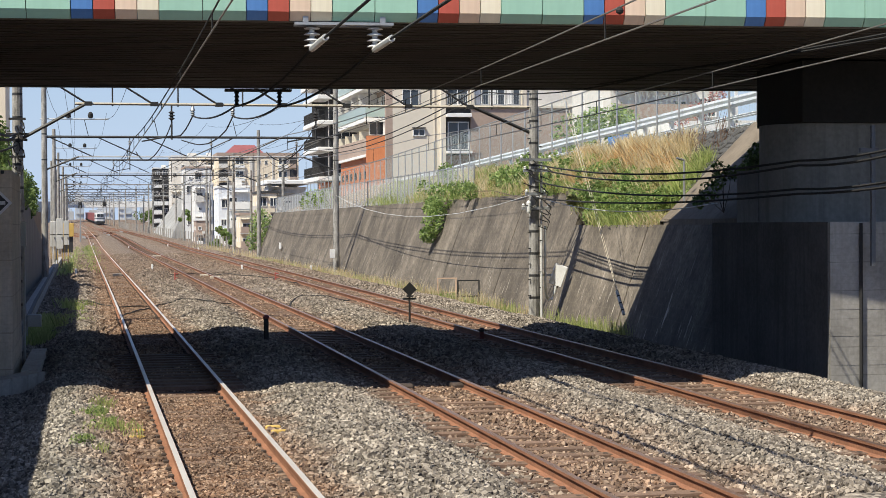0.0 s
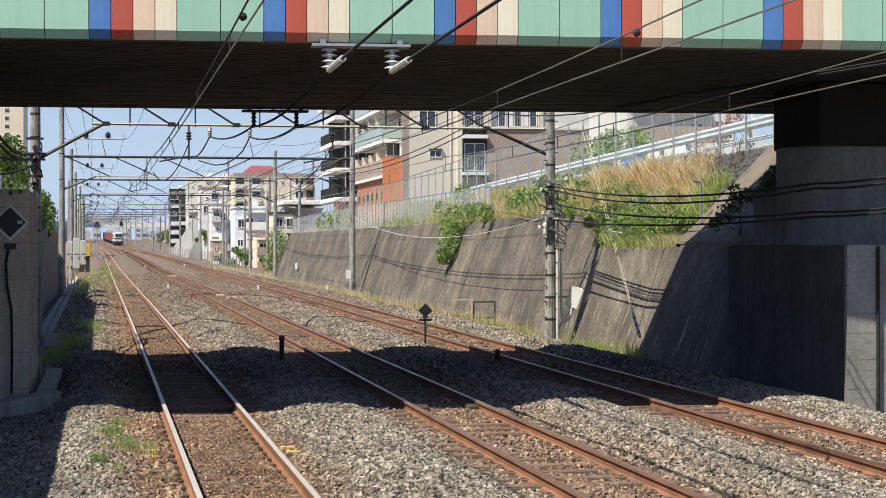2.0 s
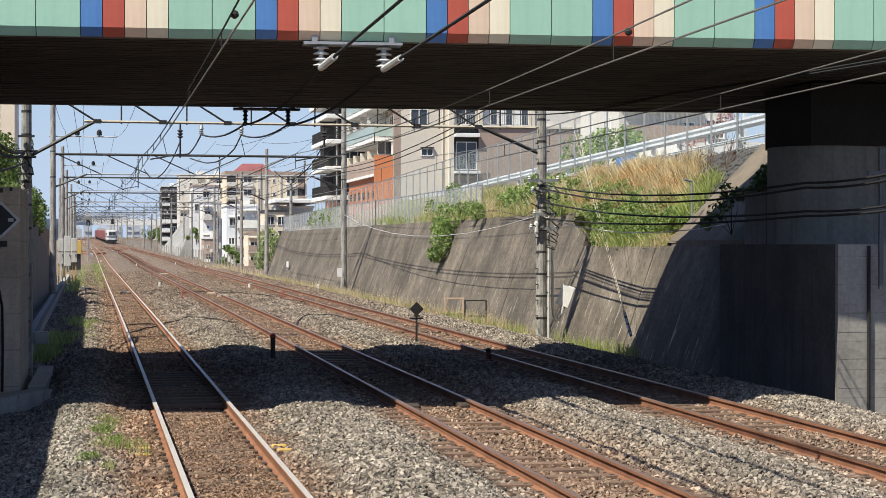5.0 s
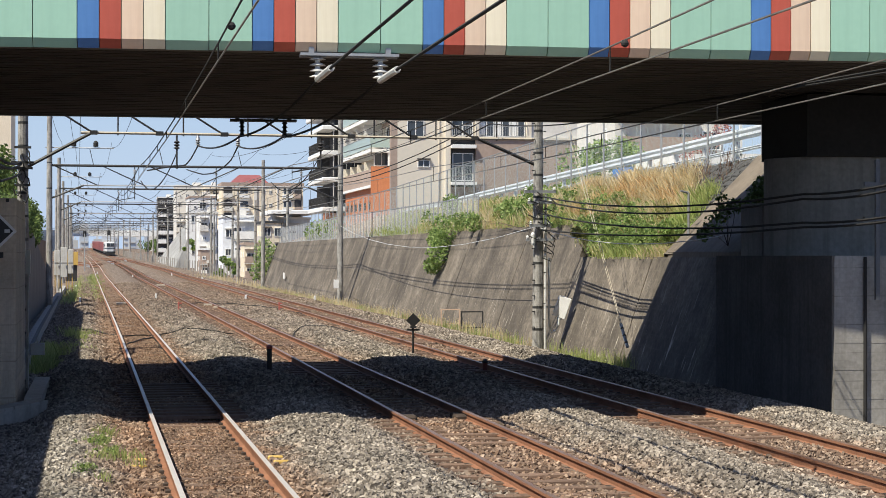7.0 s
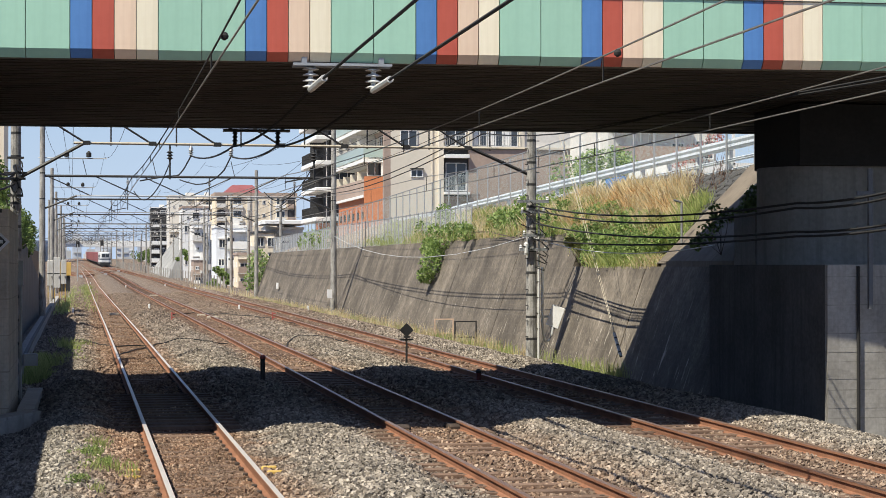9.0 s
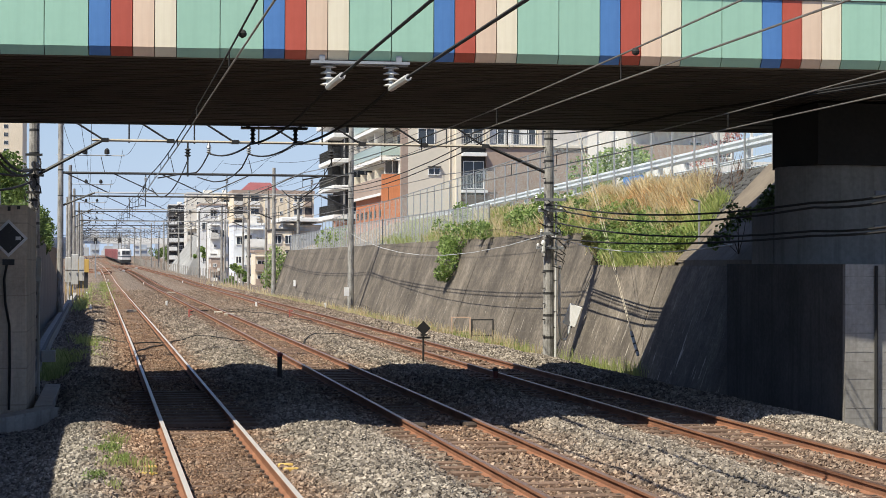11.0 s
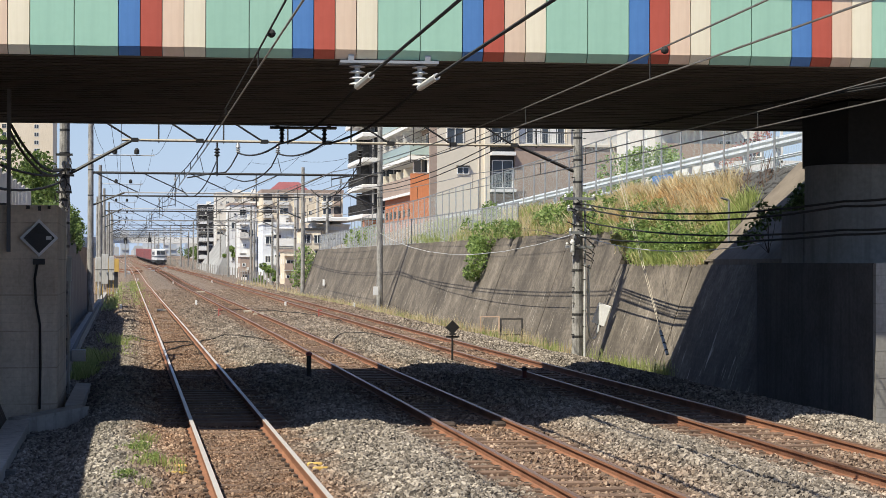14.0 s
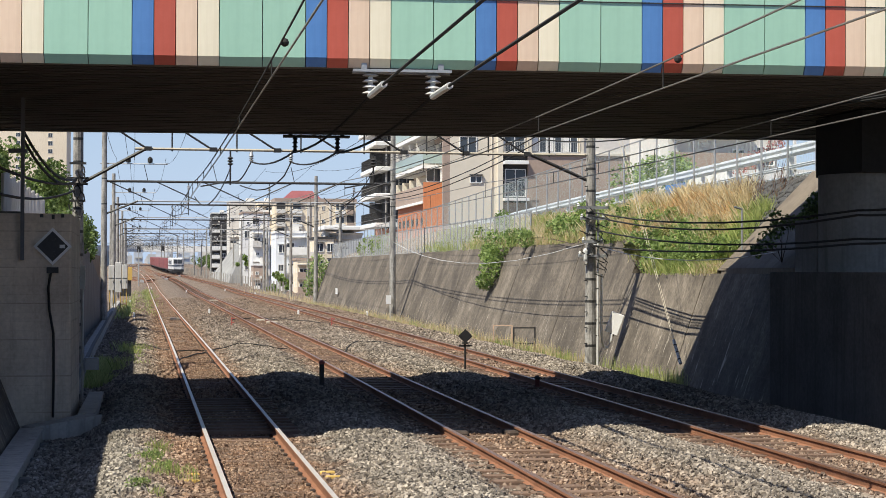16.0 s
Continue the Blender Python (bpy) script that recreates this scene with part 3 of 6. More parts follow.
def build_bridge():
    br = thing("road_bridge", "road bridge clad in green, blue, red and cream panels", "bridge", at=(4.0, BR_NEAR, BR_Z), turn=BR_TURN)
    deep = BR_FAR - BR_NEAR
    # soffit of close-set beams that run across the tracks
    n = 44
    for i in range(n):
        y0 = 0.25 + i * (deep - 0.5) / n
        w = (deep - 0.5) / n - 0.018
        Mesh().prism([(-16, y0), (14, y0), (14, y0 + w), (-16, y0 + w)], 0.02 + 0.010 * (i * 7 % 4), 0.35).make("beam", SOFFIT, br, "dark beam across the tracks")
    Mesh().box(-16, 14, 0.36, deep - 0.26, 0.36, 1.5).make("deck", CONC, br)
    Mesh().box(-16, 14, 0.6, deep - 0.6, 1.5, 1.58).make("road_surface", ASPHALT, br)
    Mesh().box(-16, 14, 0.125, 0.35, 0.0, 2.9).make("parapet", CONC, br)
    # unseen far parapet, its height set to lengthen the bridge's shadow
    Mesh().box(-16, 14, deep - 0.25, deep, 0.0, 5.9).make("parapet", CONC, br)
    # painted panels along the near face
    unit = 0.3096
    kinds = [("blue", 1), ("red", 1), ("tan", 1), ("cream", 1), ("green", 2), ("green", 2)]
    meshes = {}
    for colour, w in set(kinds):
        width = unit * w
        g = 0.006
        pm = Mesh()
        prof = [(0.09, 0.0), (-0.015, 0.125), (-0.015, 2.4), (0.12, 2.4), (0.12, 0.0)]
        a = [(g, y, z) for y, z in prof]
        b = [(width - g, y, z) for y, z in prof]
        pm.quad(*a)
        pm.quad(*reversed(b))
        for i in range(5):
            j = (i + 1) % 5
            pm.quad(a[j], a[i], b[i], b[j])
        meshes[colour] = pm.data("panel", PANELS[colour])
    x = -4.19 - unit * 8 * 3
    while x < 13:
        for colour, w in kinds:
            ob = new("panel", meshes[colour])
            ob.parent = br
            ob.matrix_basis = pose(x, float(RNG.normal(0, 0.002)), float(RNG.normal(0, 0.003)))
            x += unit * w
    Mesh().box(-16, 13, -0.03, 0.06, 1.005, 1.02).make("joint_strip", STEEL_DARK, br)
    # brackets with insulators for the feeder cables
    for y, o in ((0.0, 0.0), (deep - 0.2, -0.81)):
        Mesh().box(o - 1.02, o + 0.42, y + 0.02, y + 0.12, -0.06, -0.02).box(o - 1.02, o + 0.42, y + 0.25, y + 0.35, -0.06, -0.02).box(o - 0.9, o - 0.82, y + 0.02, y + 0.35, -0.02, 0.06).box(
            o + 0.22, o + 0.30, y + 0.02, y + 0.35, -0.02, 0.06).make(
            "bracket", STEEL if y == 0 else STEEL_DARK, br, "bolted steel bracket")
        for dx in (-0.76, 0.16):
            rings = []
            for i in range(4):
                z = -0.06 - 0.085 * i
                wide = 0.115 if y == 0 else 0.06
                rings += [(0.035, z), (wide, z - 0.035), (wide + 0.005, z - 0.044), (0.04, z - 0.05)]
            Mesh().lathe((dx + o, y + 0.18, 0), rings, 12).make("insulator", PORC if y == 0 else STEEL_DARK, br, "ribbed porcelain insulator")
    return br


# near-black base colour carries the deep shade under the bridge deck
BEARING_SHADE = surf("black_shaded_concrete", (0.010, 0.010, 0.010), (0.024, 0.023, 0.022), 0.95, 0.8, 12, 0.1)
CONC_WEST = board_mat("board_marked_concrete", (0.42, 0.35, 0.27), (0.70, 0.60, 0.475), (0.26, 0.205, 0.155), 1.6)
CONC_END = board_mat("pale_board_marked_concrete", (0.20, 0.19, 0.175), (0.37, 0.355, 0.33), (0.12, 0.112, 0.10), 2.2)


def lifts(poly, levels):
    """A wall poured in lifts, with a shallow groove at each pour line."""
    m = Mesh()
    cx, cy = sum(q[0] for q in poly) / len(poly), sum(q[1] for q in poly) / len(poly)
    inner = [(x + (0.006 if x < cx else -0.006), y + (0.006 if y < cy else -0.006)) for x, y in poly]
    for a, b in zip(levels, levels[1:]):
        m.prism(poly, a, b - 0.010)
        m.prism(inner, b - 0.010, b)
    return m


def build_abutments():
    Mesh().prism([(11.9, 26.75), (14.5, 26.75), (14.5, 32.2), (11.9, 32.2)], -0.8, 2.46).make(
        "abutment_wall_east", CONC_DARK, label="dark concrete abutment wall under the bridge", category="wall", kind="structure")
    lifts([(11.72, 26.3), (16.0, 26.3), (16.0, 26.745), (11.87, 26.745)], (-0.8, 0.15, 0.62, 1.05, 1.5, 1.95, 2.46)).make("wall_east", CONC_END, label="pale board-marked concrete end of the abutment", category="wall", kind="structure")
    Mesh().box(15.5, 16.0, -10, 26.295, -0.8, 2.46).make("wall_east_near", CONC, label="concrete retaining wall beside the ballast", category="wall", kind="structure")
    rim = [(13.51 - math.sin(radians(a)), 31.1 + math.cos(radians(a))) for a in range(0, 181, 10)]
    Mesh().prism(rim + [(16, 30.1), (16, 32.1)], 2.46, 4.28).make("pier_east", CONC_PIER, label="grey round-nosed concrete pier on the abutment", category="pier", kind="structure")
    Mesh().box(13.004, 16, 32.6, 33.75, 2.46, 3.5).make("abutment_step_east", CONC_PIER, label="low concrete step behind the pier", category="wall", kind="structure")
    # the shade under the deck is in this beam's colour
    Mesh().box(12.79, 17, 29.9, 32.1, 4.28, 5.40).make("bearing_beam_east", BEARING_SHADE, label="dark concrete bearing beam", category="beam", kind="structure")
    lifts([(-5, 31.0), (-1.27, 31.0), (-1.24, 31.03), (-1.24, 35.2), (-5, 35.2)], (-0.8, 0.32, 0.95, 1.55, 2.2, 2.85, 3.43)).make(
        "abutment_wall_west", CONC_WEST, label="concrete abutment block in the shade of the bridge", category="wall", kind="structure")
    Mesh().box(-12, -3.7, 27.0, 37.6, 3.43, 5.40).make("pier_west", CONC, label="concrete pier under the bridge", category="pier", kind="structure")


def build_right_wall():
    """Battered retaining wall in bays with open joints."""
    joints = [32.22, 42.5, 49.6, 57.0, 66.0, 78.0, 92.0, 106.0, 121.0, 138.0]

    def foot(y):
        return 12.3 + 0.70 * smooth(32.2, 44, y) + 0.10 * smooth(44, 62, y)

    for i, (a, b) in enumerate(zip(joints, joints[1:])):
        top = 2.42 if b < 50 else 3.45
        m = Mesh()
        prof = [(0, -0.6), (0.4 * (top + 0.2), top), (0.4 * (top + 0.2) + 0.5, top), (2.6, -0.6)]
        pa = [(foot(a) + x, a + 0.035, z) for x, z in prof]
        pb = [(foot(b) + x, b - 0.035, z) for x, z in prof]
        m.quad(*pa).quad(*reversed(pb))
        for k in range(4):
            j = (k + 1) % 4
            m.quad(pa[j], pa[k], pb[k], pb[j])
        m.make("retaining_wall_bay", WALLC, label="battered concrete retaining wall bay with pale run-off streaks", category="retaining wall", group="retaining wall bays", kind="structure")


def wall_top_x(y):
    return 12.3 + 0.70 * smooth(32.2, 44, y) + 0.10 * smooth(44, 62, y) + 1.05 + 0.41 * smooth(49.4, 49.8, y)


def bank_z(x, y):
    """The earth bank from the top of the retaining wall up to the ramp."""
    top = 2.42 + 1.03 * smooth(47, 52, y)
    u = smooth(wall_top_x(y) + 0.1, 17.2, x)
    return (top - 0.02) + (4.95 - top) * u - 0.9 * smooth(95, 135, y) * u


def build_bank():
    xs = [i / 13 for i in range(14)] + [1.6, 3, 8, 22]
    ys = [38.3 + 1.5 * i for i in range(67)]
    verts = []
    for y in ys:
        x0 = wall_top_x(y) + 0.08
        for u in xs:
            x = x0 + u * (17.3 - x0)
            verts.append((x, y, bank_z(x, y) + (0.1 * noise.noise(Vector((x, y, 0))) if u > 0 else -0.03)))
    nx = len(xs)
    faces = [(j * nx + i, j * nx + i + 1, (j + 1) * nx + i + 1, (j + 1) * nx + i) for j in range(len(ys) - 1) for i in range(nx - 1)]
    raw_mesh("earth_bank", np.array(verts), np.array(faces), EARTH, label="earth bank above the retaining wall", category="bank", kind="structure")
    Mesh().quad((80, 38.3, 4.9), (14.2, 38.3, 2.4), (14.2, 38.3, -0.6), (80, 38.3, -0.6)).make("bank_end", EARTH, label="end of the earth bank", category="bank", kind="structure")
    # sloping concrete strip beside the bridge
    m = Mesh()
    m.quad((13.6, 32.9, 2.5), (13.95, 41.45, 2.5), (16.6, 41.9, 5.0), (16.6, 32.9, 5.0))
    m.quad((13.95, 41.45, 2.5), (13.95, 41.45, 2.0), (16.6, 41.9, 4.3), (16.6, 41.9, 5.0))
    m.prism([(wall_top_x(33) + 0.03, 32.9), (16.55, 32.9), (16.55, 41.6), (wall_top_x(41) + 0.03, 41.2)], 1.6, 2.55)
    m.make("slope_apron", APRON, label="sloping concrete apron beside the bridge", category="slope", kind="structure")


APRON = surf("weathered_apron_concrete", (0.10, 0.08, 0.06), (0.21, 0.175, 0.135), 0.9, 1.0, 12, 0.2, streak=(0.09, 0.075, 0.06), streak_scale=(1, 4, 1))
PITCH = surf("dark_pitched_stone", (0.03, 0.03, 0.033), (0.10, 0.098, 0.095), 0.9, 2.5, 14, 0.5)


def build_pitching():
    """Rough dark stones set in the slope beside the apron."""
    st = thing("stone_pitching", "dark rough stone pitching on the slope by the bridge", "stone slope")
    cube = [(-1, -1), (1, -1), (1.1, 0.9), (-0.9, 1)]
    kinds = []
    for _ in range(5):
        w, h = RNG.uniform(0.10, 0.17), RNG.uniform(0.09, 0.15)
        kinds.append(Mesh().prism([(a * w * RNG.uniform(0.8, 1.1), b * h * RNG.uniform(0.8, 1.1)) for a, b in cube], -0.1, RNG.uniform(0.05, 0.12), 0.03).data("stone", PITCH))
    for i in range(13):
        for j in range(18):
            u, w = (i + RNG.uniform(-0.2, 0.2)) / 13, j / 18
            x = 14.7 + 2.1 * w
            y0 = 41.5 + (x - 13.95) * 0.17
            y = y0 + u * max(0.3, 43.4 + (x - 15.3) / 0.32 - y0)
            ob = new("stone", kinds[(i * 3 + j) % 5])
            ob.parent = st
            ob.matrix_basis = pose(x, y, bank_z(x, y) + 0.07, 0, -35, float(RNG.uniform(-25, 25)))


def build_left_wall():
    m = Mesh()
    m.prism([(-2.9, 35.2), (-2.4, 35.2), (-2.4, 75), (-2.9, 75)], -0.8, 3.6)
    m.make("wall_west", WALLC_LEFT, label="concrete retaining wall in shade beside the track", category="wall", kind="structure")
    m = Mesh()
    a = [(-2.9, 75, -0.8), (-2.4, 75, -0.8), (-2.4, 75, 3.6), (-2.9, 75, 3.6)]
    b = [(-2.9, 121, -0.8), (-2.4, 121, -0.8), (-2.4, 121, 0.3), (-2.9, 121, 0.3)]
    m.quad(*a).quad(*reversed(b))
    for i in range(4):
        m.quad(a[(i + 1) % 4], a[i], b[i], b[(i + 1) % 4])
    m.make("wall_west_ramp", WALLC_LEFT, label="retaining wall with a top that slopes down", category="wall", kind="structure")
    a = [(-1.80, 5, -0.8), (-3.48, 5, 3.4), (-4.2, 5, 3.4), (-4.2, 5, -0.8)]
    b = [(x, 30.3, z) for x, y, z in a]
    m = Mesh().quad(*a).quad(*reversed(b))
    for i in range(4):
        m.quad(a[(i + 1) % 4], a[i], b[i], b[(i + 1) % 4])
    m.make("wall_west_near", WALLC, label="battered concrete retaining wall in shade", category="wall", kind="structure")
    # added out of view, tall enough to put the shadow edge on the ballast
    Mesh().box(-3.9, -3.48, 5, 30.3, 3.403, 4.87).make("shade_wall_west", WALLC_LEFT, label="added unseen wall that shades the ballast", category="wall", kind="structure")
    Mesh().box(-60, -2.9, 31, 121, -0.5, 3.4).make("upper_ground_west", EARTH, label="raised ground behind the retaining wall", category="ground", kind="structure")


build_bridge()
build_abutments()
build_right_wall()
build_bank()
build_pitching()
build_left_wall()


# ---- poles, gantries and wires ----
def concrete_pole(x, y, h, r=0.17, label="round concrete pole beside the track"):
    p = thing("catenary_pole", label, "pole", "catenary poles", at=(x, y, rise(y) - 0.4))
    Mesh().tube([(0, 0, 0), (0, 0, h * 0.5), (0, 0, h)], r, 12, r * 0.72).make("shaft", POLE, p)
    near = 40 < y < 50
    for z in ([0.75 + 0.62 * i for i in range(13)] if near else [h * 0.62, h * 0.75]):
        Mesh().tube([(0, 0, z), (0, 0, z + 0.07)], r * 1.005 - 0.005 * z, 12).make("band", STEEL_DARK, p)
    return p


GANTRY = [(47.8, -1.74, 12.38, 5.73, 9.0), (90.8, -2.0, 12.85, 7.0, 9.6), (137, -2.3, 13.3, 7.55, 9.9)] + [
    (137 + 46 * i, -2.5 + track_x(0, 137 + 46 * i) - 1.5, 13.2 + track_x(2, 137 + 46 * i) - 9.0, 7.7, 10.0) for i in range(1, 13)]


def build_gantry(y, xa, xb, zb, h):
    z0 = rise(y)
    near = y < 60
    for x in (xa, xb):
        concrete_pole(x, y, h + 0.4, 0.165 if near else 0.175)
    g = thing("gantry", "steel gantry beam across the tracks between two poles", "gantry", "catenary gantries", at=(0, y, z0))
    r = 0.05 if near else 0.07
    Mesh().tube([(xa + (1.5 if near else 0.0), 0, zb), (xb, 0, zb)], r * (0.8 if near else 1.0), 6).make("beam", BEAM if near else STEEL_DARK, g)
    if near:
        Mesh().tube([(xa, 0, zb - 1.0), (xa + 1.78, 0, zb)], 0.05, 6).make("knee_brace", STEEL_DARK, g)
        Mesh().tube([(xb, 0, zb - 0.75), (xb - 1.75, 0, zb)], 0.05, 6).make("knee_brace", STEEL_DARK, g)
        top = zb + 1.0
        Mesh().tube([(xa, 0, top), (xb, 0, top)], 0.05, 6).make("top_beam", STEEL_DARK, g)
        x = xa + 0.22
        while x < xb - 2:
            Mesh().tube([(x, 0, top), (x + 1.6, 0, zb)], 0.028, 5).make("brace", STEEL_DARK, g)
            Mesh().tube([(x + 2.26, 0, top), (x + 2.26, 0, zb - 0.06)], 0.022, 5).make("upright", STEEL_DARK, g)
            Mesh().box(x + 1.52, x + 1.72, -0.06, 0.06, zb - 0.05, zb + 0.06).make("gusset", STEEL_DARK, g)
            x += 1.74
    else:
        low = zb - 1.0
        Mesh().tube([(xa + 1.6, 0, low), (xb - 1.6, 0, low)], 0.035, 5).make("lower_beam", STEEL, g)
        for e, sgn in ((xa, 1), (xb, -1)):
            Mesh().tube([(e, 0, zb - 1.7), (e + sgn * 1.7, 0, low)], 0.05, 5).make("knee_brace", STEEL_DARK, g)
        x, flip = xa + 0.2, 1
        while x < xb - 2.2:
            mid = (xa + xb) / 2
            p, q = ((x, zb), (x + 2.2, low)) if x < mid - 1 else ((x, low), (x + 2.2, zb))
            Mesh().tube([(p[0], 0, p[1]), (q[0], 0, q[1])], 0.03, 5).make("brace", STEEL_DARK, g)
            x += 2.4
        for x in (xa + 1.2, xa + 2.3):
            Mesh().lathe((x, 0, zb + 0.95), [(0.03, 0), (0.13, 0.03), (0.13, 0.22), (0.05, 0.32)], 8).make("insulator", WIRE, g)
        Mesh().tube([(xa - 0.2, 0, zb + 0.9), (xa + 3.2, 0, zb + 0.9)], 0.03, 5).make("cross_arm", STEEL, g)
    # hanger arms with an insulator over every track
    for k in range(2 if near else 3):
        x = track_x(k, y)
        drop = zb - 0.95 if near else zb - 1.7
        Mesh().tube([(x + 0.8, 0, zb), (x + 0.8, 0, drop)], 0.025, 5).make("hanger", STEEL_DARK, g)
        Mesh().tube([(x + 0.8, 0, drop + 0.1), (x, 0, drop - 0.05)], 0.02, 5).make("registration_arm", STEEL_DARK, g)
        Mesh().lathe((x + 0.8, 0, zb - 0.42), [(0.03, 0), (0.09, 0.04), (0.03, 0.08), (0.09, 0.12), (0.03, 0.16), (0.09, 0.2), (0.03, 0.24)], 8).make("insulator", STEEL_DARK if near else STEEL, g)


for row in GANTRY:
    build_gantry(*row)


def sagging(points, sag=0.012, n=8):
    """Points along wires that hang in shallow curves between their supports."""
    out = []
    for a, b in zip(points, points[1:]):
        a, b = Vector(a), Vector(b)
        drop = (b - a).length * sag
        for i in range(n):
            u = i / n
            p = a.lerp(b, u)
            p.z -= drop * 4 * u * (1 - u)
            out.append(p)
    return out + [Vector(points[-1])]


def build_catenary(k, x_shift):
    ln = thing("overhead_line", "overhead contact line with messenger wire and droppers", "overhead line", "overhead lines")
    stations = [-6.0, 6.0, 31.5] + [g[0] for g in GANTRY]
    def contact(y):
        return 4.52 - (0.03 if k else 0.0) * smooth(47, 20, y) + 0.5 * smooth(50, 130, y) + rise(y)
    def carrier(y):
        return contact(y) + (0.24 if k else 0.14) + 0.30 * smooth(31, 12, y) + 0.85 * smooth(31, 90, y)
    zig = [0.15 * (-1) ** i for i in range(len(stations))]
    cp = [(track_x(k, y) + x_shift * (1 - smooth(30, 60, y)) + (z if y > 40 else 0), y, contact(y)) for y, z in zip(stations, zig)]
    mp = sagging([(x, y, carrier(y)) for x, y, z in cp], 0.004)
    thick = 0.011
    Mesh().tube(cp, thick, 5).make("contact_wire", COPPER, ln)
    Mesh().tube(mp, thick, 5).make("messenger_wire", COPPER if k else WIRE, ln)
    m = Mesh()
    for p in mp[::2]:
        if p.y < 330:
            for (a, b) in zip(cp, cp[1:]):
                if a[1] <= p.y <= b[1]:
                    u = (p.y - a[1]) / (b[1] - a[1])
                    m.tube([p, Vector(a).lerp(Vector(b), u)], 0.008, 4)
    m.make("dropper", WIRE, ln, kind="stuff")
    return ln


for k, s in enumerate((-0.165, 0.45, 0.08)):
    build_catenary(k, s)


def cable(pts, r, mat=WIRE, label="thick black cable slung from the pole", sag=0.012, name="cable"):
    return Mesh().tube(sagging(pts, sag), r, 6).make(name, mat, None, label, "cable", "lineside cables")


def wx(x):
    return 4.0 + x


# feeder cables carried under the bridge on insulators
for dx, xe in ((-0.76, 2.87), (0.16, 3.95)):
    x = wx(dx)
    near_end = BR_NEAR + 0.15
    cable([(x - 0.1, -6, 5.22), (x, near_end, BR_Z - 0.40)], 0.02, label="thick black feeder cable on insulators", sag=0.0, name="feeder_cable")
    cable([(x - 0.02, -6, 5.27), (x, near_end, BR_Z - 0.385)], 0.014, label="black feeder cable beside a thicker one", sag=0.0, name="feeder_cable")
    cable([(x, BR_NEAR + 0.15, BR_Z - 0.40), (x - 0.1, BR_FAR - 0.4, BR_Z - 0.42), (xe, 47.8, 5.42)],
          0.022, label="thick black feeder cable on insulators", sag=0.014, name="feeder_cable")
    Mesh().lathe((xe, 47.8, 5.42), [(0.02, 0), (0.07, 0.03), (0.03, 0.06), (0.07, 0.09), (0.03, 0.12), (0.07, 0.15), (0.02, 0.31)], 8).make("insulator", STEEL, None, "ribbed insulator under the gantry beam", "insulator", "beam insulators")
    rod = Mesh().tube([(x + 0.005, BR_NEAR - 1.3, BR_Z - 0.385), (x, BR_NEAR + 0.12, BR_Z - 0.40)], 0.05, 8)
    rod.make("feeder_sleeve", PORC, None, "white protective sleeve on a feeder cable", "sleeve", "feeder sleeves")
for pts in (((2.87, 47.8, 5.42), (2.92, 52, 5.30), (2.98, 56, 5.32), (3.05, 60, 5.5), (2.7, 68, 5.85)),
            ((3.95, 47.8, 5.42), (4.02, 51, 5.22), (4.05, 54.5, 5.17), (4.02, 58.5, 5.18), (3.9, 62, 5.3), (3.66, 68, 5.75))):
    cable(pts, 0.022, sag=0.002, label="slack black feeder cable looped past the gantry", name="feeder_cable")
# cables from the pole to the abutment
for z0, z1, s in ((4.14, 3.50, 0.013), (4.04, 3.42, 0.016), (3.66, 3.02, 0.012), (3.2, 2.94, 0.008)):
    cable([(12.4, 47.8, z0), (11.82, 27.8, z1), (11.8, 24.0, z1 + 0.06)], 0.022, sag=s)
cable([(12.85, 90.8, 4.0), (12.4, 47.8, 3.3)], 0.012, PORC, "pale cable slung between poles", 0.02)
cable([(12.4, 47.8, 3.25), (12.3, 33.0, 2.85)], 0.011, PORC, "pale cable slung between poles", 0.02)
for x, z in ((-1.4, 8.2), (-0.7, 7.9), (13.0, 8.4), (12.2, 7.4), (11.4, 8.0)):
    cable([(x, 47.8, z), (x, 90.8, z), (x, 137, z), (x, 183, z), (x + 1, 229, z), (x + 1, 275, z), (x + 1, 321, z + 0.3)], 0.009, sag=0.012, label="power line strung along the poles")
for pa, pb, sg in (((-2.06, 31.0, 4.85), (-1.78, 47.6, 4.9), 0.02), ((-2.06, 31.0, 4.7), (-1.78, 47.6, 4.85), 0.022), ((-3.0, 30.9, 3.95), (-1.78, 47.6, 4.6), 0.016), ((-3.0, 30.9, 4.5), (-1.78, 47.6, 4.75), 0.012)):
    cable([pa, pb], 0.03, sag=sg, label="slack black cable from the bridge to a pole")
for x, y, z in ((1.37, 17.4, 4.72), (5.65, 18.1, 4.74)):
    Mesh().lathe((x, y, z - 0.04), [(0.012, 0), (0.04, 0.02), (0.045, 0.045), (0.03, 0.075), (0.01, 0.085)], 10).make("wire_clamp", WIRE, None, "small round clamp on an overhead wire", "clamp", "wire clamps")


for x, z in ((11.0, 6.35), (11.0, 6.15)):
    cable([(x - 0.6, -6, z - 0.9), (x - 0.3, 31.5, 5.3), (x, 47.8, z), (x + 0.4, 90.8, z), (x + 0.8, 137, z)], 0.017, sag=0.012, label="feeder line strung above the third track")


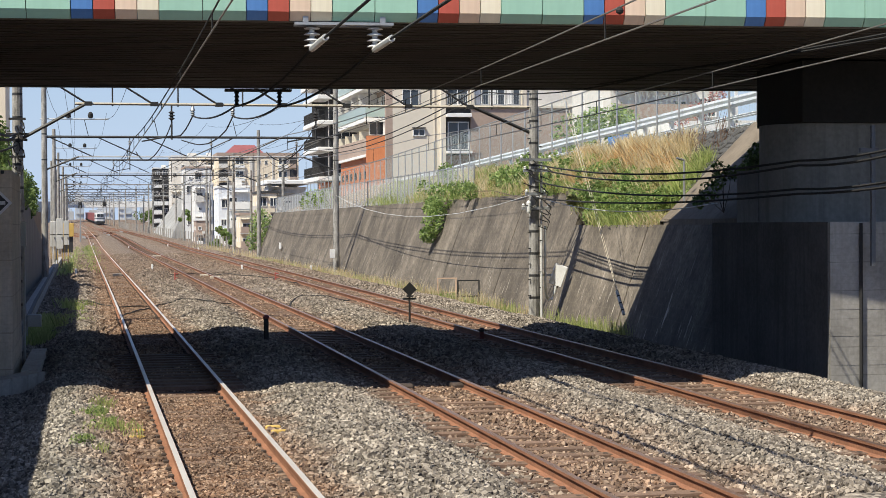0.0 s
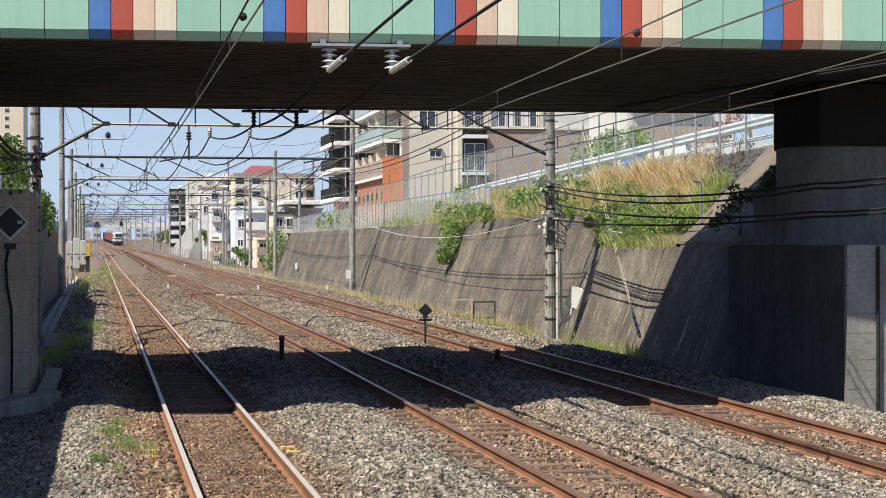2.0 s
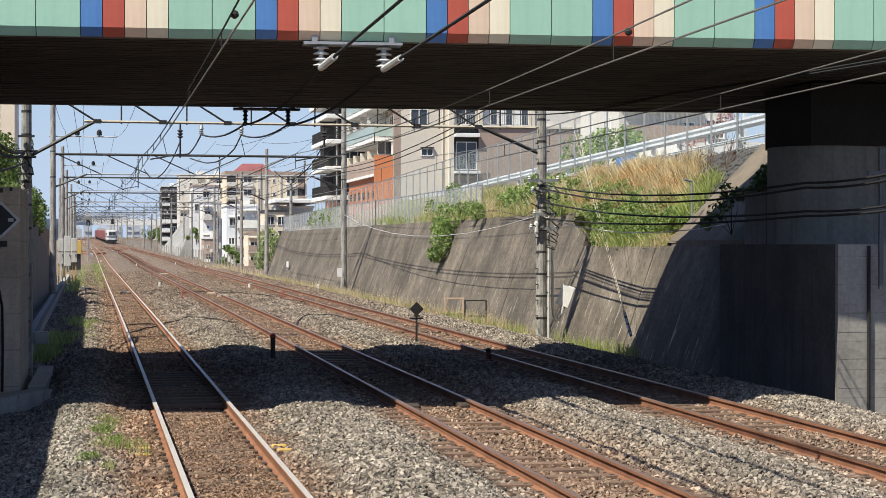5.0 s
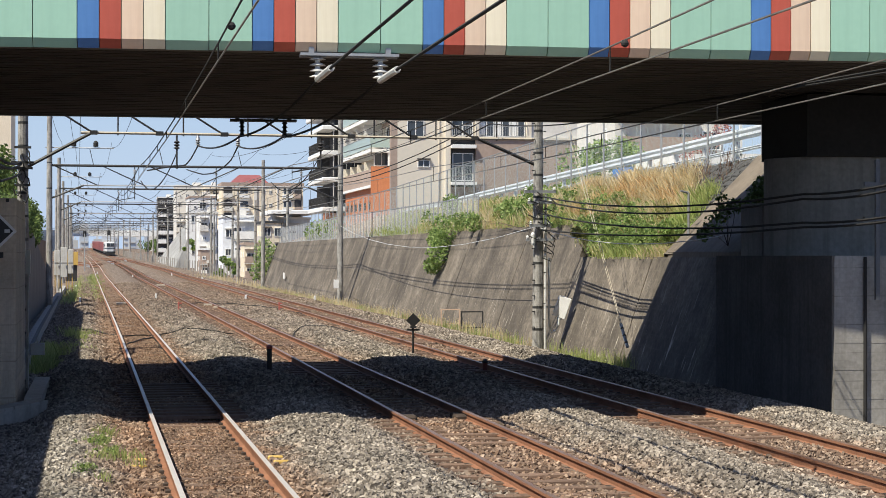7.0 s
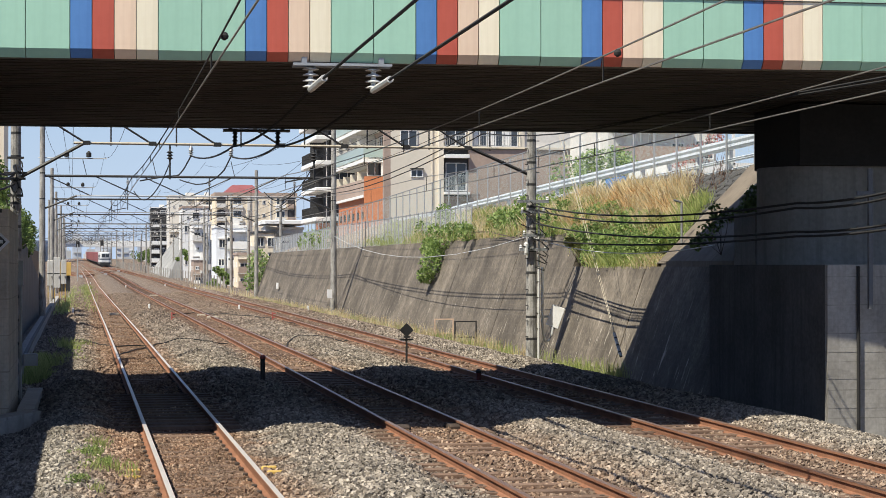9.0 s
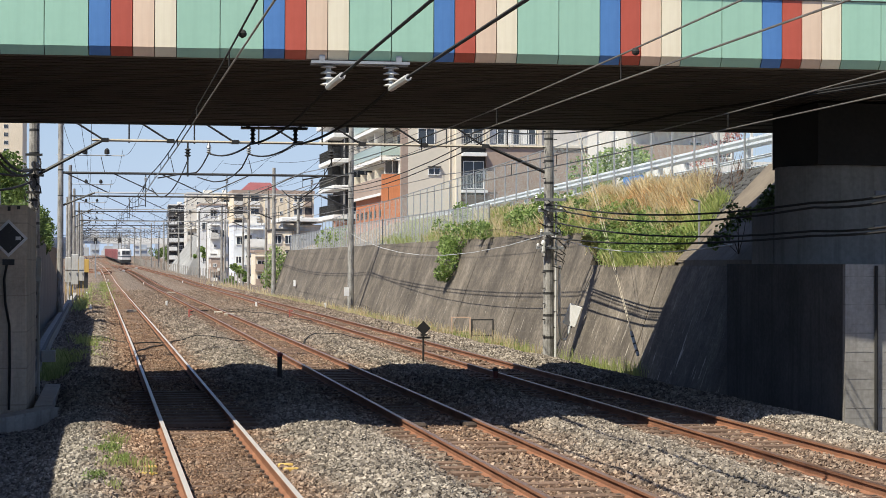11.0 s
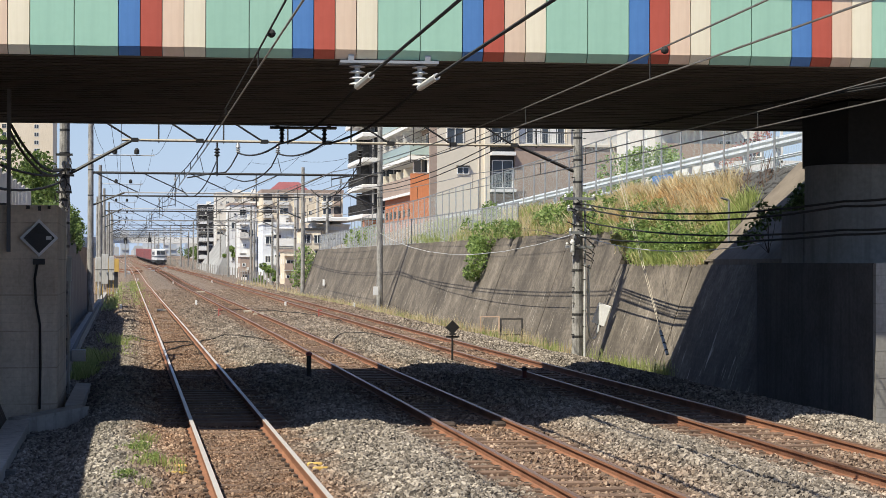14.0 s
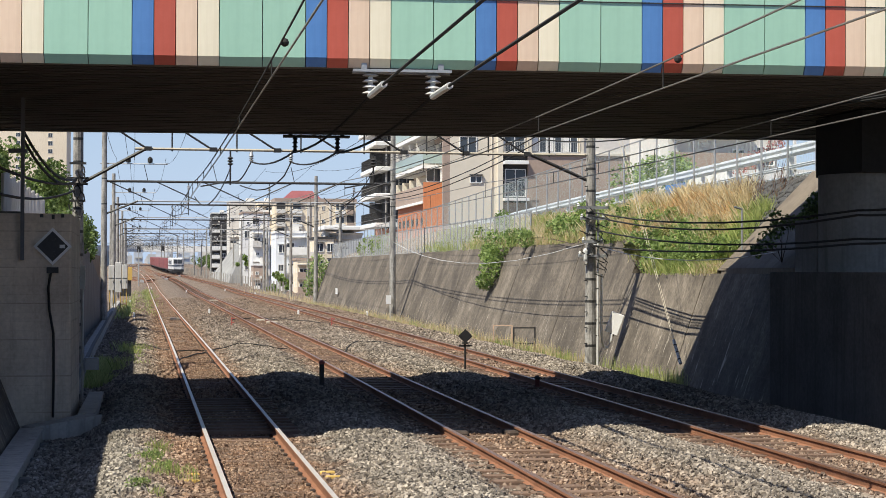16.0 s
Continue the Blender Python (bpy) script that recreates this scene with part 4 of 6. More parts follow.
# droppers, jumpers and cross wires that hang between the gantries
for i, (y, xa, xb, zb, h) in enumerate(GANTRY):
    z0 = rise(y)
    for k in range(3 if i else 2):
        x = track_x(k, y)
        cable([(x + 0.8, y, z0 + zb - 0.5), (x + 0.35, y + 2.5, z0 + zb - 1.35), (x, y + 5.5, z0 + zb - 1.05)], 0.016, sag=0.05, label="slack jumper cable on the overhead line", name="jumper_cable")
    for dx, dz in ((1.5, 1.35), (3.1, 1.2), (8.2, 0.75), (10.6, 0.9)):
        if i + 1 < len(GANTRY):
            yn = GANTRY[i + 1][0]
            cable([(xa + dx, y, z0 + zb + dz), (GANTRY[i + 1][1] + dx, yn, rise(yn) + GANTRY[i + 1][3] + dz * 0.8)], 0.008 if y < 100 else 0.014, sag=0.012, label="thin wire strung from gantry to gantry", name="line_wire")
    if i:
        for dx in (2.0, 5.5, 9.5):
            cable([(xa + dx, y, z0 + zb + 0.85), (xa + dx + 0.2, y, z0 + zb)], 0.02, STEEL_DARK, "short upright stay on the gantry beam", 0.0, "stay")


# ---- the train ----
def wheelset_parts(car, ys):
    for y in ys:
        Mesh().box(-1.0, 1.0, y - 1.1, y + 1.1, 0.25, 0.8).make("bogie", STEEL_DARK, car)


def build_loco():
    car = thing("locomotive", "white and black electric freight locomotive with dark lower skirt", "locomotive")
    Mesh().prism([(-1.35, 0.5), (-1.0, 0.05), (1.0, 0.05), (1.35, 0.5), (1.4, 18), (-1.4, 18)], 1.55, 3.75, 0.2).make("body", LOCO_WHITE, car)
    Mesh().prism([(-1.38, 0.42), (-1.02, -0.02), (1.02, -0.02), (1.38, 0.42), (1.43, 18), (-1.43, 18)], 0.62, 1.15).make("skirt", BLACK, car, "black skirt")
    Mesh().prism([(-1.37, 0.46), (-1.01, 0.0), (1.01, 0.0), (1.37, 0.46), (1.41, 18), (-1.41, 18)], 1.15, 1.55).make("band", LOCO_WHITE, car)
    Mesh().prism([(-1.375, 0.45), (-1.01, -0.015), (1.01, -0.015), (1.375, 0.45), (1.415, 18), (-1.415, 18)], 1.80, 2.12).make("stripe", LOCO_BLUE, car, "dark blue stripe")
    for s in (-1, 1):
        Mesh().box(min(s * 0.05, s * 0.95), max(s * 0.05, s * 0.95), -0.03, 0.1, 2.45, 3.35).make("windscreen", GLASS, car)
        Mesh().lathe((s * 0.78, -0.02, 1.28), [(0.12, 0), (0.12, 0.16)], 8).make("headlight", PORC, car)
        Mesh().box(min(s * 1.385, s * 1.42), max(s * 1.385, s * 1.42), 0.9, 1.6, 2.45, 3.25).make("side_window", GLASS, car)
        for i in range(5):
            Mesh().box(min(s * 1.385, s * 1.43), max(s * 1.385, s * 1.43), 4.0 + 2.4 * i, 5.6 + 2.4 * i, 2.4, 3.1).make("louvre", LOCO_BLUE, car)
    Mesh().box(-1.1, 1.1, -0.25, 0.4, 0.25, 0.66).make("buffer_beam", STEEL_DARK, car)
    Mesh().box(-0.22, 0.22, -0.6, -0.25, 0.55, 0.85).make("coupler", STEEL_DARK, car)
    Mesh().tube([(-0.6, 4, 3.8), (0, 5.2, 4.75), (0.6, 4, 3.8)], 0.04, 5).tube([(-0.8, 5.2, 4.75), (0.8, 5.2, 4.75)], 0.04, 5).make("pantograph", STEEL_DARK, car)
    wheelset_parts(car, (3, 9, 15))
    return car


def build_wagon():
    car = thing("container_wagon", "flat wagon loaded with maroon freight containers", "wagon", "container wagons")
    Mesh().box(-1.3, 1.3, 0.4, 20.0, 0.85, 1.05).make("flatbed", STEEL_DARK, car)
    me = Mesh().prism([(-1.22, 0), (1.22, 0), (1.22, 3.65), (-1.22, 3.65)], 1.05, 3.55, 0.03).data("container", CONTAINER)
    for i in range(5):
        ob = new("container", me)
        ob.parent = car
        ob.matrix_basis = pose(0, 0.6 + i * 3.85, 0)
    wheelset_parts(car, (3.2, 17.2))
    return car


LOCO = build_loco()
WAGONS = [build_wagon()]
for i in range(9):
    WAGONS.append(copy_thing(WAGONS[0], Matrix()))


def train_pose(y):
    """The pose on the third track of a car whose front is at y."""
    a = Vector((track_x(2, y), y, rise(y)))
    b = Vector((track_x(2, y + 18), y + 18, rise(y + 18)))
    d = b - a
    return pose(a.x, a.y, a.z, math.degrees(math.atan2(d.z, d.y)), 0, -math.degrees(math.atan2(d.x, d.y)))


# ---- plants ----
def blades(name, spots, height, width, per, mat, label, lean=0.35, **tags):
    """Grass: bent blades of three corners and four, scattered round given spots (x, y, z, spread)."""
    v, f = [], []
    for x, y, z, spread in spots:
        n = per
        px, py = x + RNG.normal(0, spread, n), y + RNG.normal(0, spread, n)
        h = height * RNG.uniform(0.45, 1.1, n)
        h *= RNG.uniform(0.6, 1.3)
        a = RNG.uniform(0, 6.28) + RNG.normal(0, 1.1, n)
        l = RNG.uniform(0, 1, n) ** 1.8 * lean * h
        w = width * RNG.uniform(0.6, 1.3, n)
        b = RNG.uniform(0, 6.28, n)
        for i in range(n):
            dx, dy = math.cos(b[i]) * w[i], math.sin(b[i]) * w[i]
            lx, ly = math.cos(a[i]) * l[i], math.sin(a[i]) * l[i]
            k = len(v)
            v += [(px[i] - dx, py[i] - dy, z - 0.05), (px[i] + dx, py[i] + dy, z - 0.05), (px[i] + dx * 0.7 + lx * 0.54, py[i] + dy * 0.7 + ly * 0.54, z + h[i] * 0.6),
                  (px[i] + lx, py[i] + ly, z + h[i])]
            f.append((k, k + 1, k + 2, k + 3))
    return raw_mesh(name, np.array(v), np.array(f), mat, label=label, category="grass", kind="stuff", **tags)


def leaves(blobs, per, size):
    """Leaf faces scattered through a set of balls (x, y, z, r), thinner towards the middle, as arrays."""
    v, f = [], []
    for x, y, z, r in blobs:
        d = RNG.normal(0, 1, (per, 3))
        d /= np.linalg.norm(d, axis=1)[:, None]
        p = np.array([x, y, z]) + d * (r * RNG.uniform(0.45, 1.08, (per, 1)) ** 0.7)
        s = size * RNG.uniform(0.6, 1.3, per)
        for i in range(per):
            a = Vector(RNG.normal(0, 1, 3)).normalized()
            b = a.cross(Vector(RNG.normal(0, 1, 3))).normalized()
            q, k = Vector(p[i]), len(v)
            v += [tuple(q - a * s[i]), tuple(q + b * s[i] * 0.55), tuple(q + a * s[i]), tuple(q - b * s[i] * 0.55)]
            f.append((k, k + 1, k + 2, k + 3))
    return np.array(v), np.array(f)


def bush(blobs, per, size, mat, label, base, name="bush", category="bush"):
    b = thing(name, label, category, at=base)
    rel = [(x - base[0], y - base[1], z - base[2], r) for x, y, z, r in blobs]
    v, f = leaves(rel, per, size)
    ob = raw_mesh("foliage" if name == "bush" else "crown", v, f, mat)
    ob.parent = b
    m = Mesh()
    for x, y, z, r in rel:
        mid = (x * 0.45 + 0.05, y * 0.45, z * 0.55)
        m.tube([(0, 0, -0.1), mid, (x, y, z)], min(0.012, 0.05 * r) + 0.02 * r * r, 5, 0.003)
    m.make("stem" if name == "bush" else "trunk", BARK, b)
    return b


def on_bank(n, x0, x1, y0, y1, spread):
    ys = RNG.uniform(y0, y1, n)
    xs = np.array([RNG.uniform(max(x0, wall_top_x(y) + 0.25), x1) for y in ys])
    return [(x, y, bank_z(x, y), spread) for x, y in zip(xs, ys) if x < 15.3 + 0.32 * (y - 42.5)]


def clumped(spots, seed, cut):
    """Keeps the spots that fall in patches, so that soil shows between the clumps."""
    return [p for p in spots if noise.noise(Vector((p[0] * 1.1, p[1] * 0.5, seed))) > cut]


blades("tall_dry_grass", clumped(on_bank(620, 14.9, 16.5, 43.6, 57, 0.16), 1.0, -0.08), 0.56, 0.005, 75, GRASS_DRY, "tall straw-coloured dry grass on the bank", 0.7)
blades("tan_dead_grass", clumped(on_bank(520, 14.9, 16.4, 45.0, 58, 0.16), 5.0, -0.02), 0.40, 0.0055, 70, GRASS_TAN, "tan dead grass in clumps on the bank", 1.2)
blades("dead_stalks", [(x, y, bank_z(x, y), 0.12) for x, y in zip(RNG.uniform(15.5, 16.7, 60), RNG.uniform(43.2, 49.5, 60))], 0.55, 0.006, 14, STALK, "dead brown stalks at the edge of the stone slope", 0.4)
blades("edge_green_grass", [(x, y, bank_z(x, y), 0.13) for x, y in zip(RNG.uniform(15.0, 15.9, 46), RNG.uniform(42.7, 44.4, 46))], 0.55, 0.006, 55, GRASS_GREEN, "tall green grass beside the stone slope", 0.8)
blades("tall_green_grass", clumped(on_bank(320, 14.0, 15.2, 42.6, 50, 0.16), 9.0, 0.0), 0.42, 0.008, 45, GRASS_GREEN, "tall green and yellow grass on the bank", 1.0)
edge_spots = [(wall_top_x(y) + RNG.uniform(0.1, 0.5), y, 2.42 + 1.03 * smooth(47, 52, y), 0.14) for y in RNG.uniform(41.6, 53, 150)]
blades("wall_edge_grass", edge_spots[:95], 0.34, 0.007, 45, GRASS_GREEN, "yellow-green grass that hangs over the wall top", 1.2)
blades("dry_wall_edge_grass", edge_spots[95:], 0.30, 0.007, 45, GRASS_DRY, "dry grass that hangs over the wall top", 1.2)
for i in range(17):
    y = float(RNG.uniform(42.9, 51.5))
    x = wall_top_x(y) + 0.35 + float(RNG.uniform(0.0, 1.15))
    z = bank_z(x, y)
    bl = [(x + float(RNG.normal(0, 0.22)), y + float(RNG.normal(0, 0.4)), z + float(RNG.uniform(0.1, 0.42)), float(RNG.uniform(0.16, 0.32))) for _ in range(4)]
    bush(bl, 330, 0.045, GREEN_LEAF if i % 3 else BUSH_OLIVE, "low tangled green scrub on the bank above the wall", (x, y, z))
blades("bank_grass", on_bank(300, 14.0, 16.4, 51, 92, 0.35), 0.36, 0.007, 60, GRASS_GREEN, "rough green grass along the top of the wall", 0.9)
blades("dry_bank_grass", on_bank(200, 14.6, 16.4, 52, 80, 0.3), 0.42, 0.007, 60, GRASS_DRY, "dry grass tufts along the top of the wall", 0.9)
blades("wall_foot_grass", [(12.75 + RNG.uniform(-0.25, 0.35), y, -0.35, 0.15) for y in RNG.uniform(40.5, 47.5, 30)], 0.42, 0.006, 34, GRASS_GREEN, "green weeds along the foot of the retaining wall")
blades("wall_foot_weeds", [(12.75 + RNG.uniform(-0.3, 0.25), y, -0.3, 0.2) for y in RNG.uniform(50, 135, 210)], 0.5, 0.009, 30, GRASS_DRY, "sparse yellow weeds along the foot of the retaining wall")
blades("wall_foot_green_weeds", [(12.7 + RNG.uniform(-0.3, 0.25), y, -0.3, 0.2) for y in RNG.uniform(50, 135, 150)], 0.4, 0.014, 22, GRASS_GREEN, "sparse green weeds along the foot of the retaining wall")
blades("ballast_weeds", [(RNG.normal(0.22, 0.14), y, -0.06, 0.07) for y in RNG.uniform(21.5, 25.2, 16)] + [(0.0, 20.6, -0.06, 0.06), (0.15, 19.8, -0.06, 0.06)], 0.13, 0.004, 30,
       GRASS_GREEN, "small green weeds growing in the ballast", 0.9)
for wx0, wy0, n in ((0.10, 23.4, 9), (0.30, 22.6, 6), (0.02, 20.3, 5)):
    bl = [(wx0 + float(RNG.normal(0, 0.09)), wy0 + float(RNG.normal(0, 0.22)), ballast_height(wx0, wy0) + float(RNG.uniform(0.02, 0.09)), float(RNG.uniform(0.04, 0.08))) for _ in range(n)]
    bush(bl, 60, 0.016, GREEN_LEAF, "small leafy green weed in the ballast", (wx0, wy0, ballast_height(wx0, wy0)), "weed", "weed")
blades("trackside_weeds", [(RNG.normal(-1.15, 0.2), y, -0.30, 0.14) for y in RNG.uniform(42, 54, 26)] + [(RNG.normal(-0.35, 0.2), y, -0.06, 0.12) for y in RNG.uniform(46, 58, 12)], 0.24, 0.010, 60,
       GRASS_GREEN, "low green weeds beside the track", 0.9)
blades("verge_grass", [(-0.7 + 0.004 * y + RNG.normal(0, 0.35), y, -0.25, 0.4) for y in RNG.uniform(100, 260, 420)], 0.32, 0.03, 16, GRASS_GREEN, "green verge beside the track", 0.8)
blades("far_verge_grass", [(13.5 + RNG.normal(0, 0.6), y, -0.4, 0.5) for y in RNG.uniform(140, 210, 60)], 0.8, 0.03, 16, GRASS_DRY, "yellow verge past the end of the wall")

bush([(15.2, 59.5, 4.3, 0.55), (15.6, 60.5, 4.45, 0.6), (15.0, 61.6, 4.1, 0.5), (15.3, 58.2, 4.15, 0.5), (15.9, 58.8, 4.4, 0.5)], 420, 0.075, GREEN_LEAF, "dense green bush on the bank above the wall", (15.3, 60, 3.9))
bush([(14.3, 69.4, 3.6, 0.55), (13.95, 69.6, 3.0, 0.45), (13.75, 69.4, 2.5, 0.45), (13.65, 69.9, 2.05, 0.35), (14.3, 71.2, 3.7, 0.5), (14.0, 70.8, 3.2, 0.4)], 360, 0.07, GREEN_LEAF,
     "green creeper that hangs over the retaining wall", (14.4, 69.6, 3.5))
bush([(15.4, 74.5, 4.7, 0.45), (15.2, 73.5, 4.4, 0.4), (14.8, 76, 4.0, 0.45)], 300, 0.07, GREEN_LEAF, "round green shrub on the bank", (15.3, 74.4, 4.2))
bush([(14.5, 45.0, 3.0, 0.45), (14.8, 46.4, 3.35, 0.5), (14.6, 43.8, 2.95, 0.42), (15.2, 45.0, 3.4, 0.42), (14.4, 47.2, 3.0, 0.45), (15.2, 47.8, 3.6, 0.5), (14.6, 49.2, 3.3, 0.45), (14.4, 48.4, 3.1, 0.4), (14.35, 46.0, 2.7, 0.35), (14.3, 48.2, 2.7, 0.35), (14.9, 43.6, 3.1, 0.35), (15.4, 46.6, 3.6, 0.4)], 620, 0.055, GREEN_LEAF,
     "tangled green scrub above the retaining wall", (14.5, 45.5, 2.7))
bush([(14.3, 53.0, 3.7, 0.4), (14.5, 55.0, 3.8, 0.4), (14.2, 64.5, 3.7, 0.35), (14.4, 66.0, 3.8, 0.4)], 260, 0.06, GREEN_LEAF, "low green scrub at the edge of the wall", (14.4, 58, 3.5))
for i in range(15):
    y = 52.0 + 1.15 * i + float(RNG.uniform(-0.4, 0.4))
    x = wall_top_x(y) + 0.3 + float(RNG.uniform(0.0, 0.9))
    z = bank_z(x, y)
    bl = [(x + float(RNG.normal(0, 0.25)), y + float(RNG.normal(0, 0.5)), z + float(RNG.uniform(0.1, 0.45)), float(RNG.uniform(0.2, 0.38))) for _ in range(4)]
    bush(bl, 240, 0.06, (GREEN_LEAF, BUSH_OLIVE, GREEN_LEAF, GREEN_LEAF)[i % 4], "low green scrub along the wall top", (x, y, z))
tuft_spots = [(wall_top_x(y) + RNG.uniform(0.3, 1.0), y, bank_z(wall_top_x(y) + 0.6, y), 0.18) for y in RNG.uniform(52, 78, 70)]
blades("dry_tufts", tuft_spots, 0.6, 0.007, 45, GRASS_DRY, "pale dry grass tufts along the wall top", 0.9)
bush([(13.6, 37.0, 3.15, 0.22), (13.65, 36.6, 3.4, 0.2), (13.8, 36.9, 3.65, 0.18), (13.5, 37.4, 2.95, 0.17), (13.9, 36.4, 3.55, 0.17)], 110, 0.05, TREE_LEAF, "dark leafy branches beside the bridge pier", (13.95, 37.0, 2.78))
bush([(14.6, 37.0, 3.86, 0.2), (14.7, 36.9, 4.05, 0.2), (14.5, 37.1, 3.65, 0.16), (14.75, 37.1, 3.7, 0.17)], 100, 0.055, TREE_LEAF, "dark leafy sprig high beside the bridge pier", (14.85, 37.1, 3.6))
bush([(13.6, 139, 2.2, 0.9), (13.9, 141, 3.0, 0.9), (13.3, 140, 1.2, 0.8)], 320, 0.11, GREEN_LEAF, "ivy at the end of the retaining wall", (13.7, 140, 0))
bush([(15.2, 110, 4.2, 0.7), (15.1, 113, 4.1, 0.7), (15.2, 117, 4.2, 0.7), (15.1, 120, 4.0, 0.6)], 260, 0.1, GREEN_LEAF, "green hedge behind the wire fence", (15.2, 115, 3.5))
for tx, ty, th, blobs in ((-4.7, 72, 3.3, 10), (-4.3, 86, 3.3, 9), (-5.8, 62, 3.3, 9), (-4.0, 96, 2.8, 11), (-4.2, 106, 3.0, 9)):
    bl = [(tx + RNG.normal(0, 0.7), ty + RNG.normal(0, 1.6), th + RNG.uniform(0.6, 3.6), RNG.uniform(0.6, 1.0)) for _ in range(blobs)]
    bush(bl, 620, 0.09, TREE_LEAF, "dark green leafy tree above the wall", (tx, ty, th), "tree", "tree")
bush([(-2.75, 70, 4.1, 0.55), (-2.7, 74, 4.3, 0.6), (-2.7, 78, 3.8, 0.6), (-2.6, 73, 3.6, 0.5), (-2.9, 66, 4.2, 0.6), (-2.55, 81, 3.3, 0.5)], 420, 0.08, TREE_LEAF, 'ivy and shrubs that spill over the west wall', (-3.0, 73, 3.5))
for i in range(4):
    y = 540 + 40 * i
    x = 21.5 + RNG.uniform(-1, 2.5)
    bl = [(x + RNG.normal(0, 1.2), y + RNG.normal(0, 3), rise(y) + RNG.uniform(0.8, 3.6), RNG.uniform(1.0, 1.8)) for _ in range(6)]
    bush(bl, 130, 0.3, TREE_LEAF, "dull green trackside tree in the distance", (x, y, rise(y)), "tree", "tree")


bush([(18.0, 50.0, 5.8, 0.32), (18.1, 49.2, 5.95, 0.3), (17.9, 51.2, 5.65, 0.3), (18.0, 48.2, 6.1, 0.28)], 150, 0.05, BLOOM, "pink flowering shrub behind the guardrail", (18.0, 49.8, 4.9))


# ---- fences and the ramp ----
def post_and_mesh(name, label, x, y0, y1, zlow, zhigh, step, mat, mesh_mat, r=0.022, spikes=False):
    fence = thing(name, label, "fence")
    n = int((y1 - y0) / step)
    me = None
    for i in range(n + 1):
        y = y0 + step * i
        Mesh().tube([(x(y), y, zlow(y) - 0.2), (x(y), y, zhigh(y) + (0.05 if spikes else 0))], r, 6).make("post", mat, fence)
    m = Mesh()
    ys = [y0 + (y1 - y0) * i / 24 for i in range(25)]
    for a, b in zip(ys, ys[1:]):
        m.quad((x(a), a, zlow(a)), (x(b), b, zlow(b)), (x(b), b, zhigh(b)), (x(a), a, zhigh(a)))
    m.make("mesh_panel", mesh_mat, fence, "fine wire mesh")
    for z in (zlow, zhigh):
        Mesh().tube([(x(y), y, z(y)) for y in ys], r * 0.8, 5).make("rail", mat, fence)
    return fence


def ramp_z(y):
    return 4.9 - 0.0175 * (y - 44)


post_and_mesh("tall_mesh_fence", "tall wire mesh fence with steel posts beside the ramp", lambda y: 16.75, 42.0, 134, lambda y: ramp_z(y) - 0.1, lambda y: ramp_z(y) + 2.3, 2.0, STEEL, MESH_GREEN, 0.03)
post_and_mesh("wall_top_fence", "grey slatted fence along the top of the retaining wall", lambda y: 14.72, 66.0, 138, lambda y: 3.45, lambda y: 4.75 - 0.15 * smooth(100, 138, y), 1.0, STEEL, MESH_GREY, 0.028, True)
Mesh().quad((17.3, 38.3, 4.96), (24, 38.3, 4.96), (24, 140, 3.3), (17.3, 140, 3.3)).make("ramp_road", ASPHALT, None, "asphalt ramp road that climbs to the bridge", "road", "", "structure")


def build_guardrail():
    g = thing("guardrail", "white steel guardrail along the ramp road", "guardrail")
    y = 42.0
    while y < 96:
        z = ramp_z(y)
        Mesh().box(16.98, 17.10, y - 0.06, y + 0.06, z - 0.3, z + 0.86, 0.01).make("post", WHITE, g)
        y += 2.5
    ys = [41.0 + 3 * i for i in range(20)]
    for dz, r in ((0.78, 0.145), (0.36, 0.05), (0.10, 0.035)):
        Mesh().sweep([(-0.04, -r), (0.02, -r), (0.02, r), (-0.04, r), (-0.08, r * 0.5), (-0.05, 0), (-0.08, -r * 0.5)], [(16.95, a, ramp_z(a) + dz) for a in ys]).make("bar", RAILPAINT, g)
    return g


build_guardrail()
Mesh().sweep([(-0.15, -0.9), (0.15, -0.9), (0.15, 0), (-0.15, 0)], [(17.05, y, ramp_z(y) - 0.1) for y in range(41, 138, 4)]).make("ramp_kerb", CONC_LIGHT, None, "low concrete edge of the ramp road", "kerb", "", "structure")
Mesh().box(16.6, 16.66, 52.5, 54.5, 4.75, 5.25).make("blue_board", PANELS["blue"], None, "blue notice board on the guardrail", "board")
slats = thing("slatted_fence", "weathered pale corrugated fence on the west wall", "fence")
for i in range(26):
    Mesh().box(-3.06, -3.0, 39.0 + 0.62 * i, 39.55 + 0.62 * i, 3.5, 4.55 + 0.05 * (i % 3)).make("slat", GREYW, slats)


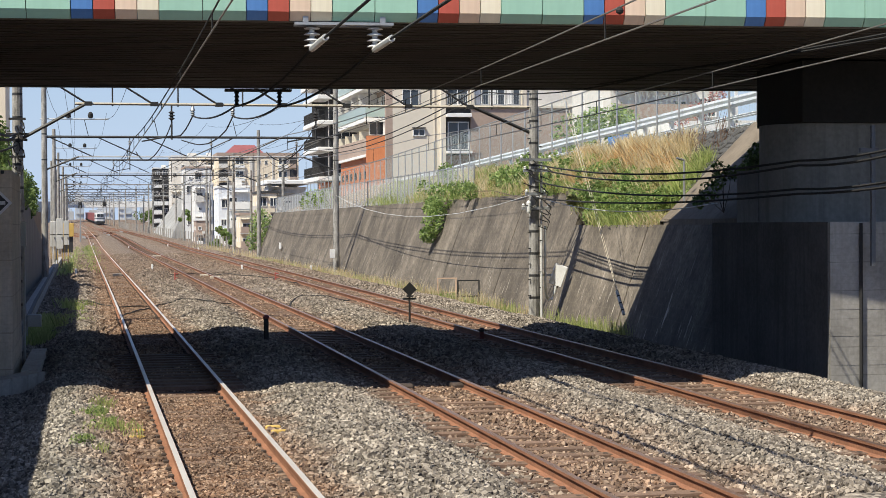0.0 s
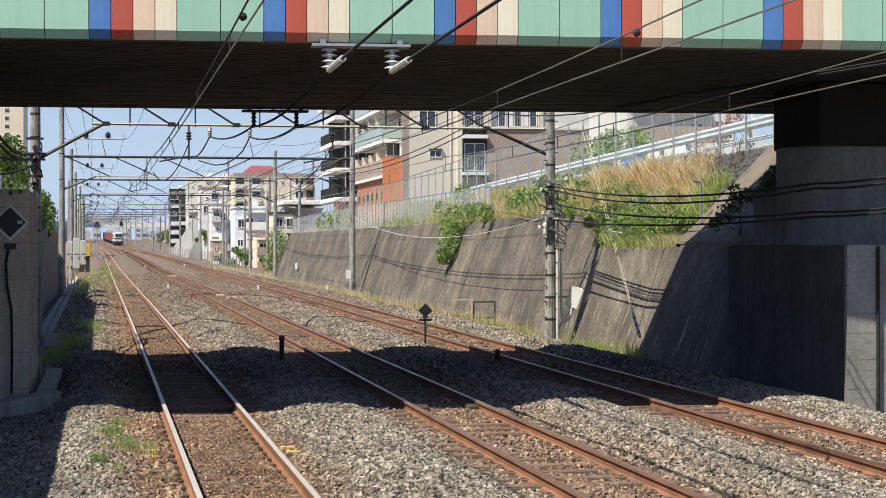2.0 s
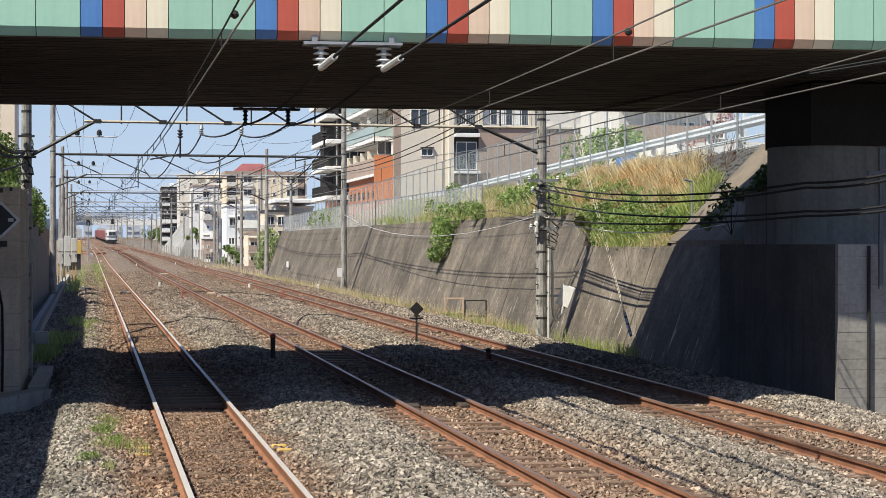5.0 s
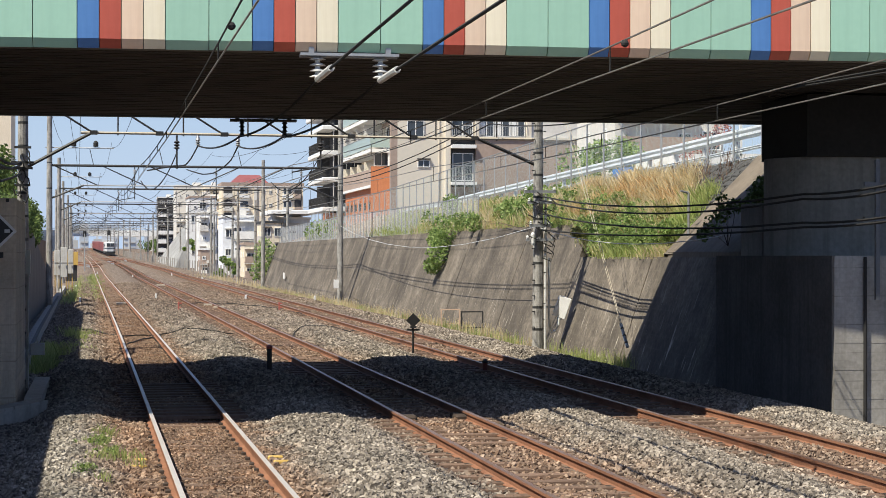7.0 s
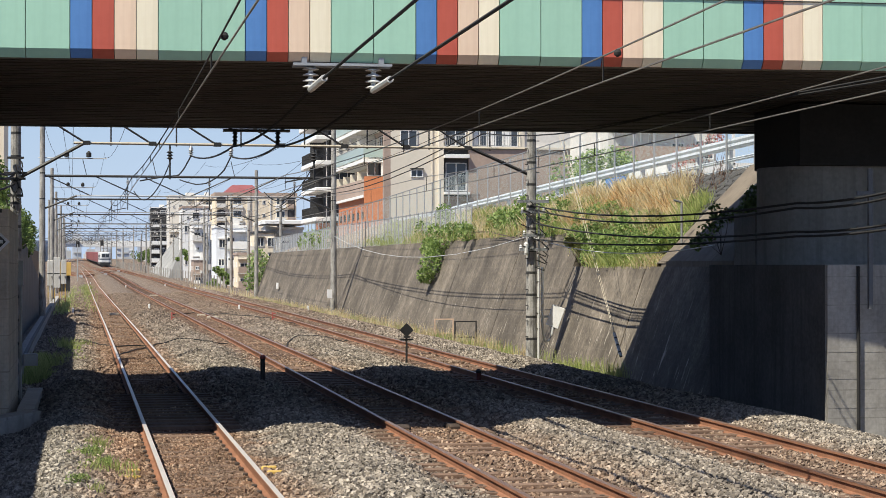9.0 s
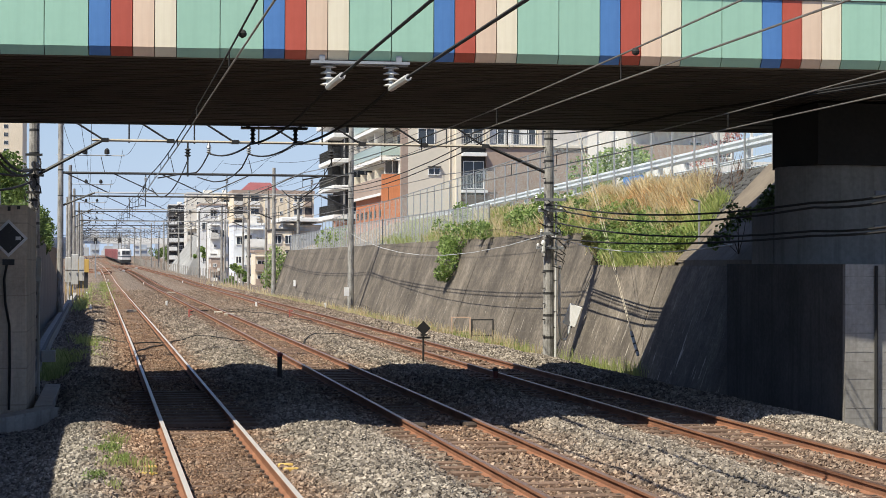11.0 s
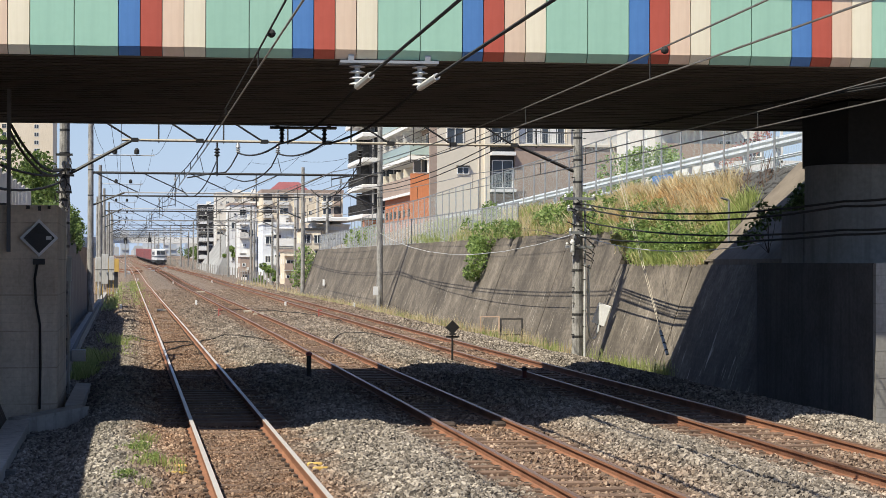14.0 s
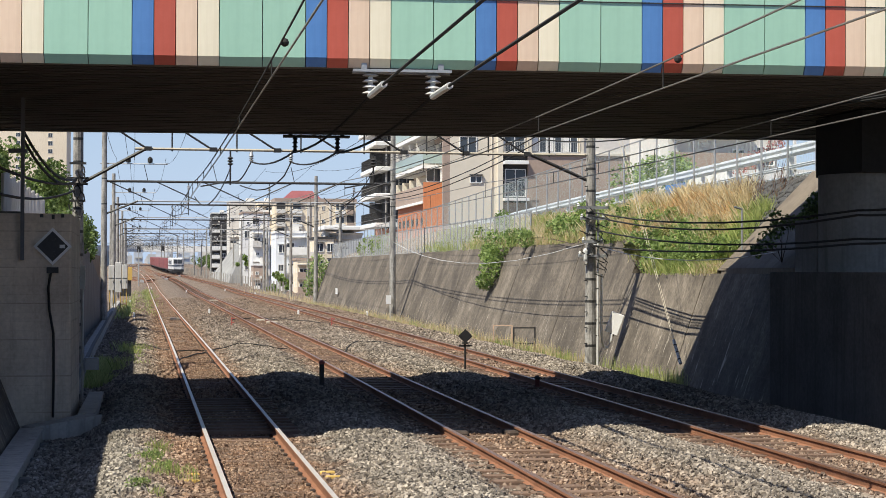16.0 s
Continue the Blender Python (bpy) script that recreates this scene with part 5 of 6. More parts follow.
# ---- lineside things ----
def diamond_sign():
    s = thing("diamond_sign", "black diamond sign with a white border on the abutment", "sign", at=(-1.55, 30.97, 2.86))
    def rhomb(r, y0, y1):
        m = Mesh()
        a = [(0, y0, -r), (r, y0, 0), (0, y0, r), (-r, y0, 0)]
        b = [(x, y1, z) for x, _, z in a]
        m.quad(*a).quad(*reversed(b))
        for i in range(4):
            m.quad(a[(i + 1) % 4], a[i], b[i], b[(i + 1) % 4])
        return m
    rhomb(0.325, -0.05, -0.01).make("border", WHITE, s, "white border")
    rhomb(0.262, -0.07, -0.051).make("face", BLACK, s, "black face")
    for x, z in ((0.0, 0.14), (0.0, -0.13)):
        Mesh().tube([(x, -0.07, z), (x, -0.10, z)], 0.05, 10).make("lamp", STEEL_DARK, s)
    Mesh().box(0.12, 0.21, -0.085, -0.071, -0.03, 0.03).make("mark", PORC, s)
    Mesh().box(-0.1, 0.1, -0.06, 0.0, -0.46, -0.36).make("bracket", STEEL_DARK, s)
    Mesh().tube([(-0.02, -0.03, -0.4), (-0.07, -0.03, -0.7), (-0.05, -0.03, -1.1), (0.02, -0.03, -1.5), (0.03, -0.03, -2.2), (0.02, -0.03, -2.95)], 0.022, 8).make("cable", WIRE, s, "black cable down the wall")
    Mesh().box(-0.22, -0.16, -0.03, 0.0, 0.5, 0.56).box(-0.02, 0.03, -0.03, 0.0, 0.47, 0.55).box(0.14, 0.19, -0.03, 0.0, 0.5, 0.56).make("bolts", STEEL_DARK, s)


diamond_sign()


def hung_conduit(x, y, z0, z1, arms, label):
    s = thing("hanging_steel_post", label, "steel post", at=(x, y, 0))
    Mesh().box(-0.032, 0.032, -0.032, 0.032, z0, z1).make("upright", POSTGREY, s)
    for z in arms:
        Mesh().box(-0.24, 0.08, -0.06, 0.0, z - 0.035, z + 0.035).make("arm", POSTGREY, s)


hung_conduit(-2.06, 30.9, 2.62, 5.42, (4.5,), "dark steel cable post hung from the bridge")
hung_conduit(12.36, 26.1, 1.75, 4.0, (3.6, 3.05), "dark steel cable post on the abutment")
pipe = Mesh().tube([(12.23, 26.26, 2.44), (12.23, 26.26, 1.2), (12.23, 26.26, -0.4)], 0.03, 8)
pipe.make("drain_pipe", WIRE, None, "black pipe down the pale concrete wall", "pipe")


def channel(parent, path, width, deep):
    """A concrete trough along a path of (x, y, z of its top), with cover slabs laid on it."""
    n = len(path)
    sides = []
    for j, (x, y, z) in enumerate(path):
        a, b = path[max(j - 1, 0)], path[min(j + 1, n - 1)]
        d = Vector((b[0] - a[0], b[1] - a[1], 0)).normalized()
        q = Vector((d.y, -d.x, 0)) * width / 2
        sides.append((Vector((x, y, z)) - q, Vector((x, y, z)) + q))
    for (a, b), (c, d) in zip(sides, sides[1:]):
        body = Mesh()
        low, lid = Vector((0, 0, -deep)), Vector((0, 0, -0.055))
        body.quad(a + low, b + low, b + lid, a + lid).quad(c + low, c + lid, d + lid, d + low)
        body.quad(a + low, a + lid, c + lid, c + low).quad(b + low, d + low, d + lid, b + lid).quad(a + low, c + low, d + low, b + low).quad(a + lid, b + lid, d + lid, c + lid)
        body.make("channel", TROUGHC, parent)
        k = max(1, int((c - a).length / 0.62))
        for i in range(k):
            u, w = i / k + 0.01 / max(0.3, (c - a).length), (i + 1) / k
            p0, p1, p2, p3 = a.lerp(c, u), b.lerp(d, u), b.lerp(d, w), a.lerp(c, w)
            out0, out1 = (p1 - p0) * 0.06, (p2 - p3) * 0.06
            top = [p0 - out0, p1 + out0, p2 + out1, p3 - out1]
            bot = [q + Vector((0, 0, -0.05)) for q in top]
            slab = Mesh().quad(*top).quad(*reversed(bot))
            for e in range(4):
                slab.quad(bot[e], bot[(e + 1) % 4], top[(e + 1) % 4], top[e])
            slab.make("cover_slab", TROUGHC, parent)


def trough():
    t = thing("cable_trough", "concrete cable trough stepping round the abutment", "cable trough")
    channel(t, [(-1.80, 16.0, -0.24), (-1.80, 24.0, -0.20), (-1.80, 29.6, -0.15)], 0.34, 0.30)
    channel(t, [(-1.88, 29.72, -0.14), (-0.80, 30.5, 0.0)], 0.36, 0.34)
    channel(t, [(-0.95, 30.72, 0.0), (-0.93, 36.4, -0.02)], 0.26, 0.34)
    Mesh().prism([(-1.5, 30.15), (-1.2, 30.4), (-1.2, 30.7), (-1.5, 30.7)], -0.75, -0.30).make("footing", CONC, t)
    for y in (21.5, 24.0, 26.5, 28.8):
        Mesh().box(-1.64, -1.50, y, y + 0.25, -0.5, -0.34).make("block", CONC, t)
    Mesh().sweep([(-0.16, -0.4), (0.16, -0.4), (0.16, 0.0), (-0.16, 0.0)], [(-1.55, 37.2, -0.02), (-1.75, 60, -0.05), (-2.0, 110, -0.1), (-2.05, 150, -0.1)]).make("channel", CONC_LIGHT, t)
    Mesh().sweep([(0.06, 0.004), (0.16, 0.004), (0.16, 0.06), (0.06, 0.06)], [(-1.55, 37.2, -0.02), (-1.75, 60, -0.05), (-2.0, 110, -0.1)]).make("edge", STEEL_DARK, t, "dark edge of the trough covers")


trough()


def marker_post(x, y, h, mat, w=0.07, label="short lineside marker post", cap=None):
    p = thing("marker_post", label, "marker post", "marker posts", at=(x, y, ballast_height(x, y) + rise(y) - 0.05))
    Mesh().box(-w / 2, w / 2, -w / 2, w / 2, 0, h, w * 0.2).make("shaft", mat, p)
    if cap:
        Mesh().lathe((0, 0, h), [(w * 0.6, -0.02), (w * 0.7, 0.03), (w * 0.3, 0.07)], 8).make("cap", cap, p)
    return p


marker_post(3.77, 37.4, 0.55, STEEL_DARK, 0.1, "short black marker post with a worn red top", RED)
marker_post(8.72, 38.4, 0.26, DULLRED, 0.1, "short dark red marker post with a round top", STEEL_DARK)
for x, y in ((3.9, 79), (8.4, 79)):
    p = marker_post(x, y, 0.45, RED, 0.06, "red lineside marker post with a short arm")
    Mesh().box(0.0, 0.14, -0.02, 0.02, 0.36, 0.41).make("arm", RED, p)
    Mesh().box(0.0, 0.12, -0.02, 0.02, 0.18, 0.22).make("arm", RED, p)
for x, y in ((3.75, 102), (8.9, 102), (-0.5, 95), (12.3, 97), (1.0, 235), (5.0, 210), (11.9, 190), (9.8, 215), (-1.1, 150)):
    marker_post(x, y, 0.32, WHITE, 0.12, "small white marker block in the ballast")
d = thing("diamond_marker", "black diamond marker on a thin post between the tracks", "marker", at=(8.29, 45.0, -0.1))
Mesh().tube([(0, 0, 0), (0, 0, 0.85)], 0.028, 8).make("post", BLACK, d)
Mesh().quad((0, -0.03, 0.68), (0.19, -0.03, 0.86), (0, -0.03, 1.05), (-0.19, -0.03, 0.86)).quad((0, 0.0, 0.68), (-0.19, 0.0, 0.86), (0, 0.0, 1.05), (0.19, 0.0, 0.86)).make("board", BLACK, d)
Mesh().box(-0.17, 0.17, -0.025, 0.025, 0.59, 0.64).make("bar", BLACK, d)
Mesh().box(-0.08, 0.08, -0.05, 0.0, 0.66, 0.71).make("lamp", STEEL_DARK, d)


def open_frame(x, y, w, h, mat, label):
    f = thing("open_frame", label, "frame", "frames at the wall foot", at=(x, y, -0.25))
    for s in (-w / 2, w / 2):
        Mesh().box(s - 0.022, s + 0.022, -0.022, 0.022, 0, h).make("upright", mat, f)
    for z in (h - 0.02, h * 0.30):
        Mesh().box(-w / 2, w / 2, -0.02, 0.02, z - 0.022, z + 0.022).make("crossbar", mat, f)


open_frame(12.85, 58.6, 0.74, 0.80, STEEL_DARK, "dark steel frame standing at the wall foot")
open_frame(12.9, 62.5, 0.68, 0.76, TANPAINT, "pale rusty steel frame standing at the wall foot")


def pole_box():
    b = thing("equipment_box", "white equipment box with a looped cable beside the pole", "equipment box", at=(13.12, 48.0, 1.0))
    Mesh().box(-0.19, 0.19, -0.08, 0.08, -0.30, 0.30, 0.02).make("case", WHITE, b, at=pose(0.02, 0, 0, 0, 20, -14))
    Mesh().tube([(-0.08, -0.05, -0.3), (-0.11, -0.06, -0.5), (-0.2, -0.08, -0.68), (-0.3, -0.1, -0.70), (-0.38, -0.14, -0.52), (-0.42, -0.2, -0.2), (-0.42, -0.22, 1.4)], 0.04, 8).make("cable", PORC, b, "pale looped cable")
    Mesh().box(-0.05, 0.06, -0.05, 0.05, -0.36, -0.24).make("gland", STEEL_DARK, b, at=pose(0, 0, 0, 0, 12, 0))
    Mesh().box(-0.5, 0.0, 0.05, 0.1, -0.03, 0.03).make("bracket", STEEL, b)


pole_box()
for x in (12.56,):
    Mesh().tube([(x, 47.7, -0.3), (x + 0.02, 47.72, 4.2)], 0.035, 8).make("cable_riser", PORC, None, "vertical cable pipe strapped to the pole", "pipe", "pole cable pipes")
steps = thing("pole_hardware", "clutter of brackets, insulators and coiled cables on the pole", "pole fittings", at=(12.38, 47.8, 0))
for i in range(34):
    z = 0.45 + 0.22 * i
    sgn = 1 if i % 2 else -1
    Mesh().tube([(sgn * 0.12, -0.1, z), (sgn * 0.205, -0.12, z)], 0.014, 5).make("step_bolt", STEEL_DARK, steps)
for z, w in ((4.25, 0.45), (3.95, 0.35), (3.3, 0.3), (2.9, 0.4)):
    Mesh().box(-w, w, -0.24, -0.18, z - 0.04, z + 0.04).make("arm", STEEL, steps)
    for sx in (-w + 0.04, w - 0.04):
        Mesh().lathe((sx, -0.21, z + 0.03), [(0.015, 0), (0.05, 0.015), (0.02, 0.04), (0.045, 0.06), (0.015, 0.10)], 8).make("insulator", PORC, steps)
for i in range(9):
    z = 2.7 + 0.2 * i
    a = float(RNG.uniform(-0.3, 0.3))
    Mesh().tube([(a, -0.2, z), (a + 0.18, -0.28, z - 0.18), (a + 0.1, -0.26, z - 0.4), (a - 0.15, -0.24, z - 0.3)], 0.018, 6).make("cable_loop", WIRE, steps)
Mesh().lathe((-0.2, -0.2, 2.75), [(0.05, 0), (0.07, 0.05), (0.07, 0.3), (0.03, 0.36)], 10).make("cutout", PORC, steps, "white fuse cutout")
left_hw = thing("pole_hardware", "dark brackets and cable clutter on the west pole", "pole fittings", at=(-1.74, 47.8, 0))
for z, w in ((4.9, 0.3), (4.75, 0.26), (5.3, 0.22), (4.3, 0.2)):
    Mesh().box(-w, w, -0.26, -0.2, z - 0.03, z + 0.03).make("arm", STEEL_DARK, left_hw)
for i in range(8):
    a, z = float(RNG.uniform(-0.15, 0.15)), 4.0 + 0.18 * i
    Mesh().tube([(a, -0.22, z), (a + 0.07, -0.26, z - 0.08), (a + 0.09, -0.3, z - 0.2), (a + 0.03, -0.28, z - 0.34), (a - 0.06, -0.26, z - 0.3), (a - 0.1, -0.25, z - 0.15)], 0.02, 6).make("cable_loop", WIRE, left_hw)
guy = thing("guy_wire", "pair of guy wires from the pole to the wall foot", "guy wire")
for s in (0.0, 0.16):
    Mesh().tube([(12.45, 47.6, 9.0 - s * 3), (12.75 + s * 0.2, 40.6 + s, 0.25)], 0.007, 5).make("wire", BEAM, guy)
Mesh().tube([(12.715, 41.05, 0.8), (12.75, 40.6, 0.25)], 0.04, 8).make("guard", PORC, guy)
for i in range(3):
    u = 0.2 + 0.3 * i
    Mesh().tube([(12.715 + 0.035 * u, 41.05 - 0.45 * u, 0.8 - 0.55 * u), (12.715 + 0.035 * (u + 0.05), 41.05 - 0.45 * (u + 0.05), 0.8 - 0.55 * (u + 0.05))], 0.043, 8).make("band", STEEL_DARK, guy)
Mesh().tube([(14.4, 40.9, 2.4), (14.4, 40.9, 4.0)], 0.03, 8).tube([(14.4, 40.9, 4.0), (14.2, 40.9, 4.05)], 0.03, 6).make("steel_post", STEEL, None, "thin galvanised post on the bank", "post")
for y, z in ((123.0, 0.82),):
    Mesh().box(13.42, 13.5, y, y + 0.7, z, z + 0.42).make("wall_plate", WHITE, None, "white plate fixed to the retaining wall", "plate")
Mesh().box(12.45, 12.7, 90.3, 90.42, 0.75, 1.2).make("pole_plate", WHITE, None, "white plate strapped to a pole", "plate")
for x, y, w in ((1.62, 93, 0.5), (6.0, 90, 0.55), (6.2, 86, 0.5), (5.9, 150, 0.7)):
    Mesh().box(x - w / 2, x + w / 2, y - 0.2, y + 0.2, -0.12, -0.02, 0.02).make("track_beacon", BEAM, None, "pale flat beacon fixed between the rails", "beacon", "track beacons")
for x, y in ((2.36, 21.9), (0.60, 21.7), (2.34, 22.4), (0.62, 22.4)):
    Mesh().box(x - 0.10, x + 0.10, y - 0.04, y + 0.04, -0.16, -0.112, 0.015).make("painted_block", YELLOW, None, "yellow paint mark on a sleeper end", "paint mark", "yellow marks")
for x, y in ((5.75, 27.2), (4.9, 27.2)):
    Mesh().box(x - 0.10, x + 0.14, y - 0.25, y + 0.25, -0.16, -0.055, 0.03).make("rail_joint", CLIP, None, "dark fishplate joint on the rail", "rail joint", "rail joints")
hut = thing("signal_hut", "row of weathered white equipment cabinets beside the poles", "cabinet", at=(-1.75, 122, -0.4))
for x0, x1, h, z0 in ((-0.62, -0.22, 3.2, 1.5), (-0.18, 0.26, 3.4, 1.35), (0.30, 0.66, 3.25, 1.6)):
    Mesh().box(x0, x1, 0, 1.2, z0, h, 0.02).make("case", OLDWHITE, hut)
    for lx in (x0 + 0.04, x1 - 0.1):
        Mesh().box(lx, lx + 0.06, 0.1, 0.2, 0, z0).make("leg", YELLOW, hut, "yellow leg")
    Mesh().box(x0 + 0.02, x1 - 0.02, -0.012, -0.002, 2.3, 2.34).make("seam", STEEL_DARK, hut)
    Mesh().box(x1 - 0.1, x1 - 0.06, -0.03, -0.002, 2.0, 2.15).make("handle", STEEL_DARK, hut)
ybox = thing("yellow_cabinet", "yellow equipment box on legs beside the poles", "cabinet", at=(-1.9, 190, -0.3))
Mesh().box(-0.7, 0.7, 0, 1.0, 1.7, 3.1, 0.03).make("case", YELLOW, ybox)
Mesh().box(-0.6, 0.6, 0.2, 0.8, 0, 1.7).make("stand", STEEL_DARK, ybox)
for x, y in ((-1.27, 37.8),):
    s = thing("lineside_post", "thin white-topped cable post beside the wall", "post", at=(x, y, -0.4))
    Mesh().tube([(0, 0, 0), (0, 0, 2.9)], 0.03, 8).make("shaft", OLDWHITE, s)
    Mesh().box(-0.05, 0.05, -0.05, 0.05, 2.45, 2.95).make("box", PORC, s)
    Mesh().box(0.05, 0.35, -0.1, 0.1, 0.75, 1.0, 0.02).make("junction_box", STEEL, s)


def signal(x, y, z, post=True):
    s = thing("railway_signal", "railway signal with a dark round hood", "signal", "signals", at=(x, y, rise(y)))
    if post:
        Mesh().tube([(0, 0, -0.3), (0, 0, z)], 0.08, 8).make("post", STEEL, s)
    else:
        Mesh().tube([(0, 0, z), (0, 0, 7.0)], 0.06, 8).make("hanger", STEEL_DARK, s)
    Mesh().box(-0.26, 0.26, -0.05, 0.1, z - 0.45, z + 0.45, 0.1).make("head", BLACK, s)
    Mesh().tube([(0, -0.1, z + 0.25), (0, -0.02, z + 0.25)], 0.12, 10).make("lamp", STEEL_DARK, s)


signal(-0.7, 255, 5.2)
signal(3.4, 321, 5.6, False)
# crossovers and a siding that leaves the line far ahead
def side_line(ya, yb, xa, xb, label):
    """Two rails that swing from the line xa(y) to the line xb(y) between ya and yb."""
    co = thing("crossover_track", label, "railway track", "crossovers")
    for s in (-0.565, 0.565):
        pts = [(xa(y) + s + (xb(y) - xa(y)) * smooth(ya, yb, y), y, rise(y) + 0.006) for y in np.linspace(ya - 4, yb + 4, 16)]
        Mesh().sweep(RAIL, pts).make("rail", RUST, co)


for ya, yb, a, b in ((300, 365, 0, 1), (322, 385, 1, 0), (345, 405, 1, 2), (368, 430, 2, 1)):
    side_line(ya, yb, functools.partial(track_x, a), functools.partial(track_x, b), "crossover track joining two lines in the distance")
for ya, yb, off in ((285, 340, -4.2), (320, 390, -7.5)):
    side_line(ya, yb, functools.partial(track_x, 0), lambda y, off=off: track_x(0, y) + off, "siding that leaves the line on a turnout")
for k, y in ((0, 303), (1, 325), (1, 348), (2, 371), (0, 289)):
    pm = thing("point_machine", "low grey point machine beside a turnout", "point machine", "point machines", at=(track_x(k, y) - 1.25, y, rise(y) - 0.2))
    Mesh().box(-0.3, 0.3, -0.45, 0.45, 0, 0.32, 0.04).make("case", STEEL, pm)
    Mesh().box(0.3, 1.6, -0.04, 0.04, 0.06, 0.12).make("rod", STEEL_DARK, pm)


# ---- buildings ----
def window_data(w, h):
    m = Mesh()
    t = 0.07
    for x0, x1, z0, z1 in ((0, w, 0, t), (0, w, h - t, h), (0, t, t, h - t), (w - t, w, t, h - t), (w / 2 - t / 2, w / 2 + t / 2, t, h - t)):
        m.box(x0, x1, -0.06, 0.04, z0, z1)
    frame_me = m.data("window", WHITE)
    pane_me = Mesh().box(t, w - t, 0.0, 0.03, t, h - t).data("pane", GLASS)
    return frame_me, pane_me


WIN = {}


def window(parent, m, w, h):
    key = (w, h)
    if key not in WIN:
        WIN[key] = window_data(w, h)
    ob = new("window", WIN[key][0])
    ob.parent, ob.matrix_basis = parent, m
    p = new("pane", WIN[key][1])
    p.parent = ob


def facade(parent, origin, turn, length, floors, fh, bay, win, balcony=None, slab=WHITE, rail=BALGLASS, z_first=0.0, screen=GREYW):
    """Rows of windows on a face that starts at origin and runs along the turned x axis; balconies where wanted."""
    base = pose(*origin, 0, 0, turn)
    n = int(length / bay)
    for fl in range(floors):
        z = z_first + fl * fh
        for i in range(n):
            window(parent, base @ pose(bay * (i + 0.5) - win[0] / 2, -0.03, z + (0.15 if balcony else 0.9)), *win)
        if balcony:
            Mesh().box(0, length, -balcony, -0.005, z - 0.28, z, 0.0).make("balcony_slab", slab, parent, at=base)
            Mesh().box(0.05, length - 0.05, -balcony, -balcony + 0.06, z, z + 1.05).make("balcony_front", rail, parent, at=base)
            for i in range(n + 1):
                x = min(length - 0.08, bay * i)
                Mesh().box(x, x + 0.08, -balcony, -0.005, z, z + fh - 0.18).make("partition", slab if i % 2 and screen == GREYW else screen, parent, at=base)


def rail_bars(parent, m, length, h, mat, step=0.12):
    """A balcony railing: top and bottom bar with upright rods."""
    r = Mesh().box(0, length, -0.02, 0.02, h - 0.05, h).box(0, length, -0.02, 0.02, 0.06, 0.1)
    for i in range(int(length / step) + 1):
        r.box(i * step, i * step + 0.02, -0.01, 0.01, 0.1, h - 0.05)
    r.make("railing", mat, parent, at=m)


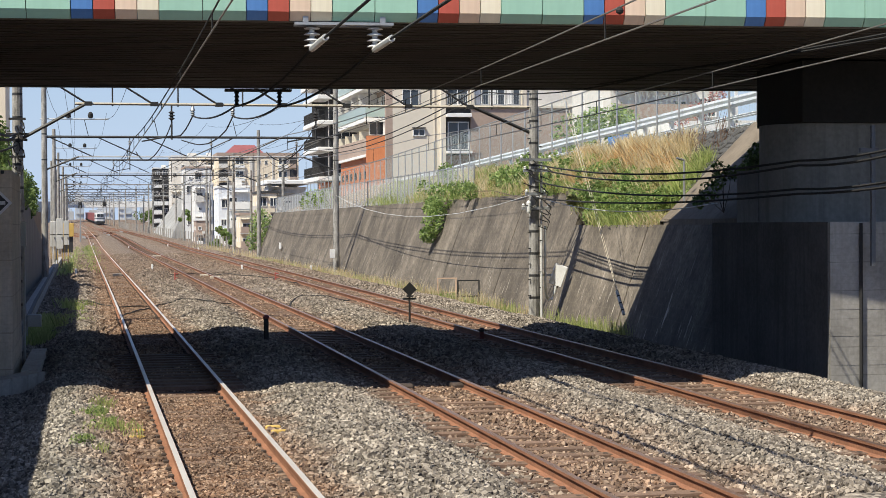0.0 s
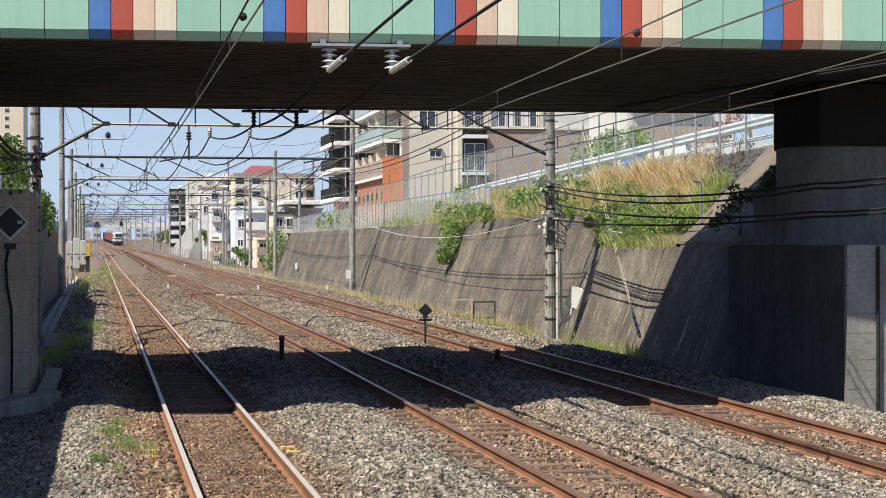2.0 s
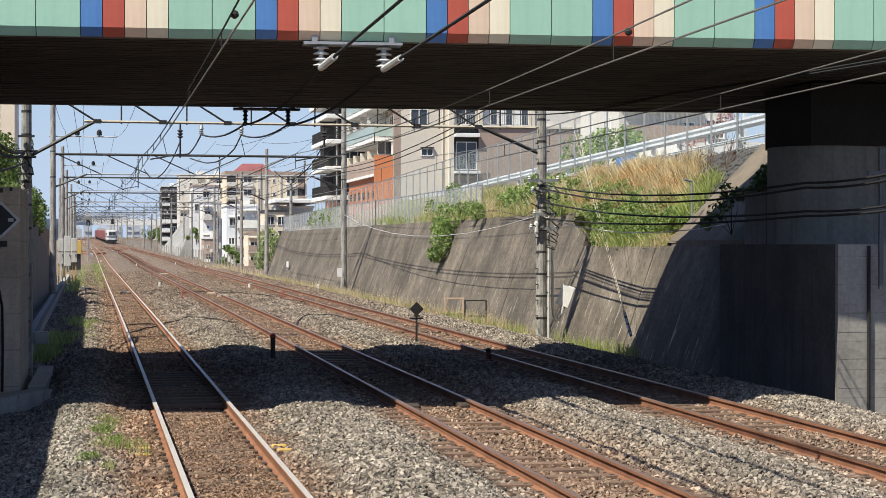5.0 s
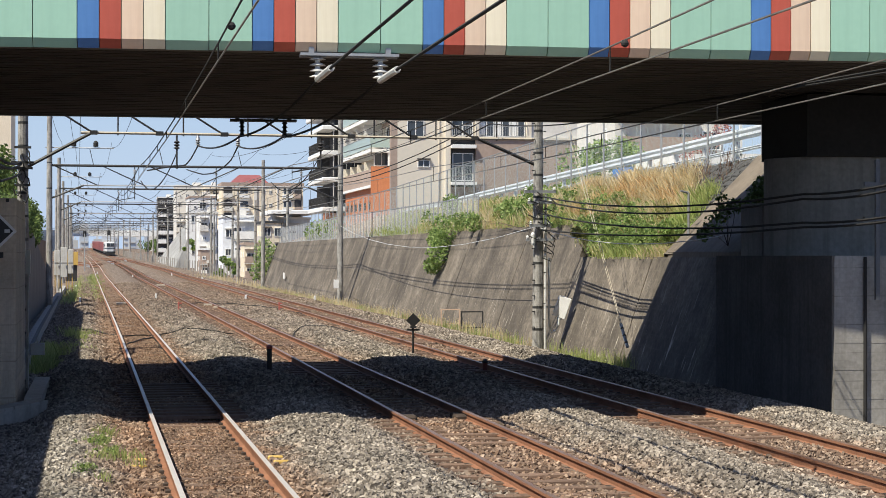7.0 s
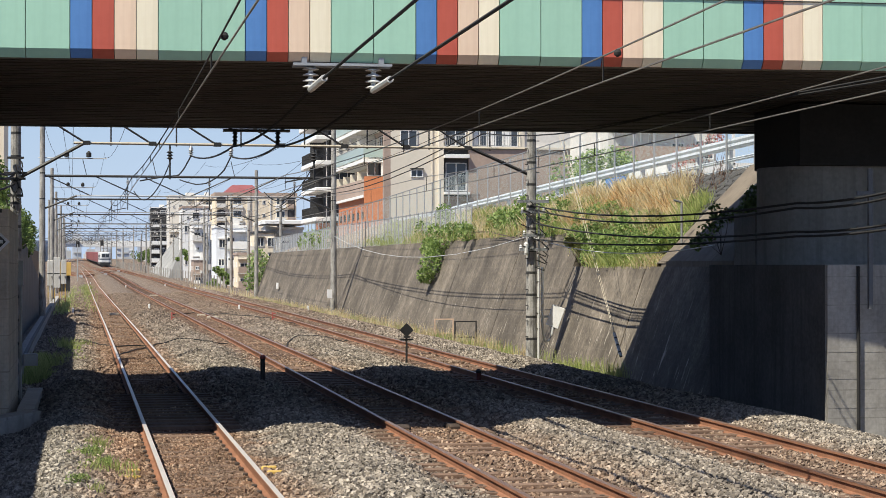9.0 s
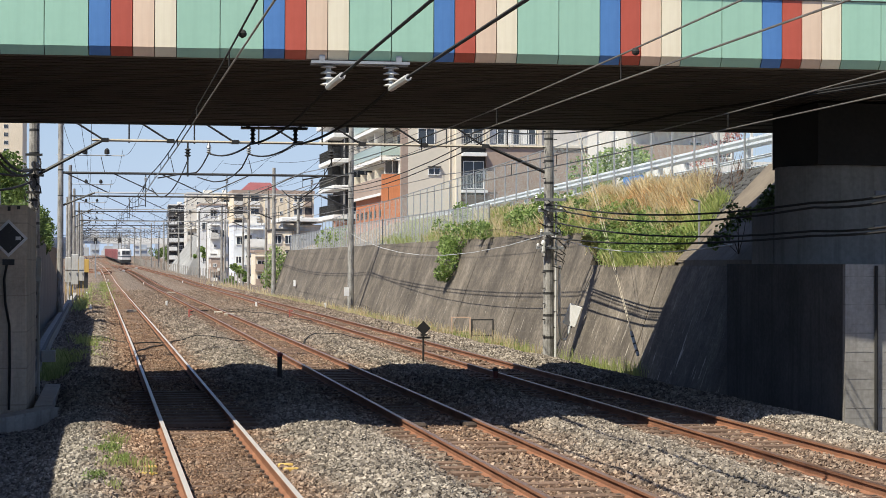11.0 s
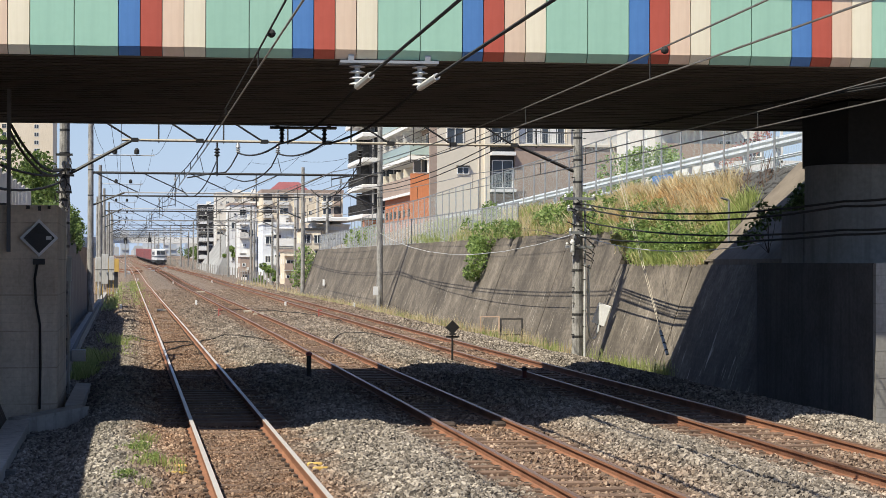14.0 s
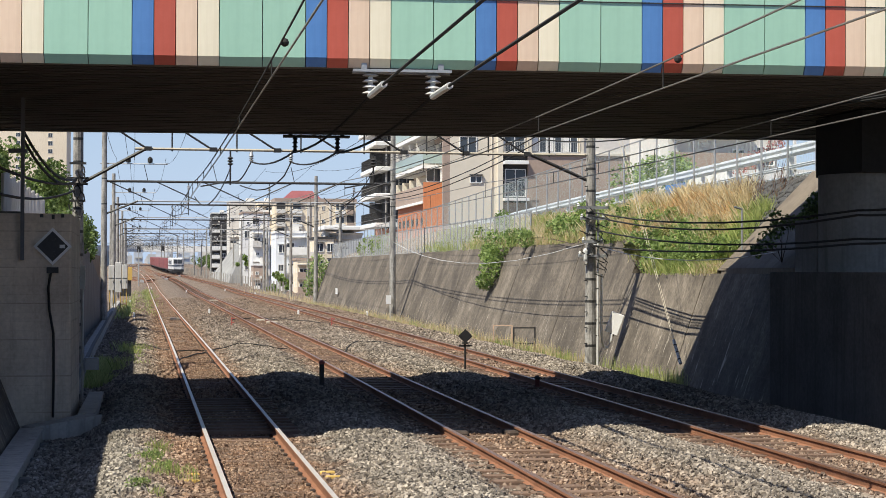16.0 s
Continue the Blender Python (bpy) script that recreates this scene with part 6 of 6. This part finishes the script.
def big_apartments():
    b = thing("apartment_block", "brick and beige apartment block with white balconies above the ramp", "apartment building", at=(26.7, 152.7, 2.0))
    h = 17.4
    Mesh().box(0.0, 20, 0, 0.4, 0, h).box(1.4, 20, 0.4, 30, 0, h).make("wall", BEIGE, b, "beige rendered wall")
    Mesh().box(-0.62, 0, 0.0, 0.5, 0, h).make("brown_strip", BROWNW, b, "brown tiled corner strip")
    # orange brick storeys towards the line
    Mesh().box(-0.6, 1.35, 11.0, 11.3, 0, 8.9).make("brick_end_wall", BRICKO, b, "plain orange brick-tiled end wall")
    Mesh().box(-0.3, 1.4, 11.3, 30, 0, 6.9).make("brick_wall", BRICKO, b, "orange brick-tiled wall")
    for i in range(6):
        Mesh().box(-0.42, -0.3, 13.2 + 2.9 * i, 14.6 + 2.9 * i, 5.6, 6.1).make("hood", BRICKO, b)
        # thin charcoal sheet draws the shade under each hood
        Mesh().box(-0.34, -0.3, 13.3 + 2.9 * i, 14.5 + 2.9 * i, 4.9, 5.6).make("opening_shade", DARKW, b)
    Mesh().box(-0.66, 1.4, 11.32, 30, 6.9, 7.15).make("balcony_slab", WHITE, b)
    Mesh().box(-0.6, -0.5, 11.32, 30, 7.15, 8.65).make("balcony_front", BROWNW, b, "brown tiled balcony front")
    for i in range(4):
        Mesh().box(-0.45, 0.95, 16.2 + 4.7 * i, 16.4 + 4.7 * i, 7.15, 9.55).make("partition", CREAMP, b, "cream balcony partition")
        window(b, pose(1.4, 18.6 + 4.7 * i, 7.3, 0, 0, -90), 1.8, 2.0)
    window(b, pose(-0.2, 11.9, 9.0), 1.5, 1.35)
    Mesh().box(1.02, 1.2, 11.02, 11.2, 8.92, 10.2).make("column", WHITE, b)
    for z in (10.5, 13.6, 16.7):
        Mesh().box(-0.75, 1.4, 10.9, 30, z - 0.28, z + 0.06).make("balcony_slab", WHITE, b)
        if z < 15:
            Mesh().box(-0.68, -0.62, 11.0, 30, z + 0.2, z + 1.3).make("balcony_front", BALGLASS, b, "frosted green glass balcony front")
            Mesh().box(-0.62, 1.3, 11.0, 11.05, z + 0.2, z + 1.25).make("balcony_end", BALGLASS, b, "frosted green glass balcony end")
            Mesh().box(-0.70, -0.60, 10.98, 30, z + 1.3, z + 1.35).make("handrail", STEEL, b)
            for i in range(4):
                Mesh().box(-0.5, 1.3, 16.2 + 4.7 * i, 16.32 + 4.7 * i, z + 0.06, z + 2.7).make("partition", GREYW, b)
                window(b, pose(1.4, 18.4 + 4.7 * i, z + 0.2, 0, 0, -90), 2.4, 2.1)
            window(b, pose(1.4, 13.9, z + 0.2, 0, 0, -90), 2.0, 2.1)
            Mesh().box(1.30, 1.4, 11.1, 30, z + 2.3, z + 2.8).make("lintel", BROWNW, b)
    # charcoal end with white slabs wrapped round its corner
    Mesh().box(-0.9, 8, 33.6, 44, 0, h).make("dark_wall", DARKW, b, "charcoal wall behind white balconies")
    Mesh().box(-2.2, 8, 32.6, 33.6, 0, 5.0).make("brick_plinth", BRICKO, b, "orange brick base wall")
    for i, z in enumerate((5.2, 8.35, 11.2, 13.9)):
        Mesh().box(-2.45, 8, 32.1, 45, z, z + 0.42, 0.05).make("balcony_slab", WHITE, b, "white concrete balcony slab")
        if i < 3:
            rail_bars(b, pose(-2.35, 32.2, z + 0.42), 6.0, 1.15, STEEL_DARK)
            rail_bars(b, pose(-2.35, 44.9, z + 0.42, 0, 0, -90), 12.6, 1.15, STEEL_DARK)
            Mesh().box(-1.3, -1.22, 32.3, 32.4, z + 0.42, z + 3.0).make("column", GREYW, b)
            window(b, pose(-0.6, 33.56, z + 0.45), 1.8, 2.1)
            Mesh().box(-2.3, -0.9, 38.0, 38.1, z + 0.42, z + 2.8).make("partition", DARKW, b)
    Mesh().box(-2.7, 8, 31.8, 45, 15.4, 15.85, 0.05).make("roof_edge", WHITE, b, "white roof edge")
    # end that faces along the line
    Mesh().box(7.0, 19, -0.45, -0.003, 0, 10.85).make("brown_wall", BROWNW, b, "brown tiled wall")
    Mesh().box(4.7, 7.0, -0.12, -0.003, 0, 6.6).make("brown_wall", BROWNW, b, "brown tiled wall")
    Mesh().box(4.7, 19.0, -0.6, -0.003, 10.85, 11.05).make("floor_band", BEIGE, b)
    Mesh().box(4.25, 4.7, -0.5, -0.003, 0, h).make("pilaster", BEIGE, b)
    # flat charcoal sheet paints the shade of a recess that isn't modelled
    Mesh().box(4.7, 7.0, -0.04, -0.003, 6.6, 10.85).make("recess_shade", DARKW, b, "charcoal sheet for the shade in the balcony recess")
    window(b, pose(4.95, -0.08, 7.1), 1.9, 2.5)
    Mesh().box(4.72, 6.98, -0.9, -0.01, 10.0, 10.32, 0.03).make("awning", WHITE, b)
    Mesh().box(4.72, 6.98, -1.1, -0.01, 6.75, 6.98).make("balcony_slab", WHITE, b)
    rail_bars(b, pose(4.72, -1.05, 6.98), 2.26, 1.5, STEEL, 0.14)
    Mesh().box(4.72, 6.98, -0.6, -0.003, 13.9, 14.2).make("balcony_slab", BEIGE, b)
    rail_bars(b, pose(4.72, -0.55, 11.05), 2.26, 1.0, OLDWHITE, 0.16)
    window(b, pose(4.9, -0.05, 11.1), 1.9, 2.2)
    for x0, x1 in ((7.0, 7.3), (11.7, 12.1)):
        Mesh().box(x0, x1, -0.5, -0.003, 11.05, h).make("pilaster", BEIGE, b)
    for i in range(3):
        window(b, pose(7.4 + 1.43 * i, -0.05, 11.1), 1.36, 2.1)
        Mesh().box(7.5 + 1.43 * i, 7.95 + 1.43 * i, -0.1, -0.065, 11.2, 13.1).make("curtain", WHITE, b, "white curtain behind the pane")
    rail_bars(b, pose(7.3, -0.55, 11.05), 4.4, 1.0, STEEL, 0.2)
    Mesh().box(12.1, 19, -0.3, -0.003, 11.05, h).make("grey_wall", GREYW, b, "grey rendered wall")
    for x, z, w, hh in ((1.8, 8.3, 1.1, 0.66), (0.85, 10.95, 1.55, 1.5)):
        window(b, pose(x, -0.03, z), w, hh)
    Mesh().box(1.75, 2.95, -0.25, -0.003, 9.0, 9.08).make("hood", STEEL_DARK, b)
    Mesh().tube([(3.75, -0.07, 0), (3.75, -0.07, h)], 0.05, 8).make("downpipe", BEIGE, b)
    Mesh().box(-0.15, 20.2, -0.1, 30.2, h, h + 0.5).make("parapet", BROWNW, b)
    return b


def varied_block(label, at, w, d, h, wall, floors, cols, trim=WHITE, open_floor=0.3, side=True):
    """A small house or block whose windows and balconies differ from bay to bay."""
    b = thing("building", label, "building", at=at)
    Mesh().box(0, w, 0, d, 0, h).make("wall", wall, b)
    fh, bay = (h - 0.5) / floors, w / cols
    for f in range(floors):
        z = f * fh + 0.2
        deep = RNG.random() < open_floor
        if deep:
            x0 = bay * int(RNG.integers(0, max(1, cols - 1)))
            x1 = min(w, x0 + bay * int(RNG.integers(1, cols + 1)))
            Mesh().box(x0, x1, -0.9, -0.005, z - 0.16, z).make("balcony_slab", trim, b)
            Mesh().box(x0 + 0.03, x1 - 0.03, -0.9, -0.84, z, z + fh * 0.36).make("balcony_front", trim, b)
            Mesh().box(x0, x1, -0.95, -0.005, z + fh * 0.86, z + fh * 0.9).make("awning", GREYW, b)
        for c in range(cols):
            k = RNG.random()
            ww, wh = ((0.5, 0.5), (0.8, 0.95), (1.15, 1.1), (1.45, 1.5))[int(RNG.integers(0, 4))]
            ww, wh = round(min(ww, bay * 0.75), 2), round(min(wh, fh * 0.55), 2)
            if k < 0.18 and not deep:
                continue
            x = bay * (c + 0.5) - ww / 2 + float(RNG.uniform(-0.12, 0.12)) * bay
            zz = z + (0.1 if deep else fh * 0.32)
            window(b, pose(x, -0.03, zz), ww, wh)
            if k > 0.72:
                Mesh().box(x - 0.1, x + ww + 0.1, -0.3, -0.005, zz + wh + 0.06, zz + wh + 0.14).make("hood", trim, b)
            elif k > 0.5 and not deep:
                Mesh().box(x + ww + 0.1, x + ww + 0.45, -0.35, -0.01, zz - 0.5, zz - 0.1).make("air_conditioner", GREYW, b)
        if side:
            for c in range(2):
                window(b, pose(0.03, d * (0.75 - 0.45 * c), z + fh * 0.3, 0, 0, -90), 0.8, round(fh * 0.35, 2))
    Mesh().tube([(w * 0.93, -0.06, 0), (w * 0.93, -0.06, h)], 0.04, 6).make("downpipe", trim, b)
    Mesh().box(-0.12, w + 0.12, -0.12, d + 0.12, h, h + 0.3).make("parapet", trim, b)
    Mesh().box(w * 0.55, w * 0.8, d * 0.3, d * 0.6, h + 0.3, h + 1.1).make("roof_tank", GREYW, b)
    return b


def simple_block(label, at, w, d, h, wall, floors, bay, win, balcony=None, roof=None, rail=WHITE):
    b = thing("building", label, "building", at=at)
    Mesh().box(0, w, 0, d, 0, h).make("wall", wall, b)
    fh = (h - 0.6) / floors
    facade(b, (0, 0, 0), 0, w, floors, fh, bay, win, balcony, WHITE, rail, 0.4)
    facade(b, (0, d, 0), -90, d, floors, fh, bay, win, None, WHITE, rail, 0.4)
    Mesh().box(-0.15, w + 0.15, -0.15, d + 0.15, h, h + 0.4).make("parapet", wall, b)
    if roof:
        Mesh().box(w * 0.3, w * 0.62, d * 0.2, d * 0.7, h + 0.4, h + 2.4).make("roof_house", roof, b)
    return b


big_apartments()
bb = thing("building", "cream apartment block with a low red hipped roof", "building", at=(31.0, 420, 0))
Mesh().box(0, 19.4, 0, 16, 0, 19.0).make("wall", CREAMW, bb)
Mesh().box(-0.2, 19.6, -0.2, 16.2, 19.0, 19.9).make("parapet", BROWNW, bb)
for x0, x1, d in ((7.6, 8.3, 0.3), (13.0, 13.3, 0.2)):
    Mesh().box(x0, x1, -d, 0, 0, 19.0).make("pilaster", GREYW, bb)
for f in range(6):
    z = 0.6 + 3.15 * f
    for x, w in ((4.2, 2.0), (9.6, 0.7), (11.2, 0.7), (14.6, 2.0)):
        window(bb, pose(x, -0.03, z + 0.8), w, 1.5 if w > 1 else 0.9)
        if w > 1:
            Mesh().box(x - 0.25, x + w + 0.25, -0.5, -0.005, z - 0.1, z + 0.6).make("balcony_front", WHITE, bb)
            Mesh().box(x - 0.25, x + w + 0.25, -0.5, -0.005, z + 2.4, z + 2.6).make("hood", WHITE, bb)
    Mesh().box(0.3, 2.4, -0.7, -0.005, z - 0.1, z + 0.9).make("balcony_front", GREYW, bb)
    # charcoal sheets on the flat wall paint the shade inside the balconies
    Mesh().box(0.3, 2.4, -0.03, -0.005, z + 0.9, z + 2.6).make("opening_shade", DARKW, bb)
    Mesh().box(17.3, 19.0, -0.7, -0.005, z - 0.1, z + 0.9).make("balcony_front", BROWNW, bb)
    Mesh().box(17.3, 19.0, -0.03, -0.005, z + 0.9, z + 2.6).make("opening_shade", DARKW, bb)
m = Mesh()
m.quad((2.2, 1, 19.9), (11.2, 1, 19.9), (9.2, 4, 21.9), (4.4, 4, 21.9)).quad((2.2, 1, 19.9), (4.4, 4, 21.9), (4.4, 8, 21.9), (2.2, 11, 19.9)).quad(
    (11.2, 1, 19.9), (11.2, 11, 19.9), (9.2, 8, 21.9), (9.2, 4, 21.9)).quad((4.4, 4, 21.9), (9.2, 4, 21.9), (9.2, 8, 21.9), (4.4, 8, 21.9)).quad((2.2, 11, 19.9), (4.4, 8, 21.9), (9.2, 8, 21.9), (11.2, 11, 19.9))
m.make("roof", ROOFRED, bb, "red sloping roof")
varied_block("pale grey apartment block beside the line", (21.0, 438, 0), 8.0, 14, 19.6, GREYW, 7, 4, GREYW, 0.6)
varied_block("cream apartment block next to a grey one", (27.6, 432, 0), 3.6, 10, 19.4, CREAMW, 7, 2, WHITE, 0.3)
varied_block("charcoal apartment block in the distance", (18.2, 480, 1), 4.4, 12, 17.0, DARKW, 7, 2, WHITE, 0.9)
varied_block("white low apartment block with dark windows", (17.7, 238, -0.4), 4.2, 9, 8.0, PALEBLUE, 3, 3, WHITE, 0.75)
varied_block("white narrow house past the retaining wall", (16.0, 262, -0.4), 2.6, 8, 9.0, WHITE, 4, 2, GREYW, 0.2)
varied_block("white apartment block with small windows", (16.5, 298.6, 0), 4.6, 10, 12.2, WHITE, 5, 3, BROWNW, 0.3)
varied_block("brown house with a balcony", (15.4, 250, -0.4), 2.0, 6, 3.6, BROWNW, 2, 2, WHITE, 0.5)
varied_block("tan house between white buildings", (19.2, 222, -0.4), 3.0, 6, 4.2, CREAMW, 2, 2, BROWNW, 0.4)
varied_block("grey house with a flat roof", (21.9, 226, 0), 2.6, 8, 6.6, CREAMW, 3, 2, DARKW, 0.2)
varied_block("white house with a wide flat roof", (23.9, 230, 2.0), 4.6, 8, 5.2, PALEBLUE, 2, 3, WHITE, 0.3)
Mesh().box(22.9, 29.0, 226, 240, 7.85, 8.35, 0.1).make("canopy", WHITE, None, "wide white roof canopy", "canopy")
for x, y, z, n, r in ((16.6, 290, 2.4, 5, 0.5), (17.6, 231, -0.4, 6, 0.55), (16.0, 205, -0.4, 5, 0.4)):
    bl = [(x + float(RNG.normal(0, 0.6)), y + float(RNG.normal(0, 1.0)), z + float(RNG.uniform(0.4, 3.2)) * (r + 0.2), r * float(RNG.uniform(0.6, 1.1))) for _ in range(n)]
    bush(bl, 220, 0.16, GREEN_LEAF, "green tree among the houses past the wall", (x, y, z), "tree", "tree")
simple_block("tall cream apartment block behind the trees", (-67.0, 700, 3), 37.0, 40, 57.0, CREAMW, 18, 12.3, (1.7, 1.6), None)
# houses and trees behind the ramp fence
varied_block("grey house behind the ramp fence", (29.4, 96, 4.0), 6.5, 8, 6.9, GREYW, 3, 4, BROWNW, 0.6)
simple_block("low white house beside the ramp near the bridge", (24.6, 71, 4.0), 4.2, 8, 2.4, WHITE, 1, 2.0, (1.1, 1.1), None)
for x, y, z in ((20.8, 74, 4.4), (22.4, 76, 4.4), (24.0, 78, 4.4)):
    bl = [(x + RNG.normal(0, 0.5), y + RNG.normal(0, 0.8), z + RNG.uniform(0.6, 3.0), RNG.uniform(0.5, 0.9)) for _ in range(7)]
    bush(bl, 360, 0.09, GREEN_LEAF, "green garden tree behind the ramp fence", (x, y, z), "tree", "tree")
st = thing("steel_stairway", "white steel stair frame beside the bridge", "stairway", at=(20.0, 52, 4.6))
for i in range(6):
    Mesh().box(0.9 * i, 0.9 * i + 0.08, 0, 0.08, 0, 2.4).make("post", WHITE, st)
for z in (1.0, 1.7, 2.4):
    Mesh().box(0, 4.6, 0.0, 0.06, z, z + 0.07).make("bar", WHITE, st)
# pale concrete slope and wall beyond the houses
m = Mesh()
m.quad((14.2, 300, 0.2), (14.2, 380, 1.0), (20, 380, 9.0), (17.0, 300, 6.8))
m.quad((14.2, 300, 0.2), (17.0, 300, 6.8), (26, 300, 6.8), (26, 300, 0))
m.make("slope_far", SLOPE_FAR, None, "pale concrete slope in the distance", "slope", "", "structure")
ob = thing("far_overbridge", "pale girder bridge across the line in the distance", "bridge", at=(0, 745, 0))
Mesh().box(-40, 70, 0, 8, 10.4, 12.9).make("girder", WHITE, ob)
Mesh().box(-40, 70, -0.1, 0.1, 13.5, 13.7).make("handrail", WHITE, ob)
Mesh().box(-40, -14, 0, 8, 0, 10.4).make("pier", GREYW, ob)
Mesh().box(24, 70, 0, 8, 0, 10.4).make("pier", GREYW, ob)
for i in range(70):
    x = -95 + 3.6 * i + float(RNG.uniform(-2, 2))
    hgt, y = float(RNG.uniform(9, 19)) * (1.35 if i % 7 == 3 else 1.0), 980 + float(RNG.uniform(0, 500))
    w = float(RNG.uniform(3, 8))
    # haze is painted into the wall colours of these blocks
    far_house = thing("distant_building", "distant building coloured pale for haze", "building", "distant buildings", at=(x, y, 0))
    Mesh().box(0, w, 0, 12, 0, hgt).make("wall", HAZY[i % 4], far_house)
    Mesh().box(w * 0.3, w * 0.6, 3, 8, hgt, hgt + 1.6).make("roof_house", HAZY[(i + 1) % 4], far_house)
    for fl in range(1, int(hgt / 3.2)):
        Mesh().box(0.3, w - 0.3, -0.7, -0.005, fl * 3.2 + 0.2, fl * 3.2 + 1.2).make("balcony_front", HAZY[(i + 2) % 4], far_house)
# row of lineside fence posts far along the right side
ff = thing("far_fence", "row of pale fence posts beside the far track", "fence")
for i in range(60):
    y = 190 + 5.2 * i
    x = 12.9 + track_x(2, y) - 9.0
    Mesh().box(x - 0.07, x + 0.07, y - 0.07, y + 0.07, rise(y) - 0.4, rise(y) + 1.3).make("post", CONC_LIGHT, ff)
for i in range(9):
    y = 150 + 33 * i
    concrete_pole(15.0 + track_x(2, y) - 9.0, y, 8.6, 0.16, "concrete power pole beside the far track")
    if i < 7:
        concrete_pole(-3.4 + track_x(0, y) - 1.5, y + 12, 10.0, 0.16, "concrete power pole beside the west wall")


# thin black cables that lie across the ballast and under the rails
def ground_cable(pts, label):
    out = []
    for (xa, ya), (xb, yb) in zip(pts, pts[1:]):
        n = max(3, int(math.hypot(xb - xa, yb - ya) / 0.35))
        for i in range(n):
            x, y = xa + (xb - xa) * i / n, ya + (yb - ya) * i / n
            y += 0.25 * noise.noise(Vector((x * 0.7, y * 0.2, 2.0)))
            under = any(abs(abs(x - track_x(k, y)) - 0.565) < 0.13 for k in range(3))
            out.append((x, y, ballast_height(x, y) + bumpy(x, y) + (0.0 if under else 0.05)))
    Mesh().tube(out, 0.022, 6).make("ground_cable", WIRE, None, label, "cable", "cables on the ballast")


ground_cable([(-1.2, 47), (-0.9, 54), (-0.2, 58.5), (0.9, 56.6), (2.1, 57.2), (3.1, 58.6), (4.1, 57.0), (4.9, 58.4)], "black bond cable across the ballast")
ground_cable([(0.95, 51.0), (1.5, 53.5), (1.9, 56.0), (2.2, 57.2)], "black bond cable between the rails")
ground_cable([(1.95, 49.0), (2.0, 53.5), (2.25, 57.0)], "black bond cable beside a rail")
ground_cable([(6.0, 53.0), (6.6, 57.5), (7.3, 60.0), (8.6, 58.6), (9.2, 60.5)], "black bond cable across the ballast")
ground_cable([(4.3, 92.0), (6.2, 96.0), (7.2, 88.0), (8.6, 80.0), (9.6, 74.0)], "black bond cable across the ballast")


# ---- pieces of the tracks and the loose stones ----
build_sleepers(TRACKS)
build_stones()


# ---- what moves ----
def train_front(t):
    return 548.0 - 9.0 * t


def motions():
    walk(LOCO, [(t, train_pose(train_front(t))) for t in range(0, 17)])
    for i, w in enumerate(WAGONS):
        walk(w, [(t, train_pose(train_front(t) + 18.6 + 20.4 * i)) for t in range(0, 17)])


motions()
